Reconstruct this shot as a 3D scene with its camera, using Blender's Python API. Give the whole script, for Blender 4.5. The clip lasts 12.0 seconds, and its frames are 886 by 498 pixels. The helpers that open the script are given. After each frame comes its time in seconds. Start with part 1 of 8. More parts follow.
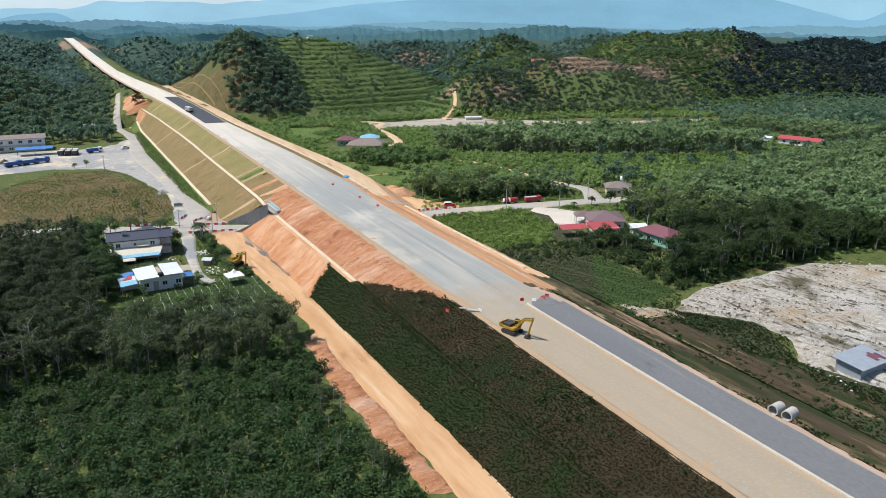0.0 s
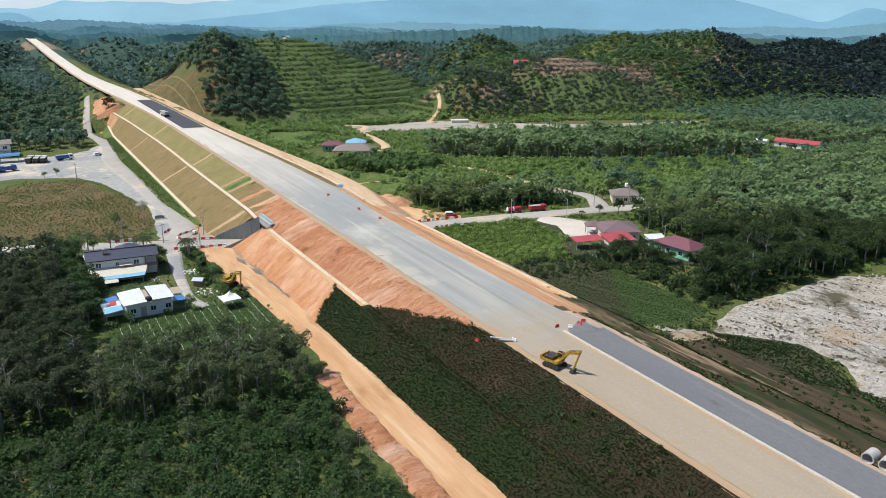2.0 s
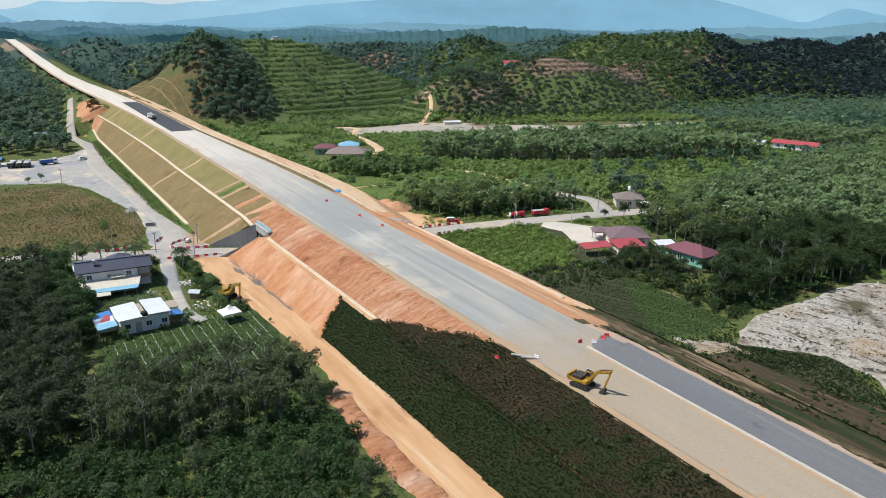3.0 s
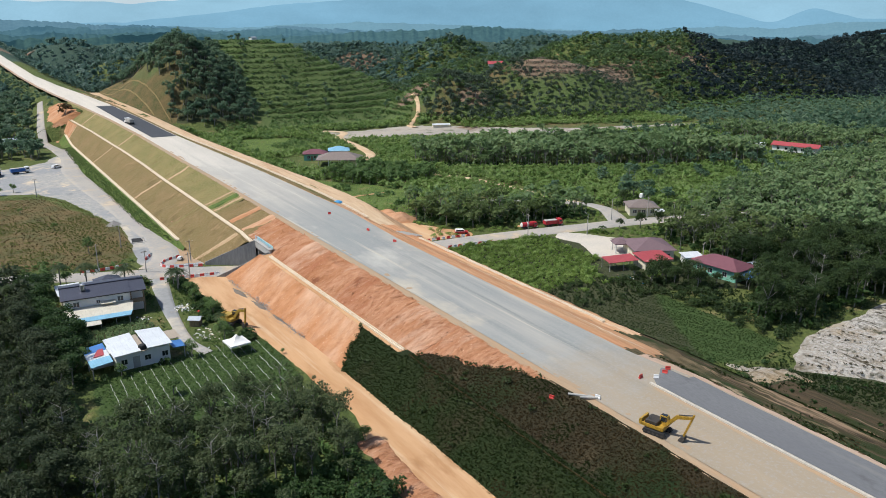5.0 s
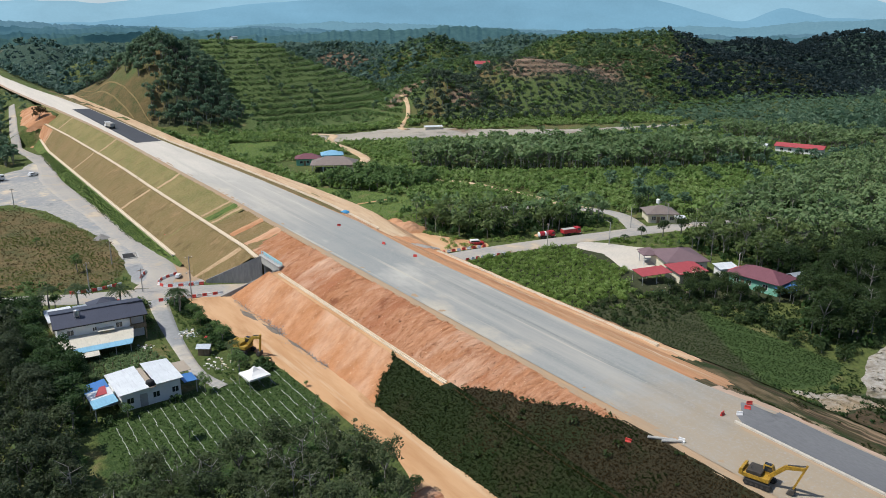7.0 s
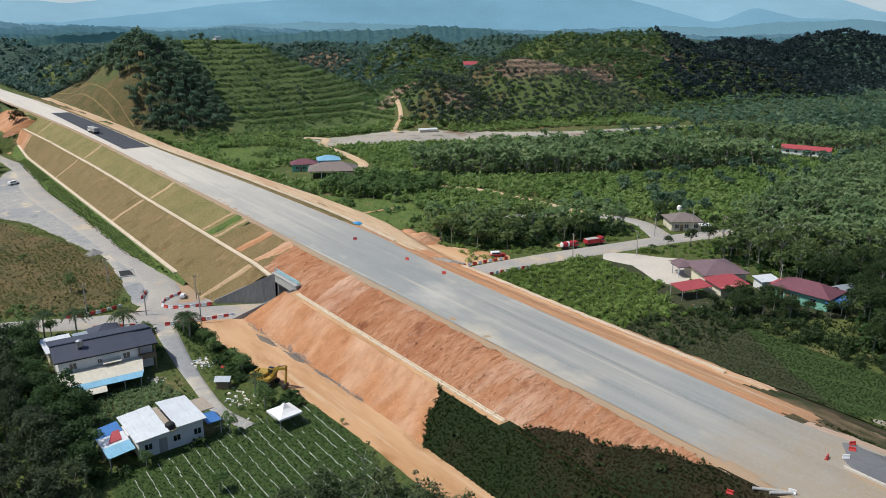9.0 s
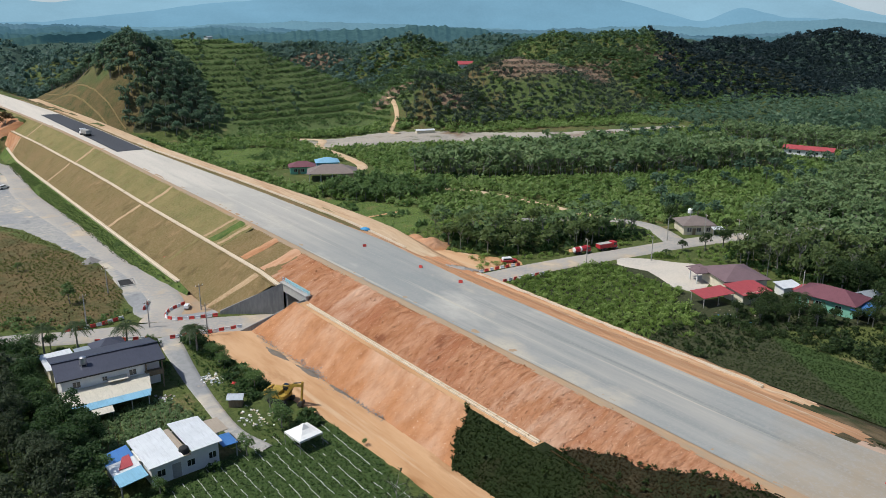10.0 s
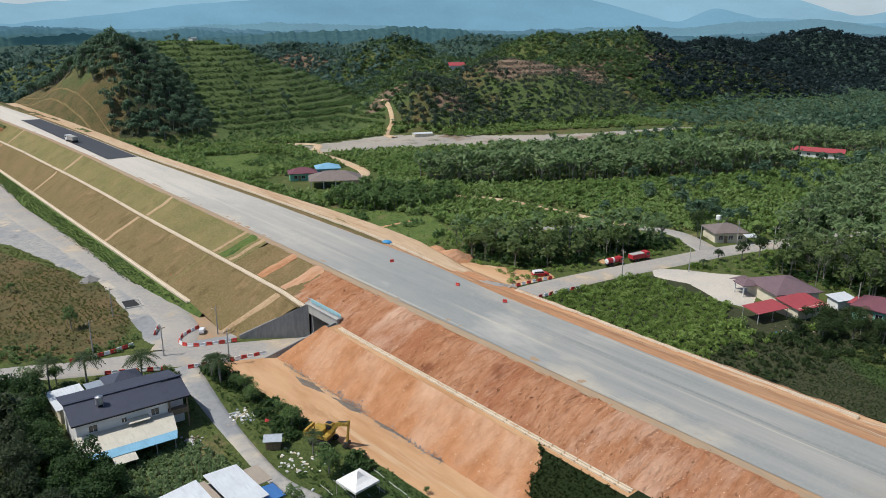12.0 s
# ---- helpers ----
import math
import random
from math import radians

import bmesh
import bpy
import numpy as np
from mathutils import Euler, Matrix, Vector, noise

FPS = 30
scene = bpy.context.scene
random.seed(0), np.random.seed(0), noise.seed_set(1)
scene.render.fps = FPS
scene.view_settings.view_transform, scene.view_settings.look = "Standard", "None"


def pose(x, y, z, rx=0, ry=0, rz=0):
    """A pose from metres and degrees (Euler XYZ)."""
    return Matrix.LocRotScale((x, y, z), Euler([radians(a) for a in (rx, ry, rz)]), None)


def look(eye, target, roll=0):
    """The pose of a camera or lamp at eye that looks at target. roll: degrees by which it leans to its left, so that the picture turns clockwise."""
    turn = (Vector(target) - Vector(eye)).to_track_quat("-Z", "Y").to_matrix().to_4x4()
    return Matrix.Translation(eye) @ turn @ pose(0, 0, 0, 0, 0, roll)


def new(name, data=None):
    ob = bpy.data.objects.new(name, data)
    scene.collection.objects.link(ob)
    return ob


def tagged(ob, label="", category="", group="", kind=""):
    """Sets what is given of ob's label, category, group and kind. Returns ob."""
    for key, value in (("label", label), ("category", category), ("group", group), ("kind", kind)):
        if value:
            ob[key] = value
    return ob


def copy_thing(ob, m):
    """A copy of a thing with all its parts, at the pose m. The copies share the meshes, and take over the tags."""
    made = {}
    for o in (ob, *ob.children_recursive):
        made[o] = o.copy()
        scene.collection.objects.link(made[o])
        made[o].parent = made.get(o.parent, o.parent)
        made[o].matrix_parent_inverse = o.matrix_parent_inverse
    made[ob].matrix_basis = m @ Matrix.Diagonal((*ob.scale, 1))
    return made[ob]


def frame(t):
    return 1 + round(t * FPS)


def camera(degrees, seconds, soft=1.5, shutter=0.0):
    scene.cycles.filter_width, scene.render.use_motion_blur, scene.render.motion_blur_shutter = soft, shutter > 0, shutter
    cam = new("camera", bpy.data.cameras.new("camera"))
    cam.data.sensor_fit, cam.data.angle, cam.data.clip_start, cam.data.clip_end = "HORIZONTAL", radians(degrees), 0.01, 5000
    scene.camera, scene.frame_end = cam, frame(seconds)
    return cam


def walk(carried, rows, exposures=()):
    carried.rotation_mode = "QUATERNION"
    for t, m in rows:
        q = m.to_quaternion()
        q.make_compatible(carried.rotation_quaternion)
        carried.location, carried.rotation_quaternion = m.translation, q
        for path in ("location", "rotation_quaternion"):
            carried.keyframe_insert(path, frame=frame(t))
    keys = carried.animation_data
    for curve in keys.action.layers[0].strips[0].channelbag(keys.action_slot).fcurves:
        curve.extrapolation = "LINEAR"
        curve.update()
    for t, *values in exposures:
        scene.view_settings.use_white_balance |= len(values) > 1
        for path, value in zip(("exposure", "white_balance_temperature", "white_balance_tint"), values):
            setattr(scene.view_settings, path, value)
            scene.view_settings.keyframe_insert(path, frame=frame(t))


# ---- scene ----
cam = camera(60.2, 12.0, soft=0.85)
PATH = [
    (0, (2.501, -14.858, 61.91), (3.374, -13.155, 61.33), 0.1),
    (0.5, (1.831, -10.016, 61.798), (2.72, -8.321, 61.219), 0.2),
    (1, (1.337, -5.12, 61.679), (2.243, -3.433, 61.1), 0.2),
    (1.5, (0.816, -0.355, 61.527), (1.74, 1.322, 60.948), 0.2),
    (2, (0.333, 4.387, 61.372), (1.275, 6.054, 60.794), 0.2),
    (2.5, (-0.174, 9.243, 61.25), (0.786, 10.9, 60.673), 0.2),
    (3, (-0.814, 14.183, 61.18), (0.164, 15.83, 60.603), 0.2),
    (5, (-2.914, 33.754, 61.051), (-1.873, 35.361, 60.474), 0.2),
    (5.5, (-3.474, 38.63, 60.964), (-2.417, 40.227, 60.387), 0.2),
    (6, (-3.91, 43.437, 60.739), (-2.839, 45.024, 60.161), 0.2),
    (6.5, (-4.425, 48.21, 60.56), (-3.34, 49.788, 59.982), 0.2),
    (8.5, (-6.636, 66.713, 60.101), (-5.498, 68.253, 59.524), 0.2),
    (9, (-7.115, 71.313, 60.001), (-5.964, 72.844, 59.424), 0.2),
    (9.5, (-7.592, 75.702, 59.959), (-6.429, 77.223, 59.382), 0.1),
    (10, (-8.123, 80.252, 59.938), (-6.947, 81.762, 59.36), 0.2),
    (10.5, (-8.686, 85.064, 59.679), (-7.497, 86.565, 59.102), 0.2),
    (11, (-9.109, 89.736, 59.541), (-7.908, 91.228, 58.966), 0.2),
    (11.5, (-9.551, 94.414, 59.314), (-8.337, 95.895, 58.739), 0.2),
    (12, (-9.972, 98.927, 59.121), (-8.747, 100.4, 58.546), 0.1),
]
walk(cam, [(t, look(e, g, r)) for t, e, g, r in PATH], [(0, 0.34, 6200, 9), (12, -0.05, 6200, 9)])

# ---- daylight: a high sun behind a thin haze, clear sky ----
SUN_TO = Vector((-0.55, 0.27, 1.0)).normalized()
world = bpy.data.worlds.new("world")
scene.world = world
world.use_nodes = True
wt = world.node_tree
wt.nodes.clear()
sky = wt.nodes.new("ShaderNodeTexSky")
sky.sky_type = "NISHITA"
sky.sun_disc = False
sky.sun_elevation = math.asin(SUN_TO.z)
sky.sun_rotation = math.atan2(SUN_TO.x, SUN_TO.y)
sky.air_density, sky.dust_density, sky.ozone_density = 1.0, 1.2, 1.5
wbg = wt.nodes.new("ShaderNodeBackground")
wbg.inputs["Strength"].default_value = 0.105
wout = wt.nodes.new("ShaderNodeOutputWorld")
wt.links.new(sky.outputs[0], wbg.inputs[0])
wt.links.new(wbg.outputs[0], wout.inputs[0])
sun = new("sun", bpy.data.lights.new("sun", "SUN"))
sun.data.energy = 4.6
sun.data.angle = radians(0.6)
sun.data.color = (1.0, 0.94, 0.85)
sun.matrix_world = look(SUN_TO * 500, (0, 0, 0))

# ---- materials ----


def node(tree, kind, **inputs):
    n = tree.nodes.new(kind)
    for key, value in inputs.items():
        n.inputs[key.replace("_", " ")].default_value = value
    return n


def rgb(c):
    return (c[0], c[1], c[2], 1.0)


def mixc(tree, fac, a, b):
    """A colour mix; a and b are colours or sockets, fac a socket or a number."""
    n = tree.nodes.new("ShaderNodeMix")
    n.data_type = "RGBA"
    for sock, v in ((n.inputs[0], fac), (n.inputs[6], a), (n.inputs[7], b)):
        if isinstance(v, bpy.types.NodeSocket):
            tree.links.new(v, sock)
        elif isinstance(v, tuple):
            sock.default_value = rgb(v)
        else:
            sock.default_value = v
    return n.outputs[2]


def noise_fac(tree, coord, scale, low, high, detail=4.0, stretch=(1, 1, 1)):
    """A noise in 0..1 with its contrast drawn between low and high."""
    mp = tree.nodes.new("ShaderNodeMapping")
    mp.inputs["Scale"].default_value = stretch
    tree.links.new(coord, mp.inputs["Vector"])
    nz = node(tree, "ShaderNodeTexNoise", Scale=scale, Detail=detail, Roughness=0.6)
    tree.links.new(mp.outputs[0], nz.inputs["Vector"])
    mr = node(tree, "ShaderNodeMapRange", From_Min=low, From_Max=high)
    tree.links.new(nz.outputs[0], mr.inputs[0])
    return mr.outputs[0]


def attr(tree, name):
    n = tree.nodes.new("ShaderNodeAttribute")
    n.attribute_name = name
    return n


def begin(name, rough=0.8, metal=0.0, spec=0.3):
    m = bpy.data.materials.new(name)
    m.use_nodes = True
    t = m.node_tree
    b = t.nodes["Principled BSDF"]
    b.inputs["Roughness"].default_value = rough
    b.inputs["Metallic"].default_value = metal
    b.inputs["Specular IOR Level"].default_value = spec
    return m, t, b


def bump(tree, bsdf, coord, scale, strength, distance, detail=5.0, stretch=(1, 1, 1)):
    f = noise_fac(tree, coord, scale, 0.2, 0.8, detail, stretch)
    bp = node(tree, "ShaderNodeBump", Strength=strength, Distance=distance)
    tree.links.new(f, bp.inputs["Height"])
    tree.links.new(bp.outputs[0], bsdf.inputs["Normal"])


def surface(name, a, b, c, big=0.1, small=1.5, rough=0.85, metal=0.0, bumps=(0.5, 0.1), stretch=(1, 1, 1), spec=0.3,
            split=(0.35, 0.65), world_space=True, layers=()):
    """A surface of three tones: a and b by large patches, c by fine grain; layers are further stains (colour, scale, low, high, stretch)."""
    m, t, p = begin(name, rough, metal, spec)
    geo = t.nodes.new("ShaderNodeNewGeometry") if world_space else t.nodes.new("ShaderNodeTexCoord")
    co = geo.outputs["Position"] if world_space else geo.outputs["Object"]
    f1 = noise_fac(t, co, big, split[0], split[1], 5.0, stretch)
    f2 = noise_fac(t, co, small, 0.4, 0.75, 6.0, stretch)
    col = mixc(t, f2, mixc(t, f1, a, b), c)
    for tint, sc, lo, hi, st in layers:
        col = mixc(t, noise_fac(t, co, sc, lo, hi, 6.0, st), col, tint)
    t.links.new(col, p.inputs["Base Color"])
    if bumps:
        bump(t, p, co, small * 1.6, bumps[0], bumps[1], 6.0, stretch)
    return m


def leaf_mat(name, a, b, c, rough=0.6):
    """Foliage: tone by tree (the mesh's 'tone') and by leaf (island)."""
    m, t, p = begin(name, rough, 0.0, 0.25)
    geo = t.nodes.new("ShaderNodeNewGeometry")
    info = t.nodes.new("ShaderNodeObjectInfo")
    tone = attr(t, "tone")
    add = t.nodes.new("ShaderNodeMath")
    add.operation = "ADD"
    t.links.new(tone.outputs["Fac"], add.inputs[0])
    t.links.new(info.outputs["Random"], add.inputs[1])
    frac = t.nodes.new("ShaderNodeMath")
    frac.operation = "FRACT"
    t.links.new(add.outputs[0], frac.inputs[0])
    c1 = mixc(t, frac.outputs[0], a, b)
    mr = node(t, "ShaderNodeMapRange", From_Min=0.55, From_Max=1.0)
    t.links.new(geo.outputs["Random Per Island"], mr.inputs[0])
    c2 = mixc(t, mr.outputs[0], c1, c)
    big = noise_fac(t, geo.outputs["Position"], 0.02, 0.35, 0.65)
    grain = noise_fac(t, geo.outputs["Position"], 1.7, 0.42, 0.74, 5.0)
    c3 = mixc(t, grain, c2, tuple(0.5 * v for v in a))
    dark = mixc(t, big, c3, tuple(v * 0.75 for v in a))
    t.links.new(dark, p.inputs["Base Color"])
    p.inputs["Transmission Weight"].default_value = 0.0
    tr = t.nodes.new("ShaderNodeBsdfTranslucent")
    t.links.new(c2, tr.inputs["Color"])
    mx = t.nodes.new("ShaderNodeMixShader")
    mx.inputs[0].default_value = 0.4
    t.links.new(p.outputs[0], mx.inputs[1])
    t.links.new(tr.outputs[0], mx.inputs[2])
    t.links.new(mx.outputs[0], t.nodes["Material Output"].inputs[0])
    return m


def plain(name, c, rough=0.6, metal=0.0, wear=0.12, spec=0.4, scale=3.0):
    """Paint, plastic or metal with slight dirt."""
    d = tuple(v * (1 - 2.2 * wear) + 0.02 * wear for v in c)
    return surface(name, c, tuple(v * (1 - wear) for v in c), d, scale * 0.3, scale, rough, metal, (0.15, 0.01), (1, 1, 1), spec,
                   world_space=False)


M = {}
M["soil_orange"] = surface("raw laterite soil", (0.385, 0.180, 0.088), (0.470, 0.255, 0.150), (0.276, 0.109, 0.046), 0.11, 0.8, 0.95, 0, (1.0, 0.6), (0.35, 1, 1), 0.2, (0.38, 0.62),
                           layers=(((0.318, 0.128, 0.062), 0.07, 0.5, 0.66, (0.6, 1, 1)), ((0.540, 0.355, 0.245), 0.13, 0.51, 0.68, (0.3, 1, 0.5)), ((0.212, 0.081, 0.037), 0.3, 0.58, 0.72, (0.4, 1, 1)), ((0.657, 0.427, 0.290), 2.6, 0.62, 0.72, (1, 1, 1))))
M["soil_tan"] = surface("smoothed tan fill", (0.400, 0.192, 0.090), (0.464, 0.258, 0.144), (0.292, 0.131, 0.059), 0.08, 0.55, 0.95, 0, (0.8, 0.4), (0.3, 1, 1), 0.2, (0.38, 0.62),
                        layers=(((0.560, 0.390, 0.270), 0.08, 0.48, 0.78, (0.45, 1, 0.7)), ((0.270, 0.122, 0.057), 0.22, 0.6, 0.75, (0.5, 1, 1)), ((0.562, 0.383, 0.268), 2.2, 0.62, 0.74, (1, 1, 1))))
M["soil_track"] = surface("compacted clay track", (0.434, 0.250, 0.121), (0.506, 0.329, 0.188), (0.344, 0.179, 0.079), 0.06, 0.4, 0.95, 0, (0.7, 0.18), (1, 0.16, 1),
                          layers=(((0.506, 0.369, 0.234), 0.5, 0.56, 0.72, (1, 0.05, 1)), ((0.254, 0.124, 0.050), 0.16, 0.6, 0.75, (1, 0.3, 1))))
M["soil_pink"] = surface("pinkish road edge", (0.46, 0.335, 0.255), (0.40, 0.27, 0.19), (0.33, 0.25, 0.18), 0.2, 0.9, 0.95, 0, (0.6, 0.1), (1, 0.3, 1))
M["gravel_grey"] = surface("grey yard gravel", (0.255, 0.26, 0.262), (0.34, 0.325, 0.295), (0.205, 0.21, 0.212), 0.03, 1.0, 0.95, 0, (0.5, 0.08), (1, 1, 1), 0.2, (0.45, 0.57),
                           layers=(((0.19, 0.195, 0.2), 0.1, 0.6, 0.68, (1, 1, 1)), ((0.46, 0.40, 0.31), 0.045, 0.5, 0.62, (1, 1, 1)), ((0.50, 0.41, 0.30), 0.16, 0.57, 0.68, (1, 1, 1))))
M["soil_brown"] = surface("dark damp soil with wheel ruts", (0.053, 0.038, 0.022), (0.093, 0.065, 0.038), (0.031, 0.031, 0.014), 0.35, 1.1, 0.95, 0, (0.9, 0.3), (1, 0.06, 1), 0.2, (0.42, 0.62),
                          layers=(((0.022, 0.031, 0.009), 0.22, 0.5, 0.6, (1, 0.12, 1)), ((0.223, 0.155, 0.099), 0.5, 0.57, 0.66, (1, 0.05, 1)), ((0.028, 0.021, 0.012), 0.8, 0.6, 0.66, (1, 0.02, 1))))
M["soil_pale"] = surface("pale sandy track", (0.52, 0.40, 0.27), (0.46, 0.31, 0.18), (0.40, 0.28, 0.17), 0.1, 0.7, 0.95, 0, (0.7, 0.15), (1, 0.2, 1), 0.2, (0.35, 0.65),
                         layers=(((0.34, 0.2, 0.11), 0.4, 0.58, 0.7, (1, 0.05, 1)), ((0.15, 0.13, 0.055), 0.3, 0.62, 0.72, (1, 0.1, 1))))
M["verge"] = surface("dusty road verge", (0.333, 0.258, 0.172), (0.342, 0.219, 0.124), (0.279, 0.224, 0.160), 0.12, 0.9, 0.95, 0, (0.7, 0.12), (1, 0.2, 1))
M["ledge"] = surface("sandy striped shoulder", (0.52, 0.33, 0.185), (0.45, 0.225, 0.115), (0.38, 0.2, 0.1), 0.35, 1.0, 0.95, 0, (1.0, 0.35), (1, 0.05, 1), 0.2, (0.4, 0.6),
                     layers=(((0.58, 0.45, 0.32), 0.5, 0.57, 0.68, (1, 0.04, 1)), ((0.2, 0.13, 0.06), 0.28, 0.64, 0.74, (1, 0.06, 1))))
M["weedy"] = surface("weedy striped bank", (0.16, 0.12, 0.05), (0.10, 0.10, 0.032), (0.25, 0.16, 0.085), 0.4, 1.0, 0.95, 0, (1.0, 0.35), (1, 0.06, 1), 0.2, (0.4, 0.6),
                     layers=(((0.5, 0.37, 0.24), 0.5, 0.6, 0.7, (1, 0.04, 1)),))
M["seeded"] = surface("dry seeded slope", (0.216, 0.152, 0.068), (0.166, 0.133, 0.051), (0.285, 0.210, 0.107), 0.09, 1.8, 0.95, 0, (1.0, 0.4), (1, 1, 1), 0.2, (0.35, 0.65),
                      layers=(((0.138, 0.100, 0.043), 0.25, 0.55, 0.75, (0.5, 1, 1)), ((0.350, 0.238, 0.124), 0.3, 0.6, 0.75, (0.3, 1, 1))))
M["seeded_green"] = surface("greening seeded slope", (0.235, 0.2, 0.08), (0.15, 0.155, 0.052), (0.31, 0.24, 0.115), 0.13, 1.8, 0.95, 0, (1.0, 0.4), (1, 1, 1), 0.2, (0.35, 0.65),
                            layers=(((0.18, 0.13, 0.06), 0.3, 0.56, 0.75, (0.4, 1, 1)),))
M["grass_dark"] = surface("rank grass", (0.014, 0.026, 0.006), (0.019, 0.027, 0.008), (0.010, 0.018, 0.004), 0.12, 1.6, 0.95, 0, (1.0, 0.3), (1, 1, 1), 0.2, (0.35, 0.65),
                          layers=(((0.027, 0.022, 0.010), 0.06, 0.52, 0.64, (1, 1, 1)), ((0.028, 0.036, 0.011), 0.9, 0.58, 0.72, (1, 1, 1))))
M["bank_mix"] = surface("sandy weedy bank", (0.113, 0.082, 0.045), (0.047, 0.043, 0.020), (0.156, 0.117, 0.069), 0.16, 1.0, 0.95, 0, (1.0, 0.3), (1, 0.35, 1), 0.2, (0.42, 0.6),
                        layers=(((0.023, 0.036, 0.011), 0.14, 0.45, 0.54, (1, 0.4, 1)), ((0.281, 0.218, 0.144), 0.4, 0.6, 0.67, (1, 0.25, 1)), ((0.187, 0.098, 0.051), 0.09, 0.6, 0.68, (1, 0.4, 1))))
M["grass_brown"] = surface("dying brown grass", (0.036, 0.027, 0.014), (0.026, 0.026, 0.011), (0.02, 0.018, 0.008), 0.1, 1.6, 0.95, 0, (1.0, 0.3), (1, 1, 1), 0.2, (0.35, 0.65),
                           layers=(((0.014, 0.026, 0.007), 0.05, 0.54, 0.64, (1, 1, 1)), ((0.055, 0.042, 0.022), 0.14, 0.6, 0.72, (0.6, 1, 1))))
M["kerb"] = surface("dusty kerb concrete", (0.46, 0.42, 0.35), (0.38, 0.35, 0.30), (0.52, 0.48, 0.41), 0.3, 3.0, 0.9, 0, (0.3, 0.03))
M["strip"] = surface("trodden sandy strip", (0.38, 0.26, 0.15), (0.30, 0.2, 0.11), (0.45, 0.33, 0.2), 0.3, 1.5, 0.95, 0, (0.8, 0.15))
M["grass_bright"] = surface("fresh grass", (0.09, 0.14, 0.032), (0.065, 0.11, 0.025), (0.13, 0.155, 0.045), 0.09, 1.4, 0.95, 0, (0.9, 0.25), (1, 1, 1), 0.2, (0.35, 0.65),
                            layers=(((0.05, 0.085, 0.022), 0.22, 0.52, 0.66, (1, 1, 1)), ((0.17, 0.15, 0.06), 0.15, 0.6, 0.72, (1, 1, 1))))
M["gravel"] = surface("pale gravel", (0.46, 0.415, 0.345), (0.35, 0.33, 0.30), (0.53, 0.48, 0.41), 0.09, 1.8, 0.95, 0, (0.4, 0.05))
M["side_road"] = surface("worn dusty road", (0.327, 0.305, 0.271), (0.249, 0.245, 0.237), (0.361, 0.323, 0.267), 0.1, 1.2, 0.9, 0, (0.25, 0.03),
                         layers=(((0.172, 0.176, 0.181), 0.12, 0.58, 0.66, (1, 1, 1)), ((0.430, 0.353, 0.258), 0.12, 0.54, 0.68, (1, 1, 1))))
M["sand"] = surface("pale cleared sand", (0.46, 0.43, 0.385), (0.30, 0.25, 0.18), (0.60, 0.575, 0.53), 0.045, 1.1, 0.95, 0, (1.0, 0.7), (1, 1, 1), 0.2, (0.42, 0.62),
                    layers=(((0.12, 0.105, 0.062), 0.10, 0.54, 0.66, (1, 0.6, 1)), ((0.10, 0.085, 0.055), 0.7, 0.56, 0.66, (1, 0.25, 1)), ((0.40, 0.30, 0.18), 0.06, 0.56, 0.72, (1, 1, 1)), ((0.055, 0.06, 0.03), 0.16, 0.62, 0.7, (1, 1, 1))))
M["valley_gravel"] = surface("tan valley gravel", (0.315, 0.285, 0.238), (0.230, 0.217, 0.196), (0.374, 0.332, 0.268), 0.03, 0.8, 0.95, 0, (0.5, 0.08), (1, 1, 1), 0.2, (0.4, 0.62),
                             layers=(((0.170, 0.111, 0.068), 0.035, 0.56, 0.66, (1, 1, 1)), ((0.093, 0.102, 0.043), 0.06, 0.6, 0.7, (1, 1, 1))))
M["asphalt"] = surface("new asphalt", (0.128, 0.131, 0.138), (0.15, 0.151, 0.154), (0.112, 0.115, 0.12), 0.12, 3.0, 0.85, 0, (0.2, 0.02), (1, 0.4, 1), 0.3, (0.35, 0.65),
                       layers=(((0.185, 0.178, 0.165), 0.3, 0.56, 0.72, (1, 0.08, 1)), ((0.095, 0.097, 0.1), 0.2, 0.62, 0.7, (1, 0.5, 1))))
M["asphalt_fresh"] = surface("fresh black asphalt", (0.045, 0.048, 0.055), (0.06, 0.063, 0.07), (0.035, 0.037, 0.042), 0.08, 4.0, 0.75, 0, (0.2, 0.02), (1, 0.2, 1))
M["concrete"] = surface("weathered concrete", (0.36, 0.35, 0.325), (0.29, 0.285, 0.27), (0.42, 0.405, 0.375), 0.5, 4.0, 0.85, 0, (0.25, 0.02))
M["concrete_pale"] = surface("sandy concrete drain", (0.58, 0.49, 0.37), (0.50, 0.41, 0.29), (0.62, 0.55, 0.44), 0.3, 3.0, 0.9, 0, (0.3, 0.03))
M["concrete_dark"] = surface("darker grey concrete wall", (0.235, 0.235, 0.23), (0.19, 0.19, 0.19), (0.29, 0.285, 0.275), 0.3, 2.0, 0.85, 0, (0.2, 0.02), (1, 1, 0.25))
M["stone"] = surface("grey crushed stone", (0.235, 0.22, 0.205), (0.17, 0.165, 0.16), (0.31, 0.295, 0.275), 0.6, 5.0, 0.95, 0, (0.8, 0.1))
M["stone_damp"] = surface("dusty crushed stone", (0.16, 0.145, 0.13), (0.24, 0.18, 0.125), (0.12, 0.11, 0.1), 0.5, 3.0, 0.95, 0, (1.0, 0.2))
M["white_wall"] = plain("white painted wall", (0.74, 0.74, 0.72), 0.8, 0, 0.06, 0.2, 1.0)
M["cream_wall"] = plain("cream painted wall", (0.66, 0.60, 0.46), 0.8, 0, 0.08, 0.2, 1.0)
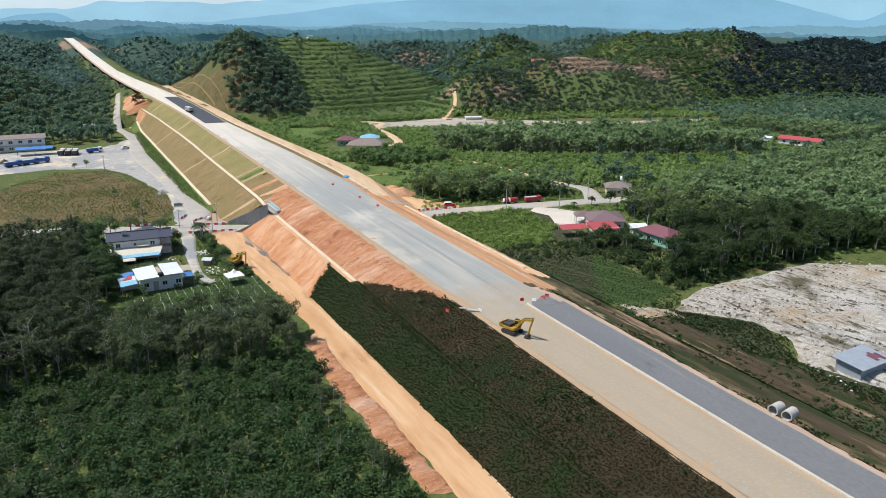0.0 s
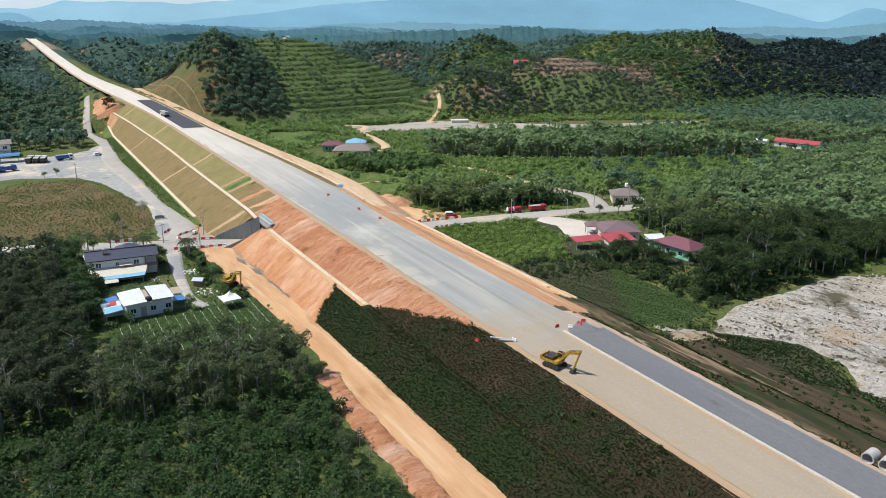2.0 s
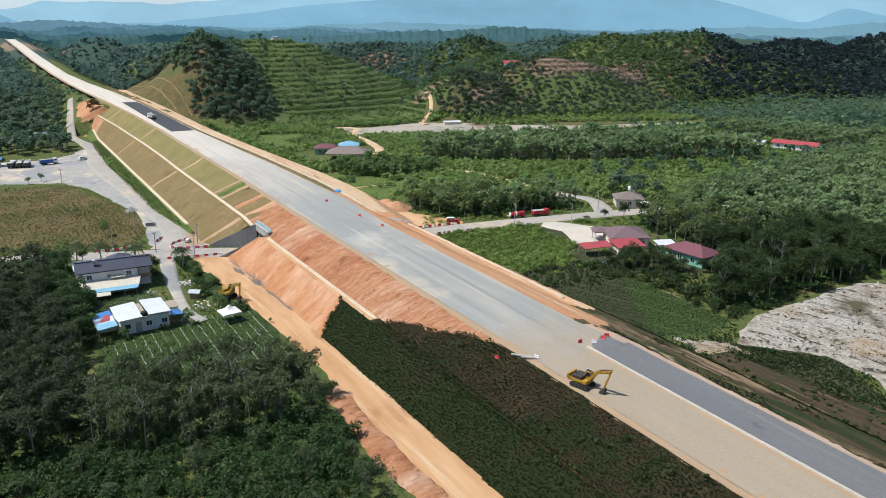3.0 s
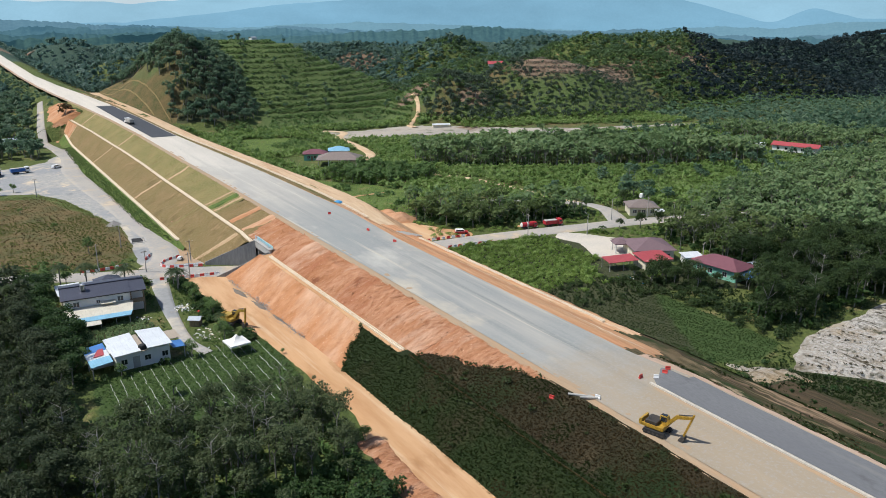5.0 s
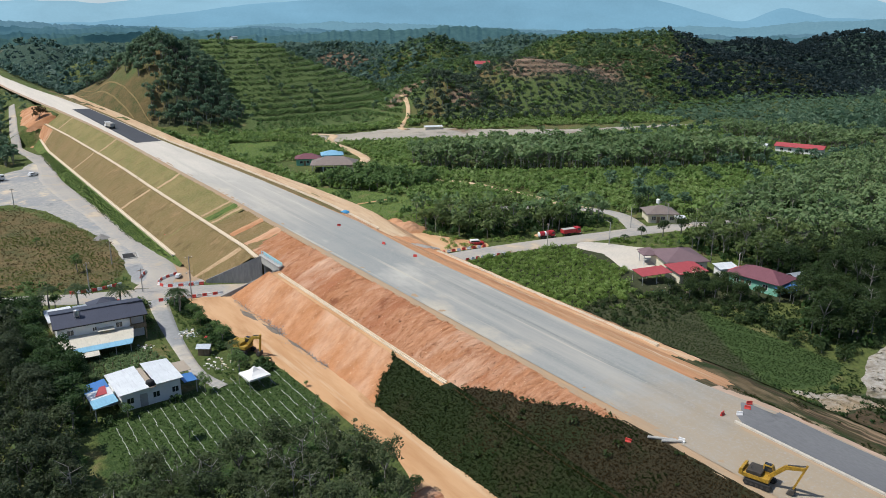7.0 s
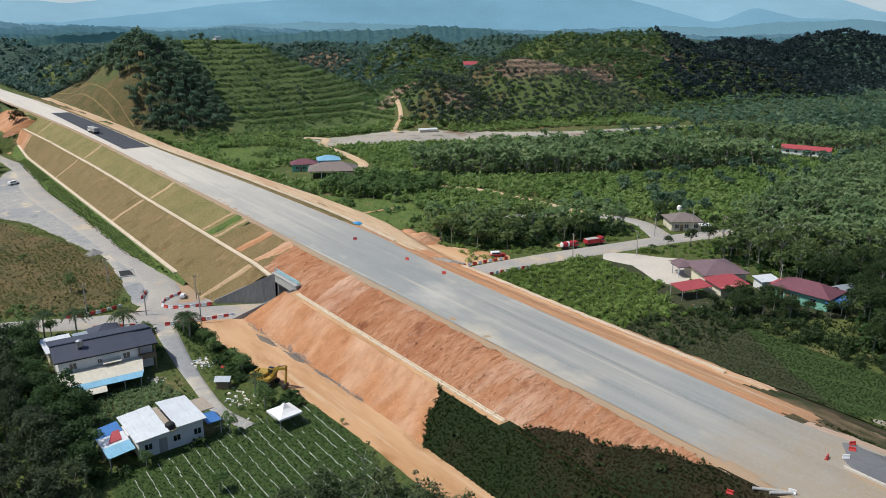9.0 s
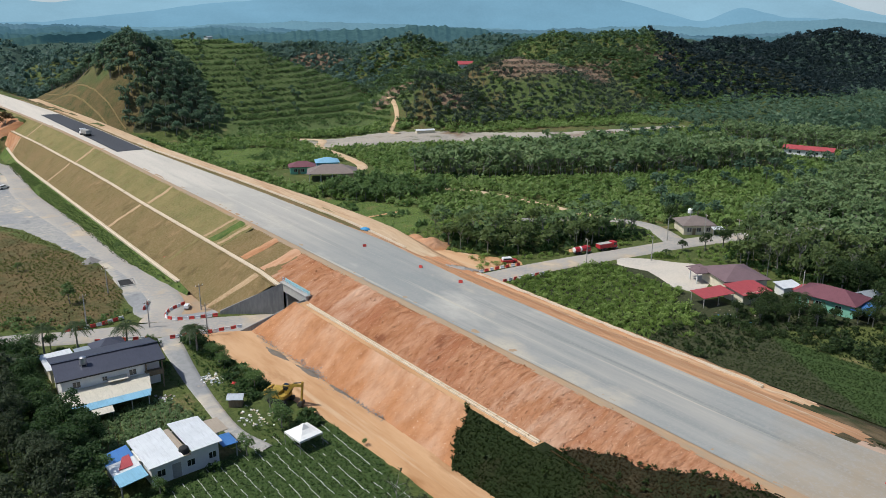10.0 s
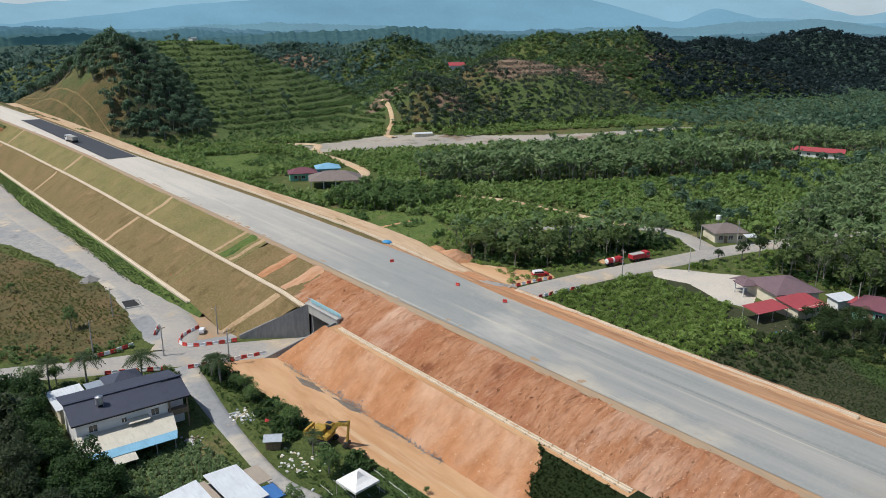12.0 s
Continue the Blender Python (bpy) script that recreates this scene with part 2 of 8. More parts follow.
M["green_wall"] = plain("mint green wall", (0.22, 0.5, 0.38), 0.8, 0, 0.08, 0.2, 1.0)
M["glass"] = plain("dark window glass", (0.02, 0.025, 0.03), 0.08, 0, 0.05, 0.8)
M["dark"] = plain("flat black", (0.02, 0.02, 0.02), 0.8)
M["bark"] = surface("grey bark", (0.225, 0.214, 0.191), (0.158, 0.150, 0.131), (0.285, 0.274, 0.247), 0.8, 3.0, 0.9, 0, (0.4, 0.02), (1, 1, 0.3))
M["wood"] = surface("weathered timber", (0.22, 0.16, 0.10), (0.17, 0.12, 0.075), (0.28, 0.22, 0.15), 0.8, 6.0, 0.85, 0, (0.3, 0.01), (1, 1, 0.2), world_space=False)
M["leaf_rubber"] = leaf_mat("rubber tree leaves", (0.061, 0.093, 0.035), (0.115, 0.144, 0.061), (0.177, 0.199, 0.104))
M["leaf_bush"] = leaf_mat("shrub leaves", (0.094, 0.171, 0.049), (0.157, 0.251, 0.075), (0.226, 0.307, 0.124))
# some haze is mixed into this green, making it bluer and lighter
M["leaf_wood"] = leaf_mat("dense wood leaves with a haze tint", (0.077, 0.146, 0.087), (0.127, 0.209, 0.116), (0.195, 0.264, 0.164))
# a cloud's shade on the far right hill is put into these tones
M["leaf_cloud_shade"] = leaf_mat("forest leaves darkened for cloud shade", (0.021, 0.041, 0.044), (0.030, 0.053, 0.053), (0.041, 0.063, 0.060))
# blue, lightened tones paint the haze of distance onto the leaves
M["leaf_far_haze"] = leaf_mat("distant wood leaves tinted for haze", (0.089, 0.163, 0.133), (0.124, 0.203, 0.157), (0.154, 0.234, 0.171))
M["leaf_hill"] = leaf_mat("lush hill leaves", (0.075, 0.13, 0.052), (0.11, 0.175, 0.066), (0.15, 0.205, 0.09))
# a darker copy of leaf_rubber, with shade in its tones
M["leaf_shade"] = leaf_mat("rubber leaves darkened for shade", (0.036, 0.058, 0.024), (0.062, 0.084, 0.036), (0.10, 0.12, 0.058))
M["leaf_crop"] = leaf_mat("field crop leaves", (0.05, 0.09, 0.026), (0.07, 0.115, 0.033), (0.095, 0.135, 0.046))
M["leaf_orchard"] = leaf_mat("orchard leaves", (0.058, 0.092, 0.06), (0.085, 0.125, 0.076), (0.12, 0.16, 0.1))
M["leaf_brush_dark"] = leaf_mat("dark dead brush", (0.085, 0.07, 0.042), (0.12, 0.1, 0.065), (0.06, 0.065, 0.03))
M["leaf_brush"] = leaf_mat("dead brush", (0.20, 0.165, 0.125), (0.29, 0.25, 0.20), (0.15, 0.12, 0.09))
M["leaf_weed"] = leaf_mat("yellowish weeds", (0.165, 0.203, 0.057), (0.225, 0.277, 0.075), (0.330, 0.338, 0.135))
M["leaf_lush"] = leaf_mat("sunlit banana and fern leaves", (0.191, 0.300, 0.063), (0.275, 0.383, 0.096), (0.383, 0.459, 0.166))
M["leaf_grass"] = leaf_mat("grass blades", (0.034, 0.062, 0.014), (0.051, 0.077, 0.018), (0.080, 0.100, 0.031))
M["leaf_brown"] = leaf_mat("dying grass blades", (0.087, 0.061, 0.025), (0.138, 0.091, 0.040), (0.181, 0.131, 0.063))
# paler than leaf_rubber because the valley's haze is put into the colour
M["leaf_pale"] = leaf_mat("rubber leaves lightened for haze", (0.146, 0.232, 0.094), (0.226, 0.314, 0.133), (0.252, 0.305, 0.148))
# green darkened to hold the shade over the right-hand trees and scrub
M["leaf_deep_shade"] = leaf_mat("deep green leaves with shade in the colour", (0.031, 0.061, 0.017), (0.059, 0.094, 0.024), (0.090, 0.127, 0.043))
M["leaf_near"] = leaf_mat("rubber leaves", (0.096, 0.145, 0.043), (0.153, 0.204, 0.066), (0.256, 0.296, 0.118))
M["leaf_banana"] = leaf_mat("banana leaves", (0.156, 0.256, 0.063), (0.244, 0.340, 0.095), (0.292, 0.355, 0.144))
M["leaf_palm"] = leaf_mat("palm fronds", (0.038, 0.068, 0.021), (0.060, 0.094, 0.030), (0.098, 0.124, 0.045))
M["leaf_dry"] = leaf_mat("dry grass blades", (0.143, 0.105, 0.045), (0.112, 0.101, 0.038), (0.203, 0.154, 0.075))
M["leaf_thicket"] = leaf_mat("thicket leaves", (0.029, 0.067, 0.016), (0.054, 0.108, 0.025), (0.082, 0.144, 0.048))

# ---- geometry helpers ----


class Geo:
    """Collects vertices and faces of one part."""

    def __init__(self):
        self.v, self.f = [], []

    def add(self, verts, faces):
        k = len(self.v)
        self.v += [tuple(p) for p in verts]
        self.f += [tuple(i + k for i in f) for f in faces]
        return self

    def box(self, x0, y0, z0, x1, y1, z1):
        return self.add([(x0, y0, z0), (x1, y0, z0), (x1, y1, z0), (x0, y1, z0), (x0, y0, z1), (x1, y0, z1), (x1, y1, z1), (x0, y1, z1)],
                        [(3, 2, 1, 0), (4, 5, 6, 7), (0, 1, 5, 4), (1, 2, 6, 5), (2, 3, 7, 6), (3, 0, 4, 7)])

    def slab(self, quad, thick):
        """A plate whose top is the four points given anticlockwise from above."""
        top = [Vector(p) for p in quad]
        low = [p - Vector((0, 0, thick)) for p in top]
        return self.add(low + top, [(3, 2, 1, 0), (4, 5, 6, 7), (0, 1, 5, 4), (1, 2, 6, 5), (2, 3, 7, 6), (3, 0, 4, 7)])

    def prism(self, outline, y0, y1):
        """An outline in x, z drawn along y."""
        n = len(outline)
        vs = [(x, y0, z) for x, z in outline] + [(x, y1, z) for x, z in outline]
        fs = [tuple(range(n)), tuple(range(2 * n - 1, n - 1, -1))]
        fs += [(i, i + n, (i + 1) % n + n, (i + 1) % n) for i in range(n)]
        return self.add(vs, fs)

    def tube(self, p, q, r, r2=None, n=8, caps=True):
        p, q = Vector(p), Vector(q)
        r2 = r if r2 is None else r2
        ax = (q - p).normalized()
        u = ax.orthogonal().normalized()
        w = ax.cross(u)
        ring = [(math.cos(2 * math.pi * i / n), math.sin(2 * math.pi * i / n)) for i in range(n)]
        vs = [p + r * (c * u + s * w) for c, s in ring] + [q + r2 * (c * u + s * w) for c, s in ring]
        fs = [(i, (i + 1) % n, (i + 1) % n + n, i + n) for i in range(n)]
        if caps:
            fs += [tuple(range(n - 1, -1, -1)), tuple(range(n, 2 * n))]
        return self.add(vs, fs)

    def dome(self, c, rx, ry, rz, n=10, rings=5, full=False):
        """Half (or whole) of an ellipsoid."""
        vs, fs = [], []
        lo = -math.pi / 2 if full else 0.0
        for j in range(rings + 1):
            a = lo + (math.pi / 2 - lo) * j / rings
            for i in range(n):
                b = 2 * math.pi * i / n
                vs.append((c[0] + rx * math.cos(a) * math.cos(b), c[1] + ry * math.cos(a) * math.sin(b), c[2] + rz * math.sin(a)))
        for j in range(rings):
            fs += [(j * n + i, j * n + (i + 1) % n, (j + 1) * n + (i + 1) % n, (j + 1) * n + i) for i in range(n)]
        return self.add(vs, fs)

    def mesh(self, name, mat, bevel=0.0, smooth=False):
        me = bpy.data.meshes.new(name)
        me.from_pydata(self.v, [], self.f)
        if bevel:
            bm = bmesh.new()
            bm.from_mesh(me)
            bmesh.ops.bevel(bm, geom=bm.edges[:], offset=bevel, segments=2, affect="EDGES", profile=0.5)
            bm.to_mesh(me)
            bm.free()
        me.materials.append(mat)
        if smooth:
            me.polygons.foreach_set("use_smooth", [True] * len(me.polygons))
        me.update()
        return me


def part(name, geo, material, parent, label="", bevel=0.0, smooth=False):
    """Links a Geo as one mesh object under its thing."""
    ob = new(name, geo.mesh(name, material, bevel, smooth))
    ob.parent = parent
    if label:
        tagged(ob, label)
    return ob


def thing(name, m, label, category, group="", kind=""):
    """An Empty at the base of a thing, at the pose m."""
    ob = new(name)
    ob.empty_display_size = 0.2
    ob.matrix_basis = m
    return tagged(ob, label, category, group, kind)


def solid(name, geo, material, label, category, group="", kind="", m=None, bevel=0.0, smooth=False):
    """A thing or piece of the setting that is one mesh."""
    ob = new(name, geo.mesh(name, material, bevel, smooth))
    if m is not None:
        ob.matrix_basis = m
    return tagged(ob, label, category, group, kind)


def big_mesh(name, verts, faces, mats, mat_index=None, smooth=False, tone=None):
    """A mesh from numpy arrays; all faces have the same number of corners."""
    me = bpy.data.meshes.new(name)
    verts = np.asarray(verts, np.float32)
    faces = np.asarray(faces, np.int32)
    k = faces.shape[1]
    me.vertices.add(len(verts))
    me.vertices.foreach_set("co", verts.ravel())
    me.loops.add(faces.size)
    me.loops.foreach_set("vertex_index", faces.ravel())
    me.polygons.add(len(faces))
    me.polygons.foreach_set("loop_start", np.arange(0, faces.size, k, dtype=np.int32))
    me.polygons.foreach_set("loop_total", np.full(len(faces), k, np.int32))
    for mt in mats:
        me.materials.append(mt)
    if mat_index is not None:
        me.polygons.foreach_set("material_index", np.asarray(mat_index, np.int32))
    me.polygons.foreach_set("use_smooth", np.full(len(faces), smooth))
    if tone is not None:
        me.attributes.new("tone", "FLOAT", "POINT").data.foreach_set("value", np.asarray(tone, np.float32))
    me.update(calc_edges=True)
    return me


def lattice(ix, iy, seed):
    h = (ix.astype(np.int64) * 374761393 + iy.astype(np.int64) * 668265263 + seed * 974634777) & 0x7FFFFFFF
    h = ((h ^ (h >> 13)) * 1274126177) & 0x7FFFFFFF
    return ((h ^ (h >> 16)) & 0xFFFF) / 65535.0


def vnoise(x, y, size, seed=0):
    """Smooth noise in -1..1 with cells of that size."""
    x, y = np.asarray(x, float) / size, np.asarray(y, float) / size
    ix, iy = np.floor(x), np.floor(y)
    fx, fy = x - ix, y - iy
    fx, fy = fx * fx * (3 - 2 * fx), fy * fy * (3 - 2 * fy)
    a, b = lattice(ix, iy, seed), lattice(ix + 1, iy, seed)
    c, d = lattice(ix, iy + 1, seed), lattice(ix + 1, iy + 1, seed)
    return 2 * ((a * (1 - fx) + b * fx) * (1 - fy) + (c * (1 - fx) + d * fx) * fy) - 1


def fbm(x, y, size, seed=0, octaves=4):
    return sum(vnoise(x, y, size / 2 ** k, seed + 7 * k) / 2 ** k for k in range(octaves)) / 1.6


def inside(poly, x, y):
    """Signed distance to a closed outline, positive inside."""
    x, y = np.asarray(x, float), np.asarray(y, float)
    best = np.full(x.shape, 1e9)
    sign = np.zeros(x.shape, bool)
    n = len(poly)
    for i in range(n):
        (ax, ay), (bx, by) = poly[i], poly[(i + 1) % n]
        ex, ey = bx - ax, by - ay
        t = np.clip(((x - ax) * ex + (y - ay) * ey) / (ex * ex + ey * ey), 0, 1)
        best = np.minimum(best, np.hypot(x - ax - t * ex, y - ay - t * ey))
        cross = ((ay > y) != (by > y)) & (x < (bx - ax) * (y - ay) / ((by - ay) or 1e-9) + ax)
        sign ^= cross
    return np.where(sign, best, -best)


def line_dist(line, x, y):
    x, y = np.asarray(x, float), np.asarray(y, float)
    best = np.full(x.shape, 1e9)
    for (ax, ay), (bx, by) in zip(line, line[1:]):
        ex, ey = bx - ax, by - ay
        t = np.clip(((x - ax) * ex + (y - ay) * ey) / (ex * ex + ey * ey), 0, 1)
        best = np.minimum(best, np.hypot(x - ax - t * ex, y - ay - t * ey))
    return best


def smoothstep(a, b, x):
    t = np.clip((np.asarray(x, float) - a) / (b - a), 0, 1)
    return t * t * (3 - 2 * t)


def smooth_line(pts, n=8):
    """A Catmull-Rom curve through the points."""
    p = [np.array(q, float) for q in pts]
    p = [2 * p[0] - p[1]] + p + [2 * p[-1] - p[-2]]
    out = []
    for i in range(1, len(p) - 2):
        for k in range(n):
            t = k / n
            out.append(0.5 * (2 * p[i] + (p[i + 1] - p[i - 1]) * t + (2 * p[i - 1] - 5 * p[i] + 4 * p[i + 1] - p[i + 2]) * t * t
                              + (3 * p[i] - p[i - 1] - 3 * p[i + 1] + p[i + 2]) * t ** 3))
    return [tuple(q) for q in out] + [tuple(p[-2])]

# ---- the lie of the land ----
BASE = -4.5
HILLS = [  # x, y, height, reach along x and y, turn
    (200, 625, 47, 170, 138, 0), (132, 572, 42, 60, 92, 0), (392, 495, 37, 120, 92, -5), (500, 520, 39, 120, 120, 0),
    (300, 500, 23, 60, 80, 0), (420, 610, 29, 120, 110, 0), (480, 770, 39, 125, 110, 0), (405, 860, 32, 115, 105, 0), (560, 900, 33, 130, 110, 0), (700, 860, 34, 140, 120, 0), (640, 600, 51, 165, 135, 10), (560, 650, 40, 130, 120, 0),
    (660, 500, 28, 130, 120, 0), (830, 600, 40, 180, 150, 0), (1000, 570, 44, 200, 190, 0), (1010, 420, 35, 200, 200, 0), (1250, 520, 40, 260, 260, 0),
    (-45, 610, 30, 95, 165, 0), (-190, 560, 36, 150, 200, 0), (-150, 900, 38, 230, 200, 0), (0, 960, 30, 70, 140, 0), (-60, 1250, 36, 200, 160, 0),
    (190, 860, 34, 130, 140, 0), (130, 1080, 34, 110, 130, 0), (330, 900, 24, 160, 150, 0), (490, 980, 29, 130, 130, 0), (600, 1080, 24, 160, 140, 0),
    (820, 1010, 36, 190, 170, 0), (1100, 950, 34, 260, 220, 0), (850, 1300, 26, 260, 200, 0), (540, 1300, 26, 260, 180, 0), (250, 1350, 28, 230, 180, 0)]

YT = (-200, 50, 110, 212, 300, 398, 600, 900, 1100, 1300, 1600)


def road_z(y):
    return np.interp(y, YT, (3.0, 4.2, 4.9, 5.6, 6.9, 8.9, 14.0, 22.0, 27.5, 31, 33))


def road_left(y):
    return np.interp(y, (-200, 230, 300, 340, 400, 460, 520, 580, 640, 720, 860, 1000, 1300), (73, 73, 72.5, 71.4, 70.3, 67.5, 63, 57.5, 53, 49, 45, 42, 38))


def road_right(y):
    return np.interp(y, (-200, 105, 118, 200, 235, 300, 350, 400, 460, 520, 580, 640, 720, 860, 1000, 1300),
                     (93.7, 93.7, 91.8, 92.0, 94, 92, 88.5, 85.2, 83, 79.5, 74, 67, 60.5, 57, 54, 50))


def land(x, y):
    """Height of the natural ground."""
    x, y = np.asarray(x, float), np.asarray(y, float)
    acc = np.zeros(np.broadcast(x, y).shape)
    for cx, cy, h, rx, ry, turn in HILLS:
        c, s = math.cos(radians(turn)), math.sin(radians(turn))
        u, v = ((x - cx) * c + (y - cy) * s) / rx, (-(x - cx) * s + (y - cy) * c) / ry
        r = np.minimum(np.hypot(u, v), 1)
        acc += (h * (0.5 + 0.5 * np.cos(np.pi * r))) ** 2.5
    h = acc ** 0.4
    z = BASE + h * (1 + 0.16 * fbm(x, y, 70, 3)) + smoothstep(4, 16, h) * 2.2 * fbm(x, y, 28, 5)
    far = smoothstep(900, 1800, np.hypot(x, y))
    z = z + far * 9 * fbm(x, y, 420, 11)
    ter = smoothstep(6, 14, h) * (1 - smoothstep(300, 380, x)) * smoothstep(150, 190, x)
    step = 3.2
    z = z + ter * 0.55 * step * (smoothstep(0.55, 0.95, (z / step) % 1) - (z / step) % 1)
    rz_, xl, xr = road_z(y), road_left(y), road_right(y)
    cutr = rz_ - 0.6 + np.maximum(0, x - xr - 8) * 0.62
    cutl = rz_ - 0.6 + np.maximum(0, xl - 5 - x) * 0.55
    near = smoothstep(330, 420, y)
    z = np.where(y > 330, np.minimum(z, np.where(x > xr, cutr, np.where(x < xl, cutl, rz_ - 0.6)) + (1 - near) * 50), z)
    fill_l = rz_ - 0.8 - 0.5 * np.maximum(0, xl - 5 - x)
    fill_r = rz_ - 0.8 - 0.5 * np.maximum(0, x - xr - 8)
    z = np.where((y > 505) & (x < xl), np.maximum(z, fill_l), z)
    z = np.where((y > 470) & (x > xr), np.maximum(z, fill_r), z)
    z = np.where((y <= 420) & (x > xl - 2) & (x < xr + 2), np.minimum(z, BASE), z)
    return z


def axis(steps):
    out = [steps[0][0]]
    for a, b, d in steps:
        out += list(np.linspace(a, b, max(2, int(round((b - a) / d)) + 1))[1:])
    return np.array(out)


gx = axis([(-4400, -1200, 160), (-1200, -300, 40), (-300, -80, 10), (-80, 230, 2.5), (230, 700, 4), (700, 1400, 14), (1400, 4400, 110)])
gy = axis([(-800, 20, 40), (20, 320, 2.5), (320, 720, 3.5), (720, 1500, 12), (1500, 2400, 45), (2400, 4400, 130)])
GX, GY = np.meshgrid(gx, gy)
GZ = land(GX, GY)
nxg = len(gx)
ij = (np.arange(len(gy) - 1)[:, None] * nxg + np.arange(nxg - 1)[None, :]).ravel()
ground_me = big_mesh("ground", np.stack([GX, GY, GZ], -1).reshape(-1, 3), np.stack([ij, ij + 1, ij + nxg + 1, ij + nxg], -1), [], smooth=True)

# zones of the ground's cover, as signed distances in metres
BROWN_FIELD = [(-70, 330), (-20, 326), (4, 358), (22, 352), (36, 312), (39, 285), (38, 262), (30, 252), (10, 258), (-70, 270)]
VEG_FIELD = [(116, 160), (128, 154), (140, 155), (139, 120), (127, 117), (119, 121), (113, 140)]
ROW_FIELD = [(12, 178.5), (30, 181.5), (47, 181.5), (47.5, 164), (43, 150), (10, 148)]
WEED_PLOT = [(110, 36), (110, 116), (128, 114), (141, 97), (132, 80), (138, 52), (141, 36)]
CUT = [(88, 500), (114, 508), (136, 545), (140, 590), (122, 655), (74, 665), (80, 560)]
dry = np.maximum.reduce([0.9 * (1 - np.hypot((GX - 375) / 125, (GY - 462) / 68)), inside(BROWN_FIELD, GX, GY) / 6, inside(CUT, GX, GY) / 5, -np.ones_like(GX)])
lush = np.maximum.reduce([inside(VEG_FIELD, GX, GY) / 3, inside(ROW_FIELD, GX, GY) / 3, -np.ones_like(GX)])
bare = np.maximum.reduce([1 - np.hypot((GX - 415) / 62, (GY - 486) / 22), 1 - np.hypot((GX - 560) / 45, (GY - 500) / 22), 1 - np.hypot((GX - 600) / 30, (GY - 540) / 30),
                          1 - np.hypot((GX - 395) / 34, (GY - 815) / 24), 1 - np.hypot((GX - 303) / 13, (GY - 467) / 9), 1 - np.hypot((GX - 279) / 20, (GY - 500) / 7), 1 - np.hypot((GX - 330) / 25, (GY - 590) / 16),
                          1 - np.hypot((GX - 40) / 60, (GY - 1130) / 90), -np.ones_like(GX)])
terr = np.maximum.reduce([0.45 * (1 - np.hypot((GX - 390) / 105, (GY - 450) / 45)), 1 - np.hypot((GX - 255) / 120, (GY - 595) / 130), 1.2 * (1 - np.hypot((GX - 222) / 75, (GY - 545) / 75))])
# first term: ground of the far right hill, darkened for cloud shade
litter_shade = smoothstep(480, 540, GX) * smoothstep(-80, -40, GX * 0.613 - GY * 0.79 + 20 * fbm(GX, GY, 60, 19)) * smoothstep(-3, 4, GZ) * (1 - smoothstep(760, 860, GY))
litter_shade = np.maximum(litter_shade, smoothstep(96, 112, GX) * (1 - smoothstep(160, 175, GX)) * smoothstep(-2, 3, GZ) * smoothstep(440, 470, GY) * (1 - smoothstep(690, 720, GY)) * (dry < 0)) * 2 - 1
UNDER_SCRUB = [(110, 128), (118, 124), (140, 158), (172, 140), (176, 166), (150, 172), (148, 184), (156, 200), (150, 214), (112, 216)]
litter_shade = np.maximum.reduce([litter_shade, inside(UNDER_SCRUB, GX, GY) / 4, inside(WEED_PLOT, GX, GY) / 4])
for nm, val in (("litter_shade", litter_shade), ("woodland", 2 * smoothstep(780, 1000, np.hypot(GX, GY)) - 1), ("terr", np.maximum(terr, -1)), ("dry", dry), ("lush", lush), ("bare", bare)):
    ground_me.attributes.new(nm, "FLOAT", "POINT").data.foreach_set("value", np.clip(val, -1, 1).astype(np.float32).ravel())
gm, gt, gp = begin("mixed grass and scrub ground", 0.95, 0, 0.2)
gco = gt.nodes.new("ShaderNodeNewGeometry").outputs["Position"]
gcol = mixc(gt, noise_fac(gt, gco, 0.035, 0.35, 0.65), (0.075, 0.1, 0.028), (0.115, 0.132, 0.038))
gcol = mixc(gt, noise_fac(gt, gco, 0.9, 0.35, 0.75, 6), gcol, (0.05, 0.075, 0.02))
gcol = mixc(gt, noise_fac(gt, gco, 0.13, 0.58, 0.72, 6), gcol, (0.2, 0.16, 0.075))


def zone(tree, coord, name, colour_in, cols, size):
    """Lays cover over the ground where the attribute passes a ragged threshold."""
    nz = noise_fac(tree, coord, size, 0.2, 0.8, 6)
    ad = tree.nodes.new("ShaderNodeMath")
    ad.operation = "ADD"
    tree.links.new(attr(tree, name).outputs["Fac"], ad.inputs[0])
    tree.links.new(nz, ad.inputs[1])
    mr = node(tree, "ShaderNodeMapRange", From_Min=0.35, From_Max=0.65)
    tree.links.new(ad.outputs[0], mr.inputs[0])
    c = mixc(tree, noise_fac(tree, coord, size * 3, 0.35, 0.65, 6), cols[0], cols[1])
    c = mixc(tree, noise_fac(tree, coord, 1.1, 0.4, 0.75, 5), c, cols[2])
    return mixc(tree, mr.outputs[0], colour_in, c)


gcol = zone(gt, gco, "dry", gcol, ((0.14, 0.098, 0.044), (0.045, 0.06, 0.018), (0.15, 0.115, 0.052)), 0.045)
gcol = zone(gt, gco, "lush", gcol, ((0.042, 0.074, 0.019), (0.034, 0.062, 0.016), (0.055, 0.082, 0.025)), 0.2)
gcol = zone(gt, gco, "terr", gcol, ((0.07, 0.105, 0.032), (0.055, 0.088, 0.027), (0.10, 0.125, 0.043)), 0.05)
gcol = zone(gt, gco, "litter_shade", gcol, ((0.035, 0.045, 0.02), (0.045, 0.05, 0.022), (0.06, 0.065, 0.03)), 0.05)
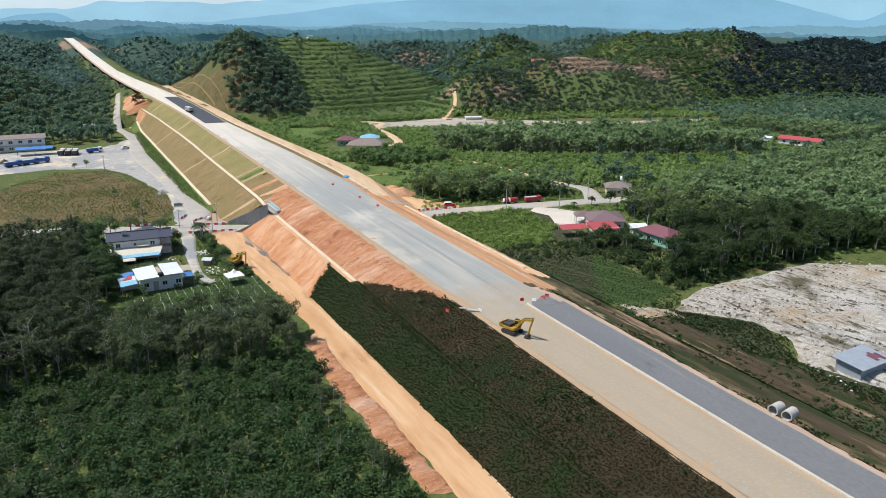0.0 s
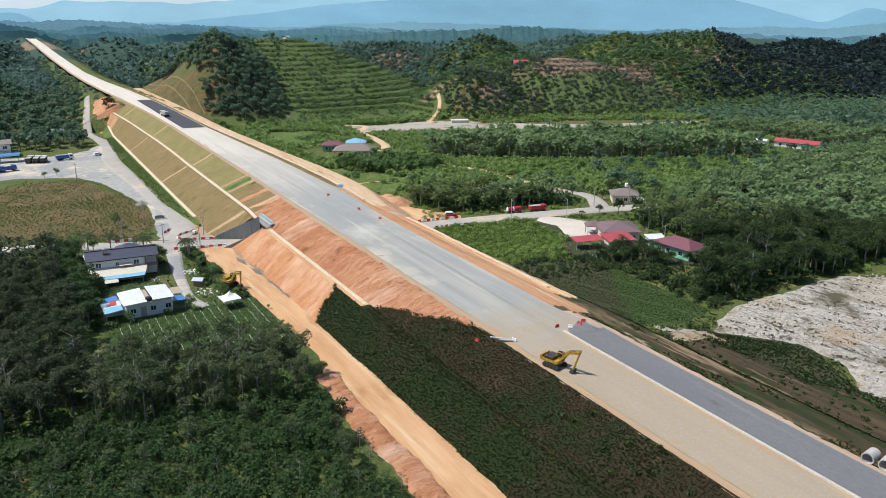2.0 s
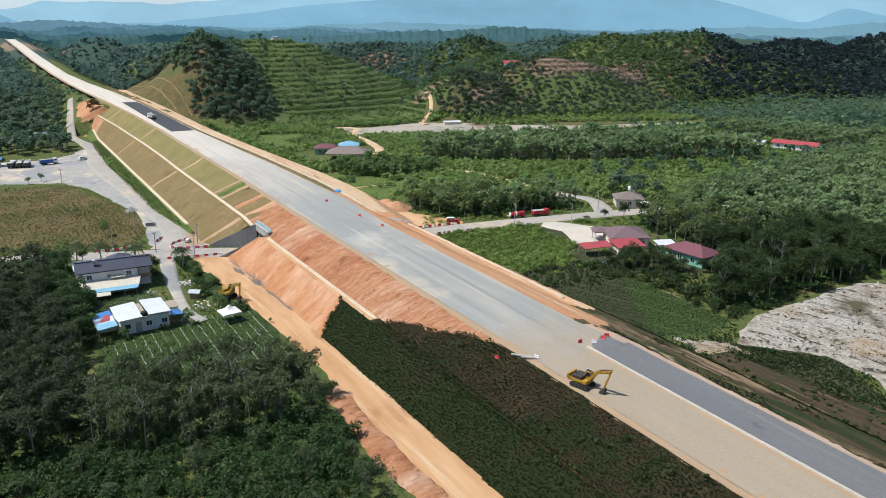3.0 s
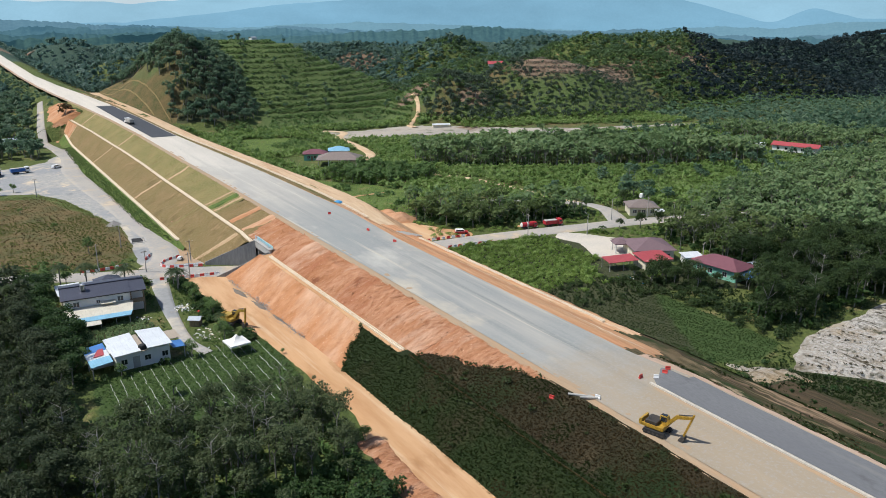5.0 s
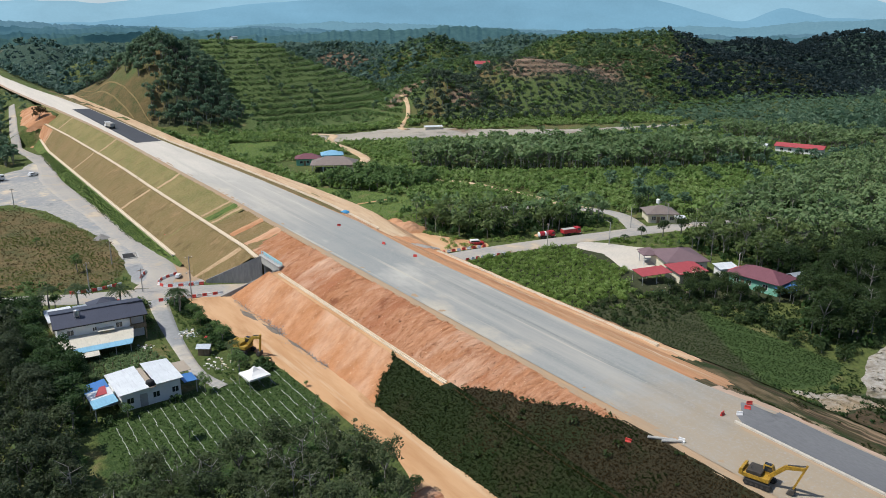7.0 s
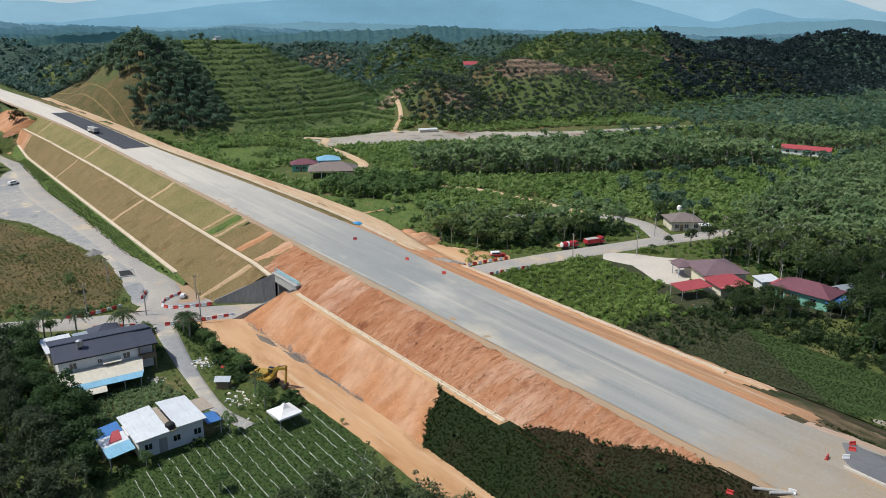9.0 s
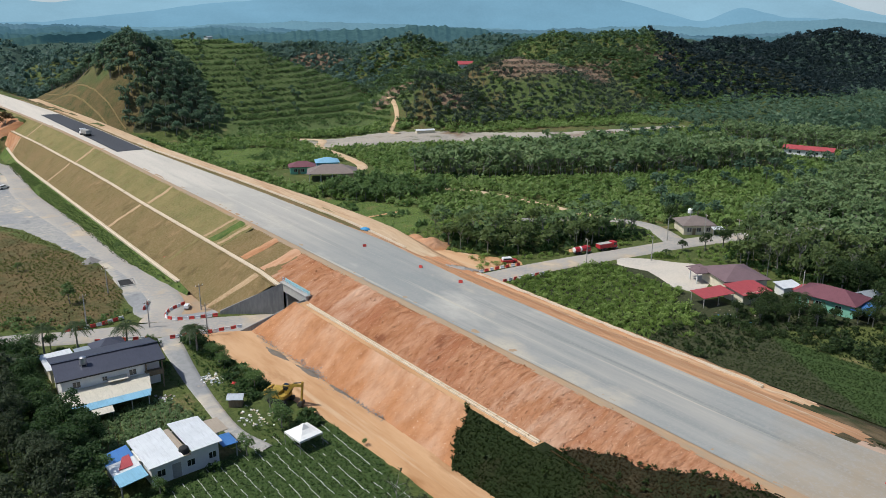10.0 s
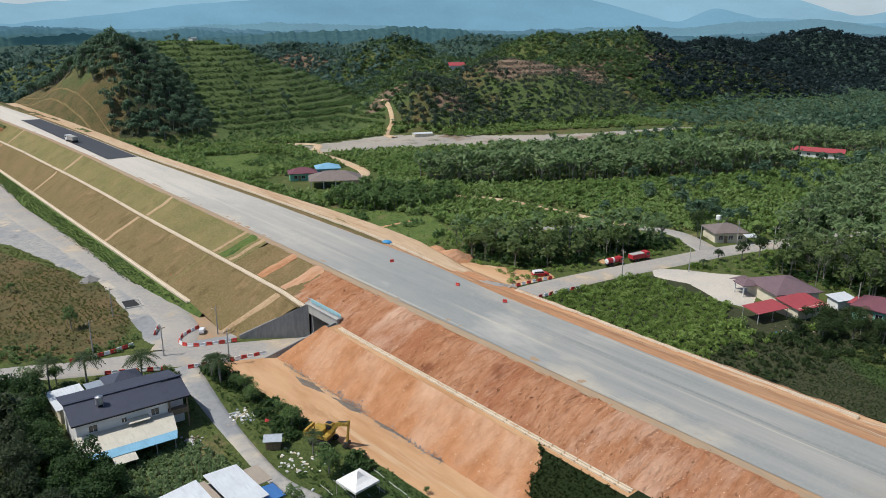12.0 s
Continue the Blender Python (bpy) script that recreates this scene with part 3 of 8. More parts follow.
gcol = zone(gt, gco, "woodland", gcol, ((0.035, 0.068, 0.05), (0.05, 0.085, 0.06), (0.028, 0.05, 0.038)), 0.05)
gcol = zone(gt, gco, "bare", gcol, ((0.2, 0.14, 0.098), (0.135, 0.105, 0.068), (0.27, 0.185, 0.125)), 0.03)
gt.links.new(gcol, gp.inputs["Base Color"])
bump(gt, gp, gco, 0.8, 1.0, 0.6, 6)
ground_me.materials.append(gm)
tagged(new("ground", ground_me), "rolling green ground of grass and scrub", "ground", kind="structure")

# ---- distant mountains, their haze a pale blue glow, behind the hills ----


def far_range(name, dist, crest, colour, glow, tint=(0.03, 0.04, 0.05), rough=0.0, bumps=0.0, seed=0, columns=1200):
    """A long range of hills, or a bank of sky, with haze put in as emission. crest: (bearing, height) along it; rough:
    unevenness of the crest; bumps: height of the trees on it.
    """
    a = np.linspace(radians(-40), radians(85), columns)
    t = 0 * a
    s = a * dist
    deg = np.degrees(a)
    h = np.interp(deg, [c[0] for c in crest], [c[1] for c in crest])
    k = np.hanning(int(columns / 125 * 2.2) | 1)
    h = np.convolve(np.pad(h, len(k) // 2, "edge"), k / k.sum(), "valid")
    h = h + rough * (vnoise(s, t, 260, seed) + 0.5 * vnoise(s, t, 110, seed + 3) + 0.25 * vnoise(s, t, 45, seed + 5))
    h = h + bumps * (0.6 * np.abs(vnoise(s, t, 13, seed + 11)) + 0.5 * np.maximum(0, vnoise(s, t, 6, seed + 13)) + 0.7 * np.maximum(0, vnoise(s, t, 38, seed + 17)) ** 2)
    rows = []
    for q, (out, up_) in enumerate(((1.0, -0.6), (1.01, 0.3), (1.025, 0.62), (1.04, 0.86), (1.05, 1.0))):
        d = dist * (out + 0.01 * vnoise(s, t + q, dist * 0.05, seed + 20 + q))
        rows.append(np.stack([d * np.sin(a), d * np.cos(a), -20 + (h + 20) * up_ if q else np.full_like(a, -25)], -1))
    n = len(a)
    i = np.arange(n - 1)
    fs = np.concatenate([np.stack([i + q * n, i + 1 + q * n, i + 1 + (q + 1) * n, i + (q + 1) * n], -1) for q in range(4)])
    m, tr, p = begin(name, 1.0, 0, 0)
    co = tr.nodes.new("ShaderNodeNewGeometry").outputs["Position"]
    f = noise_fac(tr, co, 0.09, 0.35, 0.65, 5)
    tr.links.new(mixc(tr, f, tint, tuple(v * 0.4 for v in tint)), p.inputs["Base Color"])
    # the haze in front of the range is this emitted colour
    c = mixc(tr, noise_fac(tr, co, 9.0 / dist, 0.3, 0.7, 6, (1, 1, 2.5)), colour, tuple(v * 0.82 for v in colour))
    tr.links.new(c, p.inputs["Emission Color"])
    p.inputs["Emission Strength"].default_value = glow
    tagged(new("backdrop", big_mesh("backdrop", np.concatenate(rows), fs, [m], smooth=True)), "far backdrop of hills and sky, its haze a painted glow", "mountains", kind="structure")


# the first is a glowing pale shell added in place of the sky
far_range("glowing sky backdrop", 4650, ((-40, 420), (85, 420)), (0.56, 0.655, 0.70), 1.0, (0.02, 0.02, 0.02), 0, 0, 3, 300)
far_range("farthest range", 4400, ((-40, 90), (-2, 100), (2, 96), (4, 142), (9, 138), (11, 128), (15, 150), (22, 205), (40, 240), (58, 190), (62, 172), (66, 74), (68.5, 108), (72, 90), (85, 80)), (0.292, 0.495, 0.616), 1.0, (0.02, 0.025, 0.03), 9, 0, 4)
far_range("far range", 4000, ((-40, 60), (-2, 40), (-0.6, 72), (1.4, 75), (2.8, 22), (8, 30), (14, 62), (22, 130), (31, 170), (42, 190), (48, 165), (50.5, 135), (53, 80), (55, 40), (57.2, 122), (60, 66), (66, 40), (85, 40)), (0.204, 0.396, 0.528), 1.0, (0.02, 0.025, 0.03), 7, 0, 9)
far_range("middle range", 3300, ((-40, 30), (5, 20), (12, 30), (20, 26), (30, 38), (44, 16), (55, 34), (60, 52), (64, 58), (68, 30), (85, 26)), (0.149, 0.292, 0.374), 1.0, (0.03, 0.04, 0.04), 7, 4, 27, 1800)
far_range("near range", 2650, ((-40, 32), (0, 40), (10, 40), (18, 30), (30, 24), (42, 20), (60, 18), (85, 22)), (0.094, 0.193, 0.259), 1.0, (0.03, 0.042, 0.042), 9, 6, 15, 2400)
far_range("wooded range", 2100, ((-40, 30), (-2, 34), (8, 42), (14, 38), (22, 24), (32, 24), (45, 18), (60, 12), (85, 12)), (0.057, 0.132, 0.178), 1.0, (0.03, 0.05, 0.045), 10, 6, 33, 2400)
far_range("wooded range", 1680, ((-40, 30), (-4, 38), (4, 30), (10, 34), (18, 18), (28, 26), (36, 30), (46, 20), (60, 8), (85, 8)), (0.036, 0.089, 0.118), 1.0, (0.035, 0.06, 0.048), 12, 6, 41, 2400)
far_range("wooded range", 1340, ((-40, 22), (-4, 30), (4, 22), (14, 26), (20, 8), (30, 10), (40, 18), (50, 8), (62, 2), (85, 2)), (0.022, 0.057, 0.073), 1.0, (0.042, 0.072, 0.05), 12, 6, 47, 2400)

# ---- the highway under construction ----
BERM = 62.0


def berm_z(y):
    return np.interp(y, (-200, 60, 149, 216, 232, 240, 330, 410, 500, 560), (0.4, 0.8, 1.5, 1.7, 2.4, 3.0, 3.0, 4.0, 6.2, 9.0))


def toe_x(y):
    return np.interp(y, (-200, 60, 100, 165, 200, 226, 240, 262, 300, 470, 540), (55, 54.8, 54.7, 54, 53, 51.9, 50, 50.3, 50.3, 50.3, 52))


def toe_z(y):
    return np.interp(y, (-200, 236, 262, 470, 540), (-4.5, -4.5, -2.6, -2.4, 4))


def sheet(cols, ys, sub, rough=0.0, size=3.0, seed=0, warp=None):
    """A grid between the lines of cols (each gives x and z for y), sub steps between two lines. Returns grid arrays X, Y, Z."""
    ys = np.asarray(ys, float)
    lines = [c(ys) for c in cols]
    X, Z = [], []
    for k, ((xa, za), (xb, zb)) in enumerate(zip(lines, lines[1:])):
        n = sub[k]
        for j in range(n + (k == len(lines) - 2)):
            f = j / n
            X.append(xa + (xb - xa) * f + 0 * ys)
            Z.append(za + (zb - za) * f + 0 * ys)
    X, Z = np.array(X), np.array(Z)
    Y = np.broadcast_to(ys, X.shape).copy()
    if warp:
        Y = warp(X, Y)
    if rough:
        edge = np.ones(len(X))
        edge[0] = edge[-1] = 0.25
        Z = Z + edge[:, None] * rough * (fbm(X, Y, size, seed) + 0.7 * fbm(X * 0.25, Y, size * 0.7, seed + 2))
    return X, Y, Z


def lay(name, grid, mat, label, category, keep=None, kind="structure", smooth=True):
    """A sheet as an object; keep chooses faces by the middle of each."""
    X, Y, Z = grid
    n, m = X.shape
    q = (np.arange(n - 1)[:, None] * m + np.arange(m - 1)[None, :]).ravel()
    fs = np.stack([q, q + 1, q + m + 1, q + m], -1)
    vs = np.stack([X, Y, Z], -1).reshape(-1, 3)
    if keep is not None:
        c = vs[fs].mean(1)
        fs = fs[keep(c[:, 0], c[:, 1])]
    used, inv = np.unique(fs, return_inverse=True)
    a = vs[fs[0, 1]] - vs[fs[0, 0]]
    b = vs[fs[0, 3]] - vs[fs[0, 0]]
    if np.cross(a, b)[2] < 0:
        inv = inv.reshape(fs.shape)[:, ::-1]
    me = big_mesh(name, vs[used], inv.reshape(fs.shape), [mat], smooth=smooth)
    return tagged(new(name, me), label, category, kind=kind)


def L_top(y):
    return road_left(y), road_z(y)


def L_bi(y):
    return BERM + 1.3 + 0 * y + np.minimum(0, road_left(y) - 71), berm_z(y)


def L_bo(y):
    return BERM - 0.9 + 0 * y + np.minimum(0, road_left(y) - 71), berm_z(y) - 0.05


def L_toe(y):
    return toe_x(y) + 0 * y, toe_z(y) - 0.25


Y_NEAR = np.arange(-60, 266, 0.8)


def earth_upper(x, y):
    """Where the upper slope is raw earth (positive) and not grass or seeded."""
    up = (x - 63) / 10
    return np.minimum(y - (147 - 30 * up + 5 * fbm(x, y, 7, 31)), 236 + 5 * up + 3 * fbm(x, y, 6, 33) - y)


def earth_lower(x, y):
    return np.minimum(y - (156 + 0.8 * (x - 52) + 2.5 * fbm(x, y, 5, 35)), 240 - y)




def L_ledge(y):
    """A worn ledge a little below the top of the raw slope."""
    f = smoothstep(112, 135, y) * (1 - smoothstep(222, 236, y))
    xt, zt = L_top(y)
    xb, zb = L_bi(y)
    k = 0.30 + 0.06 * fbm(y, 0 * y, 14, 44)
    return xt + (xb - xt) * k, zt + (zb - zt) * (k - 0.17 * f)


up = sheet([L_top, L_ledge, L_bi], Y_NEAR, [5, 10], 0.42, 3.0, 1)
def turf(grid, e):
    """The same sheet, risen above the earth where e is negative, so that its edge is ragged and thin."""
    X, Y, Z = grid
    return X, Y, Z + np.clip(-0.22 * (e(X, Y) + 0.5 * fbm(X, Y, 1.6, 58)), -0.5, 0.13)


lay("earth_slope", up, M["soil_orange"], "bare orange earth slope of the embankment", "slope", lambda x, y: (earth_upper(x, y) > -2.6) & ((y < 200) | (earth_upper(x, y) > 0)))
lay("grass_slope", turf(up, earth_upper), M["grass_brown"], "dark overgrown grass slope of the embankment", "slope", lambda x, y: (earth_upper(x, y) <= 2.2) & (y < 200))
lay("seeded_slope", up, M["seeded"], "brown dry seeded slope of the embankment", "slope", lambda x, y: (earth_upper(x, y) <= 0) & (y >= 200))


def warp_low(x, y):
    return y + np.maximum(0, 63.5 - x) * 0.55 * smoothstep(195, 219, y)


def warp_high(x, y):
    return y + np.maximum(0, 62.5 - x) * 0.72 * (1 - smoothstep(229, 252, y))


low = sheet([L_bo, L_toe], np.append(np.arange(-60, 219, 0.8), 219.3), [14], 0.26, 4.5, 2, warp_low)
lay("earth_slope", low, M["soil_tan"], "bare orange earth slope below the berm", "slope", lambda x, y: earth_lower(x, y) > -2.6)
lay("grass_slope", turf(low, earth_lower), M["grass_dark"], "dark overgrown grass slope below the berm", "slope", lambda x, y: (earth_lower(x, y) <= 2.2) & (y < 215))
low2 = sheet([L_bo, L_toe], np.arange(230.7, 268, 0.8), [10], 0.12, 3.5, 3, warp_high)
lay("seeded_slope", low2, M["seeded"], "brown dry seeded slope beside the underpass", "slope")
berm1 = sheet([L_bi, L_bo], np.append(Y_NEAR[Y_NEAR < 264], 266), [3], 0.05, 2, 4)
lay("berm", berm1, M["soil_track"], "narrow earth berm along the embankment", "berm", lambda x, y: (y < 219.3) & (y > 148))
lay("berm", berm1, M["seeded"], "narrow seeded berm along the embankment", "berm", lambda x, y: y > 230.9)
lay("grass_slope", (berm1[0], berm1[1], berm1[2] + 0.13), M["grass_dark"], "dark overgrown berm of the embankment", "berm", lambda x, y: y <= 148)


def panel(y0, y1, cols, mat, label):
    lay("seeded_slope", sheet(cols, np.linspace(y0, y1, max(2, int((y1 - y0) / 2) + 1)), [5], 0.1, 4, 5), mat, label, "slope")


# seeded panels between bare cross strips
PANELS = [266, 326, 411, 486, 545]
for a, b in zip(PANELS, PANELS[1:]):
    panel(a, b, [L_top, L_bi], M["seeded_green"], "yellow-green seeded panel on the upper slope")
    panel(a, b, [L_bi, L_bo], M["seeded"], "narrow earth berm along the embankment")
    panel(a, b, [L_bo, L_toe], M["seeded"] if a < 480 else M["soil_tan"], "brown dry seeded panel on the lower slope" if a < 480 else "bare orange earth on the lower slope")
lay("grass_slope", sheet([L_toe, lambda y: (toe_x(y) - np.interp(y, (255, 290, 400, 480), (1, 5.5, 7, 4)), np.full_like(y, -4.7))], np.arange(255, 500, 2.0), [4], 0.25, 3, 6),
    M["grass_bright"], "green grass strip at the foot of the slope", "slope")


def channel(ys, x_of, z_of, width, mat, label, gap=0.0):
    """A concrete channel drain laid along the berm in cast lengths."""
    root = thing("drain", Matrix(), label, "drain", kind="structure")
    for a, b in zip(ys, ys[1:]):
        b = b - gap
        g = Geo()
        (xa, za), (xb, zb) = (float(x_of(a)), float(z_of(a))), (float(x_of(b)), float(z_of(b)))
        w = width / 2
        for o0, o1, h0, h1 in ((-w, -w + 0.22, -0.3, 0.22), (w - 0.22, w, -0.3, 0.22), (-w + 0.22, w - 0.22, -0.3, -0.02)):
            g.add([(xa + o0, a, za + h0), (xa + o1, a, za + h0), (xb + o1, b, zb + h0), (xb + o0, b, zb + h0),
                   (xa + o0, a, za + h1), (xa + o1, a, za + h1), (xb + o1, b, zb + h1), (xb + o0, b, zb + h1)],
                  [(3, 2, 1, 0), (4, 5, 6, 7), (0, 1, 5, 4), (1, 2, 6, 5), (2, 3, 7, 6), (3, 0, 4, 7)])
        part("channel", g, mat, root)


channel(np.arange(148.5, 219, 2.3), lambda y: BERM + 0.5, lambda y: berm_z(y) + 0.03, 0.85, M["concrete_pale"], "pale concrete drain along the berm", 0.2)
channel(np.arange(40, 147, 4.6), lambda y: BERM + 0.2 + 0.12 * math.sin(0.7 * y), lambda y: berm_z(y) + 0.02, 0.2, M["leaf_brown"], "half-buried sandy drain edge in the grass")
channel(np.arange(231, 545, 4.5), lambda y: L_bi(np.array(y))[0] - 1.0, lambda y: berm_z(y) + 0.06, 1.0, M["concrete_pale"], "pale concrete drain along the upper berm")
channel(np.arange(262, 500, 4.5), lambda y: toe_x(y) - 0.2, lambda y: toe_z(y) - 0.1, 1.0, M["concrete_pale"], "pale concrete drain at the foot of the slope")
def cross_strip(y, w, cols, mat, label, lift=0.13, skew=None):
    X, Y, Z = sheet(cols, np.linspace(y - w / 2, y + w / 2, 5), [9], 0.08, 1.5, 17)
    Y = Y + 0.6 * fbm(X, Y * 0.2, 3, 18)
    if skew:
        Y = skew(X, Y)
    lift = lift * np.array([-1.0, 0.7, 1.0, 0.7, -1.0])[None, :]
    lay("earth_strip", (X, Y, Z + lift), mat, label, "strip")


for y in (325.5, 410.5, 485):
    cross_strip(y, 2.4, [L_top, L_bi], M["strip"], "trodden sandy strip down the upper slope")
    cross_strip(y, 2.4, [L_bo, L_toe], M["strip"], "trodden sandy strip down the lower slope")
for y, w, mt in ((277.5, 1.8, "strip"), (268.3, 2.0, "strip"), (253, 3.4, "soil_tan"), (241.5, 4.4, "soil_tan")):
    cross_strip(y, w, [L_top, L_bi], M[mt], "trodden sandy strip down the upper slope", 0.2)
cross_strip(239.2, 3.2, [L_bo, L_toe], M["strip"], "trodden sandy strip down the lower slope", 0.14, warp_high)
cross_strip(276.3, 1.6, [L_bo, L_toe], M["seeded_green"], "faint pale strip down the lower slope")
cross_strip(272.8, 5.0, [L_top, L_bi], M["grass_bright"], "green grass strip down the upper slope", 0.14)

# carriageway: gravel base, one laid asphalt lane with a kerb, fresh asphalt farther on
Y_ROAD = np.concatenate([np.arange(-120, 320, 4.0), np.arange(320, 760, 8.0), np.arange(760, 1330, 30)])
rm, rt, rp = begin("gravel road base", 0.9, 0, 0.25)
rgeo = rt.nodes.new("ShaderNodeNewGeometry")
rco = rgeo.outputs["Position"]
rcol = mixc(rt, noise_fac(rt, rco, 0.35, 0.3, 0.7, 5, (1, 0.06, 1)), (0.205, 0.218, 0.213), (0.345, 0.33, 0.295))
rcol = mixc(rt, noise_fac(rt, rco, 0.05, 0.4, 0.65, 5, (1, 0.5, 1)), rcol, (0.22, 0.235, 0.23))
rcol = mixc(rt, noise_fac(rt, rco, 0.045, 0.58, 0.68, 6, (1, 0.6, 1)), rcol, (0.41, 0.37, 0.30))
rcol = mixc(rt, noise_fac(rt, rco, 0.022, 0.54, 0.6, 6, (1, 0.4, 1)), rcol, (0.40, 0.385, 0.345))
rcol = mixc(rt, noise_fac(rt, rco, 0.28, 0.56, 0.7, 5, (1, 0.025, 1)), rcol, (0.165, 0.182, 0.18))
rcol = mixc(rt, noise_fac(rt, rco, 0.5, 0.6, 0.7, 5, (1, 0.02, 1)), rcol, (0.42, 0.385, 0.32))
sep = rt.nodes.new("ShaderNodeSeparateXYZ")
rt.links.new(rco, sep.inputs[0])


def ramp_y(y0, y1, spread, size):
    """0 to 1 along the road from y0 to y1, ragged."""
    ad = rt.nodes.new("ShaderNodeMath")
    ad.operation = "MULTIPLY_ADD"
    ad.inputs[1].default_value = spread
    rt.links.new(noise_fac(rt, rco, size, 0.2, 0.8, 5), ad.inputs[0])
    rt.links.new(sep.outputs[1], ad.inputs[2])
    mr = node(rt, "ShaderNodeMapRange", From_Min=y0, From_Max=y1)
    rt.links.new(ad.outputs[0], mr.inputs[0])
    return mr.outputs[0]


tan_ = mixc(rt, noise_fac(rt, rco, 0.4, 0.3, 0.7, 5, (1, 0.1, 1)), (0.31, 0.25, 0.177), (0.27, 0.224, 0.163))
rcol = mixc(rt, ramp_y(143, 122, 30, 0.09), rcol, tan_)
pale = mixc(rt, noise_fac(rt, rco, 0.3, 0.3, 0.7, 5, (1, 0.06, 1)), (0.56, 0.51, 0.435), (0.47, 0.435, 0.375))
rcol = mixc(rt, ramp_y(235, 420, 40, 0.05), rcol, pale)
rcol = mixc(rt, noise_fac(rt, rco, 2.2, 0.5, 0.8, 6), rcol, (0.30, 0.29, 0.27))
rt.links.new(rcol, rp.inputs["Base Color"])
bump(rt, rp, rco, 2.5, 0.3, 0.05, 6)
lay("road", sheet([lambda y: (road_left(y) + 1.4, road_z(y) + 0.16), lambda y: ((road_left(y) + road_right(y)) / 2, road_z(y) + 0.3), lambda y: (road_right(y), road_z(y) + 0.16)],
                  Y_ROAD, [4, 4]), rm, "unfinished highway of pale grey compacted gravel", "road")
lay("road_shoulder", sheet([lambda y: (road_left(y) - 0.3, road_z(y) - 0.05), lambda y: (road_left(y) + 2.8 + 0.9 * fbm(y, 0 * y, 9, 55) + 0.35 * fbm(y, 0 * y, 2.5, 56), road_z(y) + 0.17)], np.concatenate([np.arange(-60, 330, 0.8), np.arange(330, 1330, 4.0)]), [6], 0.1, 1.6, 8),
    M["verge"], "sandy earth shoulder along the highway", "shoulder")


def R1(y):
    return road_right(y) - 0.4, road_z(y) + 0.12


def R2(y):
    return road_right(y) + np.interp(y, (0, 100, 120, 200, 240, 300, 400), (2.0, 2.0, 3.0, 3.0, 1.6, 1.2, 1.0)), road_z(y) - 0.5


def bench_z(y):
    return np.maximum(np.interp(y, (-200, 60, 200, 230, 248, 262, 300, 330, 400, 500, 600), (1.4, 1.8, 2.0, 2.2, 4.4, 5.2, 5.9, 6.5, 7.9, 10.9, 13)), -4)


def R3(y):
    return np.interp(y, (-200, 100, 122, 225, 250, 290, 330, 400, 500, 600), (98.0, 98.0, 102.2, 101.6, 98.6, 97.0, 94.6, 89, 84, 78)) + 0 * y, bench_z(y)


def R4(y):
    return np.interp(y, (-200, 120, 150, 215, 250, 290, 330, 400, 500, 600), (107, 106.6, 105.2, 105.6, 107, 105, 101, 95.5, 91, 86)) + 0 * y, bench_z(y) - 0.4


def R5(y):
    x = np.interp(y, (-200, 120, 150, 205, 215, 240, 262, 330, 400, 500, 600), (116, 115.5, 114, 114, 115, 119, 121, 115, 109, 99, 92)) + 0 * y
    return x, np.minimum(land(x, y) - 0.2, bench_z(y) - 0.2)


def right_z(x, y):
    """Height of the made ground on the far side of the carriageway."""
    pr = [f(y) for f in (R1, R2, R3, R4, R5)]
    z = pr[0][1] + 0 * x
    for (xa, za), (xb, zb) in zip(pr, pr[1:]):
        z = np.where(x >= xa, za + (zb - za) * np.clip((x - xa) / np.maximum(xb - xa, 0.1), 0, 1), z)
    return z


YR = np.concatenate([np.arange(-60, 330, 0.9), np.arange(330, 600, 4.0)])
def R34(y):
    x, z = R3(y)
    return x + 3.2 + 0.5 * fbm(y, 0 * y, 12, 46), z - 0.15


verge_r = sheet([R1, R2, R3], YR, [5, 7], 0.16, 2.5, 9)
foot_r = sheet([R3, R34, R4], YR, [6, 7], 0.2, 2.0, 12)


def is_pink(x, y):
    return (y < 118) & (x < R2(y)[0] + 0.9 * fbm(x, y, 2.0, 36))


def is_weed(x, y):
    return (y < 119 + 5 * fbm(x * 2, y, 6, 36)) & ~is_pink(x, y)


def is_high(x, y):
    return (y > 250 + 3 * fbm(x, y, 4, 37)) & (x > R2(y)[0])


lay("road_shoulder", verge_r, M["soil_pink"], "pinkish earth shoulder beside the asphalt lane", "shoulder", is_pink)
lay("grass_slope", verge_r, M["bank_mix"], "sandy weedy bank beside the asphalt lane", "slope", is_weed)
lay("grass_slope", verge_r, M["weedy"], "brown weedy bank beside the highway", "slope", is_high)
lay("earth_slope", verge_r, M["ledge"], "reddish sandy earth bank beside the highway", "slope", lambda x, y: ~is_pink(x, y) & ~is_weed(x, y) & ~is_high(x, y))


def foot_zone(x, y):
    """0: ruts and weeds, 1: sandy track, 2: pale sandy track."""
    return np.where(y > 228 + 4 * fbm(x, y, 4, 39), 2, np.where(y > 133 + 10 * fbm(x * 2, y, 7, 38), 1, 0))


lay("service_track", foot_r, M["soil_brown"], "dark rutted earth track along the foot of the highway", "track", lambda x, y: (foot_zone(x, y) == 0) & (x > R34(y)[0]))
lay("earth_slope", foot_r, M["bank_mix"], "sandy bank with dry weeds beside the rutted track", "slope", lambda x, y: (foot_zone(x, y) == 0) & (x <= R34(y)[0]))
lay("service_track", foot_r, M["ledge"], "sandy earth track along the foot of the highway", "track", lambda x, y: foot_zone(x, y) == 1)
lay("service_track", foot_r, M["soil_pale"], "pale sandy track beside the highway", "track", lambda x, y: foot_zone(x, y) == 2)
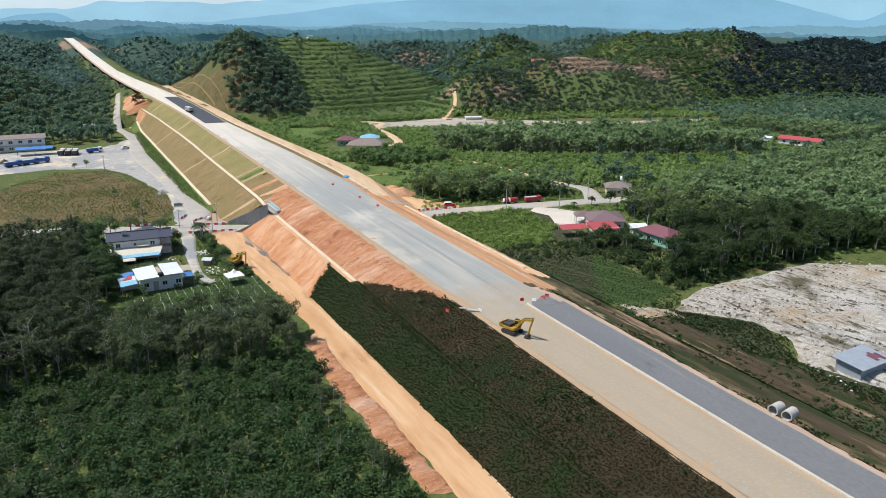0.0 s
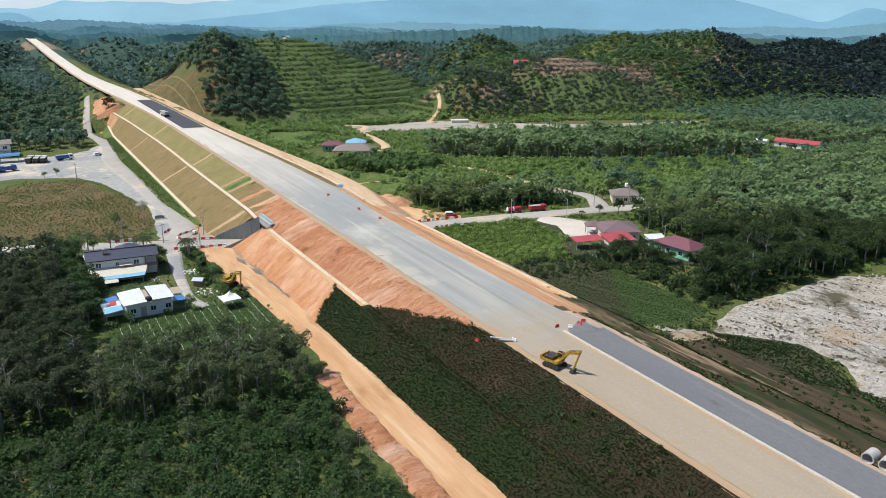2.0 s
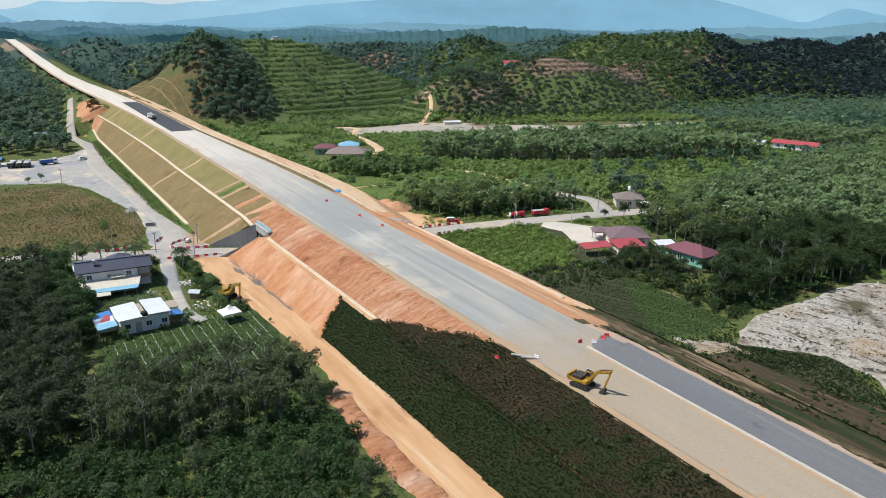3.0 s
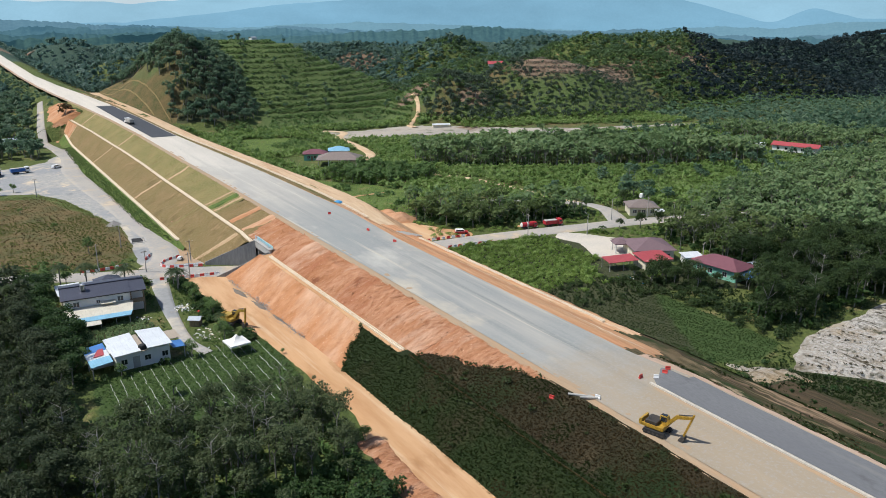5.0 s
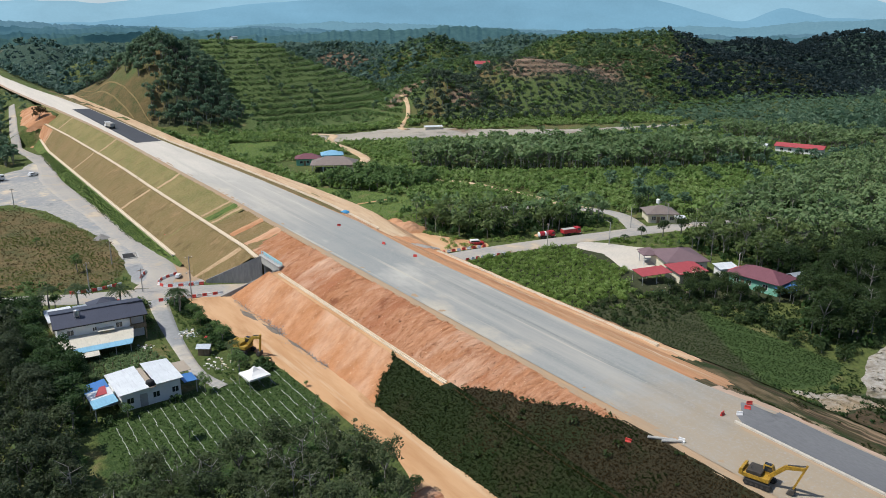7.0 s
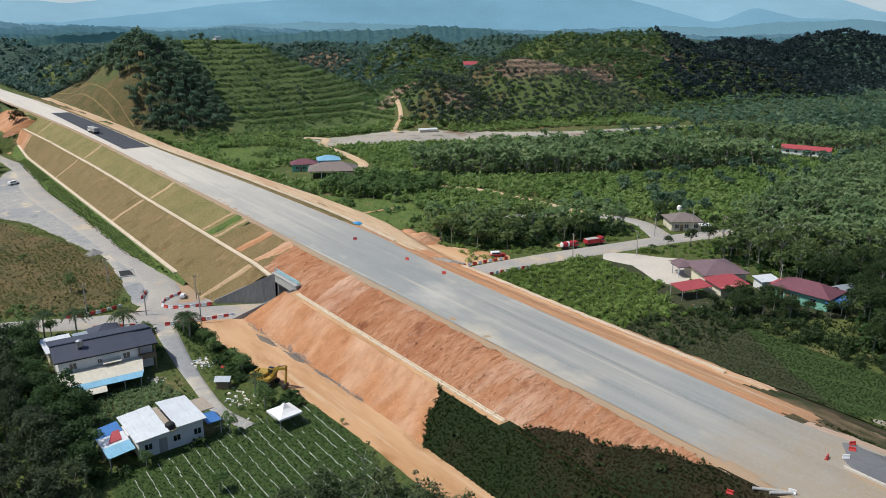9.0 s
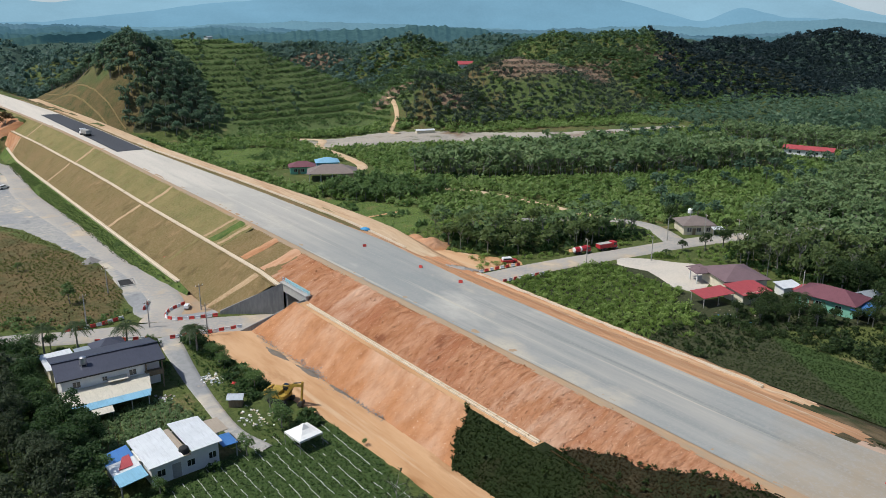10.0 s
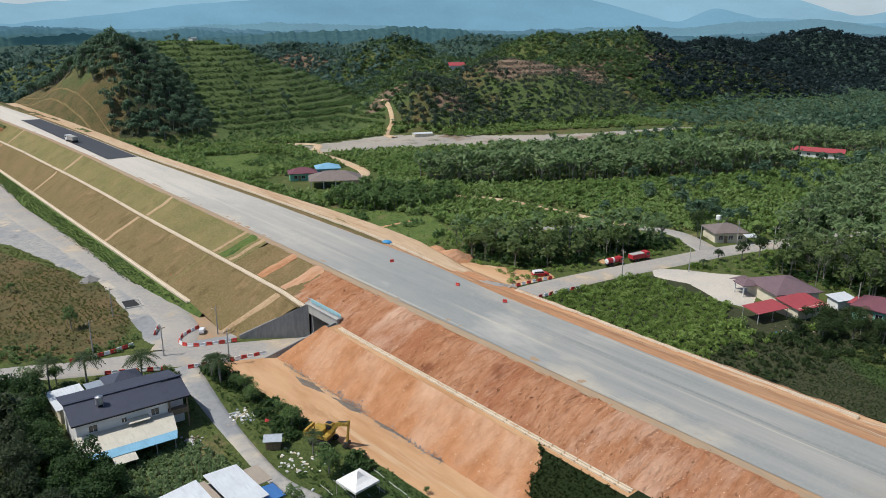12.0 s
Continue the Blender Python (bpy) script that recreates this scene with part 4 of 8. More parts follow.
lay("earth_strip", sheet([lambda y: (R2(y)[0] + 0.85 + 0.2 * fbm(y, 0 * y, 9, 49), (R2(y)[1] + bench_z(y)) / 2 + 0.16), lambda y: (R2(y)[0] + 1.25 + 0.2 * fbm(y, 0 * y, 9, 49), (R2(y)[1] + bench_z(y)) / 2 + 0.02)], np.arange(36, 128, 0.6), [2], 0.25, 1.2, 48), M["strip"], "thin pale trodden line in the weeds", "strip")
channel(np.arange(138, 212, 2.6), lambda y: 103.9, lambda y: bench_z(y) - 0.08, 0.7, M["concrete_pale"], "pale concrete drain on the berm", 0.05)
channel(np.arange(236, 420, 4.0), lambda y: R3(y)[0] + 0.3, lambda y: bench_z(y) + 0.1, 0.8, M["concrete_pale"], "pale concrete drain beside the sandy track", 0.1)
lay("grass_slope", sheet([R4, R5], YR, [7], 0.25, 3.5, 13), M["grass_dark"], "green grassy bank below the service track", "slope", lambda x, y: y < 206)
lay("earth_slope", turf(sheet([R4, R5], YR, [9], 0.25, 3.5, 13), lambda x, y: x - 109.3 + 2.2 * fbm(x, y, 6, 47)), M["bank_mix"], "sandy edge of the bank beside the rutted track", "slope", lambda x, y: (y < 150) & (x < 113))
lay("grass_slope", sheet([R4, R5], YR, [7], 0.25, 3.5, 13), M["grass_bright"], "green grassy bank below the sandy track", "slope", lambda x, y: y > 262)
lay("earth_slope", sheet([R4, R5], YR, [7], 0.25, 3.5, 13), M["soil_track"], "orange earth fill beside the side road", "slope", lambda x, y: (y >= 206) & (y <= 262))
lay("road_lane", sheet([lambda y: (86.1 + 0 * y, road_z(y) + 0.33), lambda y: (93.3 + 0.25 * fbm(y, 0 * y, 7, 57), road_z(y) + 0.24)], np.append(np.arange(-120, 104, 4.0), 107), [3]), M["asphalt"], "dark grey asphalt lane", "road lane")
lay("road_lane", sheet([lambda y: (np.interp(y, (395, 520), (74.2, 70.6)), road_z(y) + 0.36), lambda y: (road_right(y) - 0.5, road_z(y) + 0.3)], np.arange(395, 520, 5.0), [2]), M["asphalt_fresh"],
    "fresh black asphalt lane", "road lane")
kerb = thing("kerb", Matrix(), "pale concrete median kerb between the lanes", "kerb", kind="structure")
for y in np.arange(-110, 109, 3.0):
    za, zb = float(road_z(y)), float(road_z(y + 2.95))
    g = Geo()
    g.add([(85.25, y, za), (85.75, y, za), (85.75, y + 2.95, zb), (85.25, y + 2.95, zb), (85.31, y, za + 0.55), (85.69, y, za + 0.55), (85.69, y + 2.95, zb + 0.55), (85.31, y + 2.95, zb + 0.55)],
          [(3, 2, 1, 0), (4, 5, 6, 7), (0, 1, 5, 4), (1, 2, 6, 5), (2, 3, 7, 6), (3, 0, 4, 7)])
    part("kerb_stone", g, M["kerb"], kerb)
lay("road_shoulder", sheet([lambda y: (84.45 + 0 * y, road_z(y) + 0.3), lambda y: (85.15 + 0 * y, road_z(y) + 0.36)], np.arange(-120, 109, 2.5), [3], 0.1, 1.5, 15), M["verge"],
    "strip of loose earth along the kerb", "shoulder")

# ---- patches of worn ground ----


def patch(name, poly, mat, label, category, lift=0.1, step=1.0, ragged=0.9, lumps=0.0, slope=0.25, lump_size=4.0, seed=0, base=None):
    """A sheet that rises out of the ground inside the outline, with a ragged edge."""
    xs = [p[0] for p in poly]
    ys = [p[1] for p in poly]
    X, Y = np.meshgrid(np.arange(min(xs) - 3, max(xs) + 3, step), np.arange(min(ys) - 3, max(ys) + 3, step))
    d = inside(poly, X, Y) + ragged * fbm(X, Y, 5, 40 + seed)
    g = land(X, Y) if base is None else base + 0 * X
    Z = g + np.clip(d * slope, -0.6, lift) + lumps * smoothstep(0, 4, d) * (fbm(X, Y, lump_size, 50 + seed) + 0.4)
    n = X.shape[1]
    q = (np.arange(X.shape[0] - 1)[:, None] * n + np.arange(n - 1)[None, :]).ravel()
    fs = np.stack([q, q + 1, q + n + 1, q + n], -1)
    fs = fs[d.ravel()[fs].max(1) > -1.2]
    used, inv = np.unique(fs, return_inverse=True)
    me = big_mesh(name, np.stack([X, Y, Z], -1).reshape(-1, 3)[used], inv.reshape(fs.shape), [mat], smooth=True)
    return tagged(new(name, me), label, category, kind="structure")


def ribbon(name, line, width, mat, label, category, lift=0.16, z_of=None, n=6):
    """A road along a smooth line; width is a number or one number a point."""
    pts = smooth_line(line, n)
    ws = np.interp(np.linspace(0, 1, len(pts)), np.linspace(0, 1, len(line)), width if isinstance(width, (list, tuple)) else [width] * len(line))
    p = np.array(pts)
    d = np.gradient(p, axis=0)
    d /= np.linalg.norm(d, axis=1)[:, None]
    nrm = np.stack([d[:, 1], -d[:, 0]], -1)
    offs = np.array([-0.56, -0.5, -0.25, 0, 0.25, 0.5, 0.56])
    X = p[:, 0][None] + offs[:, None] * ws[None] * nrm[:, 0][None]
    Y = p[:, 1][None] + offs[:, None] * ws[None] * nrm[:, 1][None]
    Z = (land(X, Y) if z_of is None else z_of(X, Y)) + lift + np.array([-0.35, 0, 0.04, 0.06, 0.04, 0, -0.35])[:, None]
    return lay(name, (X, Y, Z), mat, label, category)


SIDE = [(-80, 268), (-40, 262), (-10, 256), (9, 251), (21, 244.8), (34, 239.5), (45, 234.5), (55, 229.8), (64, 225.6), (80, 222), (100, 220), (118, 220.3), (140, 217.8), (165, 213), (185, 209), (203, 203.5), (240, 190)]
patch("dirt_track", [(42.5, 230), (45, 200), (47, 178), (48.2, 150), (48.5, 141), (45.5, 130), (47.5, 112), (48.3, 96), (48, 30), (57, 30), (56.5, 100), (56, 165), (54.5, 200), (53.5, 226), (47, 229)],
      M["soil_track"], "wide orange clay haul track", "track", 0.12, 0.8, 0.5, 0.06)
patch("earth_bank", [(45.5, 132), (48, 132), (49, 100), (48.5, 70), (44.5, 72), (43.2, 110)], M["soil_orange"], "raw orange earth bank beside the track", "bank", 0.3, 0.4, 1.5, 0.4, 0.3, 1.0, 3)
patch("gravel_yard", [(-90, 425), (-90, 372), (-20, 367), (0, 371), (22, 361), (30, 345), (36, 312), (40, 292), (38, 268), (36, 250), (40, 240), (53, 240), (53, 262), (50, 284), (45, 305), (41, 345), (38.5, 385), (44, 420), (46, 440), (40, 452), (34, 436), (22, 424), (0, 428)],
      M["gravel_grey"], "grey gravel yard and junction", "yard", 0.1, 1.2, 0.9, 0.03)
ribbon("side_road", [(44, 470), (44.5, 440), (40.5, 405), (41, 370), (43.5, 335), (45, 300), (46, 275), (44, 252), (38, 242)], 7.5, M["side_road"], "dusty grey side road below the slope", "road", 0.2)
ribbon("side_road", [(43.5, 465), (40, 500), (44, 540), (48, 575)], [5, 4, 3.6, 3], M["side_road"], "pale gravel track climbing beside the highway", "track", 0.3)
ribbon("underpass_road", SIDE, [6, 6, 6, 6, 6.5, 7.5, 8.5, 8, 7.4, 7, 7, 7.4, 7, 7, 7, 7, 6], M["side_road"], "grey side road through the underpass", "road", 0.24)
ribbon("side_road", [(183, 211), (189, 221), (192, 229), (190, 238), (178, 250), (160, 262)], [7, 6, 5, 4, 3.5, 3], M["side_road"], "pale road branching past the bungalow", "road", 0.22)
ribbon("driveway", [(37.5, 233), (36.3, 225), (34.6, 212), (33.5, 200), (33, 188), (35, 180)], [4.2, 4, 3.2, 2.6, 2.4, 2], M["gravel_grey"], "grey gravel drive beside the houses", "drive", 0.12)
patch("gravel_pad", [(157, 213), (163, 206), (170, 194), (160, 184), (149.5, 180), (148.5, 188), (154, 199), (152, 208)], M["gravel"], "pale gravel forecourt of the bungalow", "forecourt", 0.12, 0.9, 0.5)
patch("cleared_plot", [(128, 111), (146, 119), (188, 121), (210, 108), (215, 40), (150, 38), (137, 55), (134, 66), (131, 78), (139, 87), (139, 97)], M["sand"],
      "cleared plot of pale sandy rubble", "cleared ground", 0.5, 0.9, 1.2, 0.5, 0.25, 3.0, 1)
patch("gravel_flat", [(165, 480), (184, 468), (205, 452), (246, 458), (262, 446), (296, 416), (330, 394), (400, 374), (470, 342), (465, 336), (396, 366), (301, 376), (274, 390), (241, 405), (196, 425), (184, 431), (188, 448), (176, 462)],
      M["valley_gravel"], "pale gravel flat in the valley", "flat", 0.12, 2.0, 2.5)
ribbon("valley_track", [(163, 362), (174, 374), (180, 400), (184, 431), (196, 452), (180, 466), (160, 470)], 4.5, M["soil_pale"], "pale earth track in the valley", "track", 0.2)
ribbon("valley_track", [(243, 446), (245, 456), (253, 466), (262, 474), (270, 488), (273, 500)], [4, 3.4, 3, 2.6, 2.2, 1.6], M["soil_pale"], "pale earth track up the hill", "track", 0.5)
ribbon("valley_track", [(112, 288), (124, 292.5), (138.5, 293)], 1.4, M["soil_track"], "narrow sandy path through the grass", "path", 0.15)
ribbon("valley_track", [(166, 322), (175.9, 310), (182.3, 296.6), (184.9, 279), (186.4, 264), (187, 252), (190.6, 239)], 3.0, M["soil_pale"], "narrow pale road behind the trees", "path", 0.15)
MEADOW = [(113, 338), (110, 305), (113, 280), (122, 270), (134, 270), (142, 279), (147, 294), (143, 304), (129, 322), (122, 336)]
FIELD = [(136, 455), (162, 447), (172, 408), (148, 400), (127, 399), (121, 425)]
patch("meadow", FIELD, M["grass_bright"], "flat green field below the wooded hill", "field", 0.12, 1.5, 1.6, 0.1, 0.15, 4, 18)
patch("meadow", MEADOW, M["grass_bright"], "bright green grass meadow below the highway", "grass", 0.12, 1.2, 1.6, 0.1, 0.15, 4, 14)
patch("bare_earth", [(112, 250), (111, 228), (118, 226), (131, 223.8), (133, 227), (127, 238), (122, 250)], M["soil_track"], "bare orange earth beside the side road", "earth", 0.14, 0.9, 0.9, 0.05, 0.2, 4, 15)
patch("dusty_ground", [(44.5, 262), (45.5, 250), (44, 243.5), (49.5, 241), (52.6, 243), (52.2, 262), (51.0, 285), (49.3, 290), (47.5, 275)], M["verge"], "dusty tan ground at the foot of the slope", "ground", 0.16, 0.7, 1.0, 0.05, 0.2, 3, 16)
patch("road_patch", [(85.4, 106.5), (93.2, 105), (92.9, 110.5), (92.0, 113), (90.4, 112.2), (88.6, 110.5), (87.2, 111), (85.7, 108.5)], M["asphalt"], "ragged end of the asphalt lane", "road lane", 0.32, 0.5, 0.7, 0.02, 0.5, 2, 11, 4.92)
patch("earth_heap", [(112, 268), (124, 262), (128, 252), (122, 246), (112, 252)], M["soil_tan"], "heap of sandy orange earth beside the highway", "heap", 2.2, 0.8, 1.2, 0.8, 0.5, 3.0, 4)
patch("stone_strip", [(51.6, 217), (52.5, 209), (53.5, 199), (54.3, 190), (54.9, 181), (54.9, 176), (54.4, 176), (53.9, 182), (53.2, 191), (52.4, 201), (51.3, 212)], M["stone_damp"], "strip of grey crushed stone at the foot of the earth slope", "stone strip", 0.3, 0.3, 1.1, 0.15, 0.5, 0.8, 19)
patch("rubble", [(120, 119), (129, 112), (127, 106), (118, 112)], M["sand"], "pale rubble at the field corner", "rubble", 0.4, 0.6, 1.5, 0.5, 0.3, 1.5, 6)
patch("earth_patch", [(108, 110), (124, 108), (128, 80), (130, 55), (126, 52), (112, 70)], M["soil_brown"], "patch of bare brown earth", "earth", 0.25, 0.9, 2.6, 0.2, 0.12, 3.0, 7)
patch("bare_earth", [(47, 468), (55, 462), (60, 500), (58, 545), (50, 550), (46, 520), (48, 495)], M["soil_tan"], "bare orange earth beside the climbing track", "earth", 0.5, 1.5, 2.5, 0.5, 0.2, 6, 9)

# benches on the cut slope beyond the wooded hill
for off, w in ((12.5, 0.9), (18.5, 0.8), (25, 0.8), (31, 0.7)):
    ribbon("bench", [(float(road_right(y)) + off, y) for y in (512, 535, 560, 585, 610, 640)], 0.7 * w, M["seeded"], "narrow pale bench along the cut slope", "bench", 0.35)

# ---- plants ----
rng = np.random.default_rng(7)


def leaves(centres, normals, size, r):
    """A pointed leaf spray at each centre, facing its normal. Returns vertices and faces."""
    n = len(centres)
    nn = normals / np.maximum(np.linalg.norm(normals, axis=1), 1e-6)[:, None]
    ref = r.normal(size=(n, 3))
    u = np.cross(nn, ref)
    u /= np.maximum(np.linalg.norm(u, axis=1), 1e-6)[:, None]
    w = np.cross(nn, u)
    s = (size * r.uniform(0.6, 1.35, n))[:, None]
    k = r.uniform(0.55, 1.0, n)[:, None]
    v = np.stack([centres - u * s * 0.62 - nn * s * 0.1, centres + w * s * k * 0.75, centres + u * s * 0.62 - w * s * k * 0.25 - nn * s * 0.15], 1)
    f = np.arange(3 * n).reshape(n, 3)
    return v.reshape(-1, 3), f


def crown(r, n, blobs, size, up=0.5, hollow=0.55):
    """Sprays spread over the shells of several blobs (x, y, z, rx, ry, rz)."""
    b = np.array(blobs, float)
    wgt = b[:, 3] * b[:, 4]
    pick = r.choice(len(b), n, p=wgt / wgt.sum())
    d = r.normal(size=(n, 3))
    d /= np.linalg.norm(d, axis=1)[:, None]
    d[:, 2] = np.where(d[:, 2] < -0.45, -d[:, 2], d[:, 2])
    rad = hollow + (1 - hollow) * r.uniform(0, 1, n) ** 0.6
    rad *= 1 + 0.18 * np.sin(3 * np.arctan2(d[:, 1], d[:, 0]) + pick)
    c = b[pick, :3] + d * b[pick, 3:] * rad[:, None]
    nrm = 0.7 * d + np.array([0, 0, up]) + 0.6 * r.normal(size=(n, 3))
    return leaves(c, nrm, size, r)


def limb(p, q, r0, r1, n=5):
    g = Geo().tube(p, q, r0, r1, n, False)
    q = np.array(g.f)
    return np.array([tuple(v) for v in g.v]), np.concatenate([q[:, :3], q[:, [0, 2, 3]]])


def merge(parts):
    vs, fs, k = [], [], 0
    for v, f in parts:
        vs.append(v)
        fs.append(f + k)
        k += len(v)
    return np.concatenate(vs), np.concatenate(fs)


def make_tree(kind, r, n, size):
    """A template tree: trunk (vertices, faces) and crown (vertices, faces)."""
    if kind == "rubber":
        h = 9.5 * r.uniform(0.9, 1.1)
        lean = r.normal(0, 0.5, 2)
        fork = np.array([lean[0] * 0.5, lean[1] * 0.5, h * 0.5])
        trunk = [limb((0, 0, -0.4), fork, 0.17, 0.13)]
        blobs = []
        for k in range(5):
            a = 2 * math.pi * (k + r.uniform(0, 0.6)) / 5
            e = fork + np.array([math.cos(a) * 1.7, math.sin(a) * 1.7, h * r.uniform(0.2, 0.42)])
            trunk.append(limb(fork, e, 0.09, 0.03, 4))
            blobs.append((e[0] * 1.15, e[1] * 1.15, e[2] + 0.3, r.uniform(1.1, 1.7), r.uniform(1.1, 1.7), r.uniform(1.0, 1.7)))
        for _ in range(2):
            a = r.uniform(0, 6.283)
            blobs.append((math.cos(a), math.sin(a), h * r.uniform(0.3, 0.5), 1.3, 1.3, 1.6))
        blobs.append((fork[0], fork[1], h * 0.93, 1.4, 1.4, 1.2))
        return merge(trunk), crown(r, n, blobs, size, 0.8, 0.3)
    if kind == "broad":
        h = 8.0 * r.uniform(0.85, 1.15)
        trunk = [limb((0, 0, -0.4), (0.2, 0.1, h * 0.5), 0.24, 0.16)]
        blobs = [(0, 0, h * 0.68, 2.3, 2.3, 2.0)]
        for k in range(6):
            a = 2 * math.pi * (k + r.uniform(0, 0.7)) / 6
            d = r.uniform(1.3, 2.2)
            e = np.array([math.cos(a) * d, math.sin(a) * d, h * r.uniform(0.45, 0.8)])
            trunk.append(limb((0.2, 0.1, h * 0.4), e, 0.1, 0.04, 4))
            blobs.append((e[0], e[1], e[2], r.uniform(1.1, 1.8), r.uniform(1.1, 1.8), r.uniform(1.0, 1.5)))
        return merge(trunk), crown(r, n, blobs, size, 0.75, 0.55)
    if kind == "shrub":
        trunk = [limb((0, 0, -0.2), (0.1, 0, 0.9), 0.07, 0.04, 4)]
        blobs = []
        for k in range(4):
            a = r.uniform(0, 6.3)
            blobs.append((math.cos(a) * 0.8, math.sin(a) * 0.8, r.uniform(0.6, 1.2), r.uniform(0.7, 1.2), r.uniform(0.7, 1.2), r.uniform(0.6, 1.1)))
        return merge(trunk), crown(r, n, blobs, size, 0.9, 0.5)
    # thin, half-bare tree
    h = 10.5
    trunk, blobs = [limb((0, 0, -0.3), (0.2, 0.2, h * 0.9), 0.14, 0.04)], []
    for k in range(9):
        a, z = r.uniform(0, 6.3), h * r.uniform(0.45, 0.9)
        e = np.array([math.cos(a) * 1.7, math.sin(a) * 1.7, z + 1.0])
        trunk.append(limb((0.1, 0.1, z), e, 0.05, 0.02, 4))
        blobs.append((e[0], e[1], e[2], 0.6, 0.6, 0.5))
    return merge(trunk), crown(r, n, blobs, size, 0.4, 0.2)


def scatter(x0, y0, x1, y1, gap, ok, r, jitter=0.7):
    """Points about gap apart in a box, where ok(x, y)."""
    X, Y = np.meshgrid(np.arange(x0, x1, gap), np.arange(y0, y1, gap))
    X = X + np.where((np.arange(X.shape[0]) % 2 == 1)[:, None], gap / 2, 0)
    X, Y = X.ravel() + r.uniform(-jitter, jitter, X.size) * gap, Y.ravel() + r.uniform(-jitter, jitter, Y.size) * gap
    k = ok(X, Y)
    return X[k], Y[k]


def wood(name, templates, x, y, scale, mats, label, category, r, z=None, sink=0.0):
    """Many plants in one mesh: templates are (trunk, crown) pairs."""
    if len(x) == 0:
        return None
    z = land(x, y) if z is None else z
    vs, fs, mi, tone, k = [], [], [], [], 0
    which = r.integers(0, len(templates), len(x))
    yaw = r.uniform(0, 6.283, len(x))
    for j, (trunk, top) in enumerate(templates):
        sel = np.flatnonzero(which == j)
        if len(sel) == 0:
            continue
        c, s, sc = np.cos(yaw[sel]), np.sin(yaw[sel]), scale[sel]
        sq = sc * r.uniform(0.85, 1.15, len(sel))
        tn = r.uniform(0, 0.98, len(sel))
        for m, (v, f) in enumerate((trunk, top)):
            if len(f) == 0:
                continue
            X = x[sel][:, None] + sc[:, None] * (c[:, None] * v[:, 0] - s[:, None] * v[:, 1])
            Y = y[sel][:, None] + sc[:, None] * (s[:, None] * v[:, 0] + c[:, None] * v[:, 1])
            Z = z[sel][:, None] - sink + sq[:, None] * v[:, 2]
            vs.append(np.stack([X, Y, Z], -1).reshape(-1, 3))
            fs.append((np.arange(len(sel))[:, None, None] * len(v) + f[None]).reshape(-1, 3) + k)
            mi.append(np.full(len(sel) * len(f), m))
            tone.append(np.repeat(tn, len(v)))
            k += len(sel) * len(v)
    me = big_mesh(name, np.concatenate(vs), np.concatenate(fs), mats, np.concatenate(mi), False, np.concatenate(tone))
    return tagged(new(name, me), label, category, kind="stuff")


NONE = (np.zeros((0, 3)), np.zeros((0, 3), int))
T_RUB_N = [make_tree("rubber", rng, 1300, 0.37) for _ in range(4)]
T_RUB_M = [make_tree("rubber", rng, 118, 0.94) for _ in range(5)]
T_BROAD_N = [make_tree("broad", rng, 1300, 0.4) for _ in range(3)]
T_BROAD_M = [make_tree("broad", rng, 145, 1.18) for _ in range(4)]
T_BROAD_H = [make_tree("broad", rng, 190, 0.95) for _ in range(4)]
T_YOUNG = [make_tree("rubber", rng, 520, 0.5) for _ in range(4)] + [make_tree("broad", rng, 520, 0.5) for _ in range(2)]
T_BARE = [make_tree("bare", rng, 170, 0.34) for _ in range(2)]
T_FERN = [make_tree("shrub", rng, 230, 0.32) for _ in range(5)]
T_SHRUB_D = [(NONE, make_tree("shrub", rng, 12, 1.2)[1]) for _ in range(4)]
T_SCRUB = [make_tree("shrub", rng, 150, 0.4) for _ in range(4)]
T_SHRUB = [make_tree("shrub", rng, 74, 0.6) for _ in range(4)]
T_SHRUB_F = [(NONE, make_tree("shrub", rng, 23, 0.86)[1]) for _ in range(4)]
T_FAR = [(NONE, make_tree("broad", rng, 32, 2.35)[1]) for _ in range(4)]
T_FARTHEST = [(NONE, make_tree("broad", rng, 14, 3.8)[1]) for _ in range(3)]


def tuft(r, n=5, h=0.7):
    """A tuft of broad grass blades."""
    a = r.uniform(0, 6.283, n)
    d = np.stack([np.cos(a), np.sin(a), 0 * a], -1)
    p = np.stack([-d[:, 1], d[:, 0], 0 * a], -1)
    ln = (h * r.uniform(0.7, 1.2, n))[:, None]
    root, tip = d * 0.08, d * ln * 0.75 + np.array([0, 0, 0.8]) * ln
    mid = d * ln * 0.2 + np.array([0, 0, 0.6]) * ln
    v = np.stack([root - p * 0.03, mid - p * 0.12 * h, tip, mid + p * 0.12 * h], 1)
    q = np.arange(4 * n).reshape(n, 4)
    return v.reshape(-1, 3), np.concatenate([q[:, :3], q[:, [0, 2, 3]]])


T_TUFT = [(NONE, tuft(rng, 6, 0.8)) for _ in range(4)]

# what must stay clear of plants
CLEAR = [[(42, 232), (45, 200), (47, 178), (48, 150), (47, 141), (42.8, 131), (42, 70), (44.5, 20), (60, 20), (60, 232)],
         [(-90, 428), (-90, 370), (-20, 366), (0, 370), (22, 360), (30, 344), (36, 310), (40, 292), (38, 268), (34, 248), (53, 236), (56, 262), (53, 300), (53, 470), (40, 456), (22, 426)],
         [(127, 112), (146, 120), (188, 122), (230, 110), (230, 20), (135, 20), (130, 78), (137, 87), (138, 97)],
         [(10, 240), (10, 203), (14, 190), (11, 178), (34, 178), (38, 190), (39, 212), (40, 232)],
         [(150, 210), (160, 213), (172, 194), (176, 170), (160, 164), (138, 170), (139, 180), (147, 184)],
         [(160, 166), (173, 166), (173, 144), (158, 144)], [(186, 230), (206, 226), (206, 206), (188, 206)],
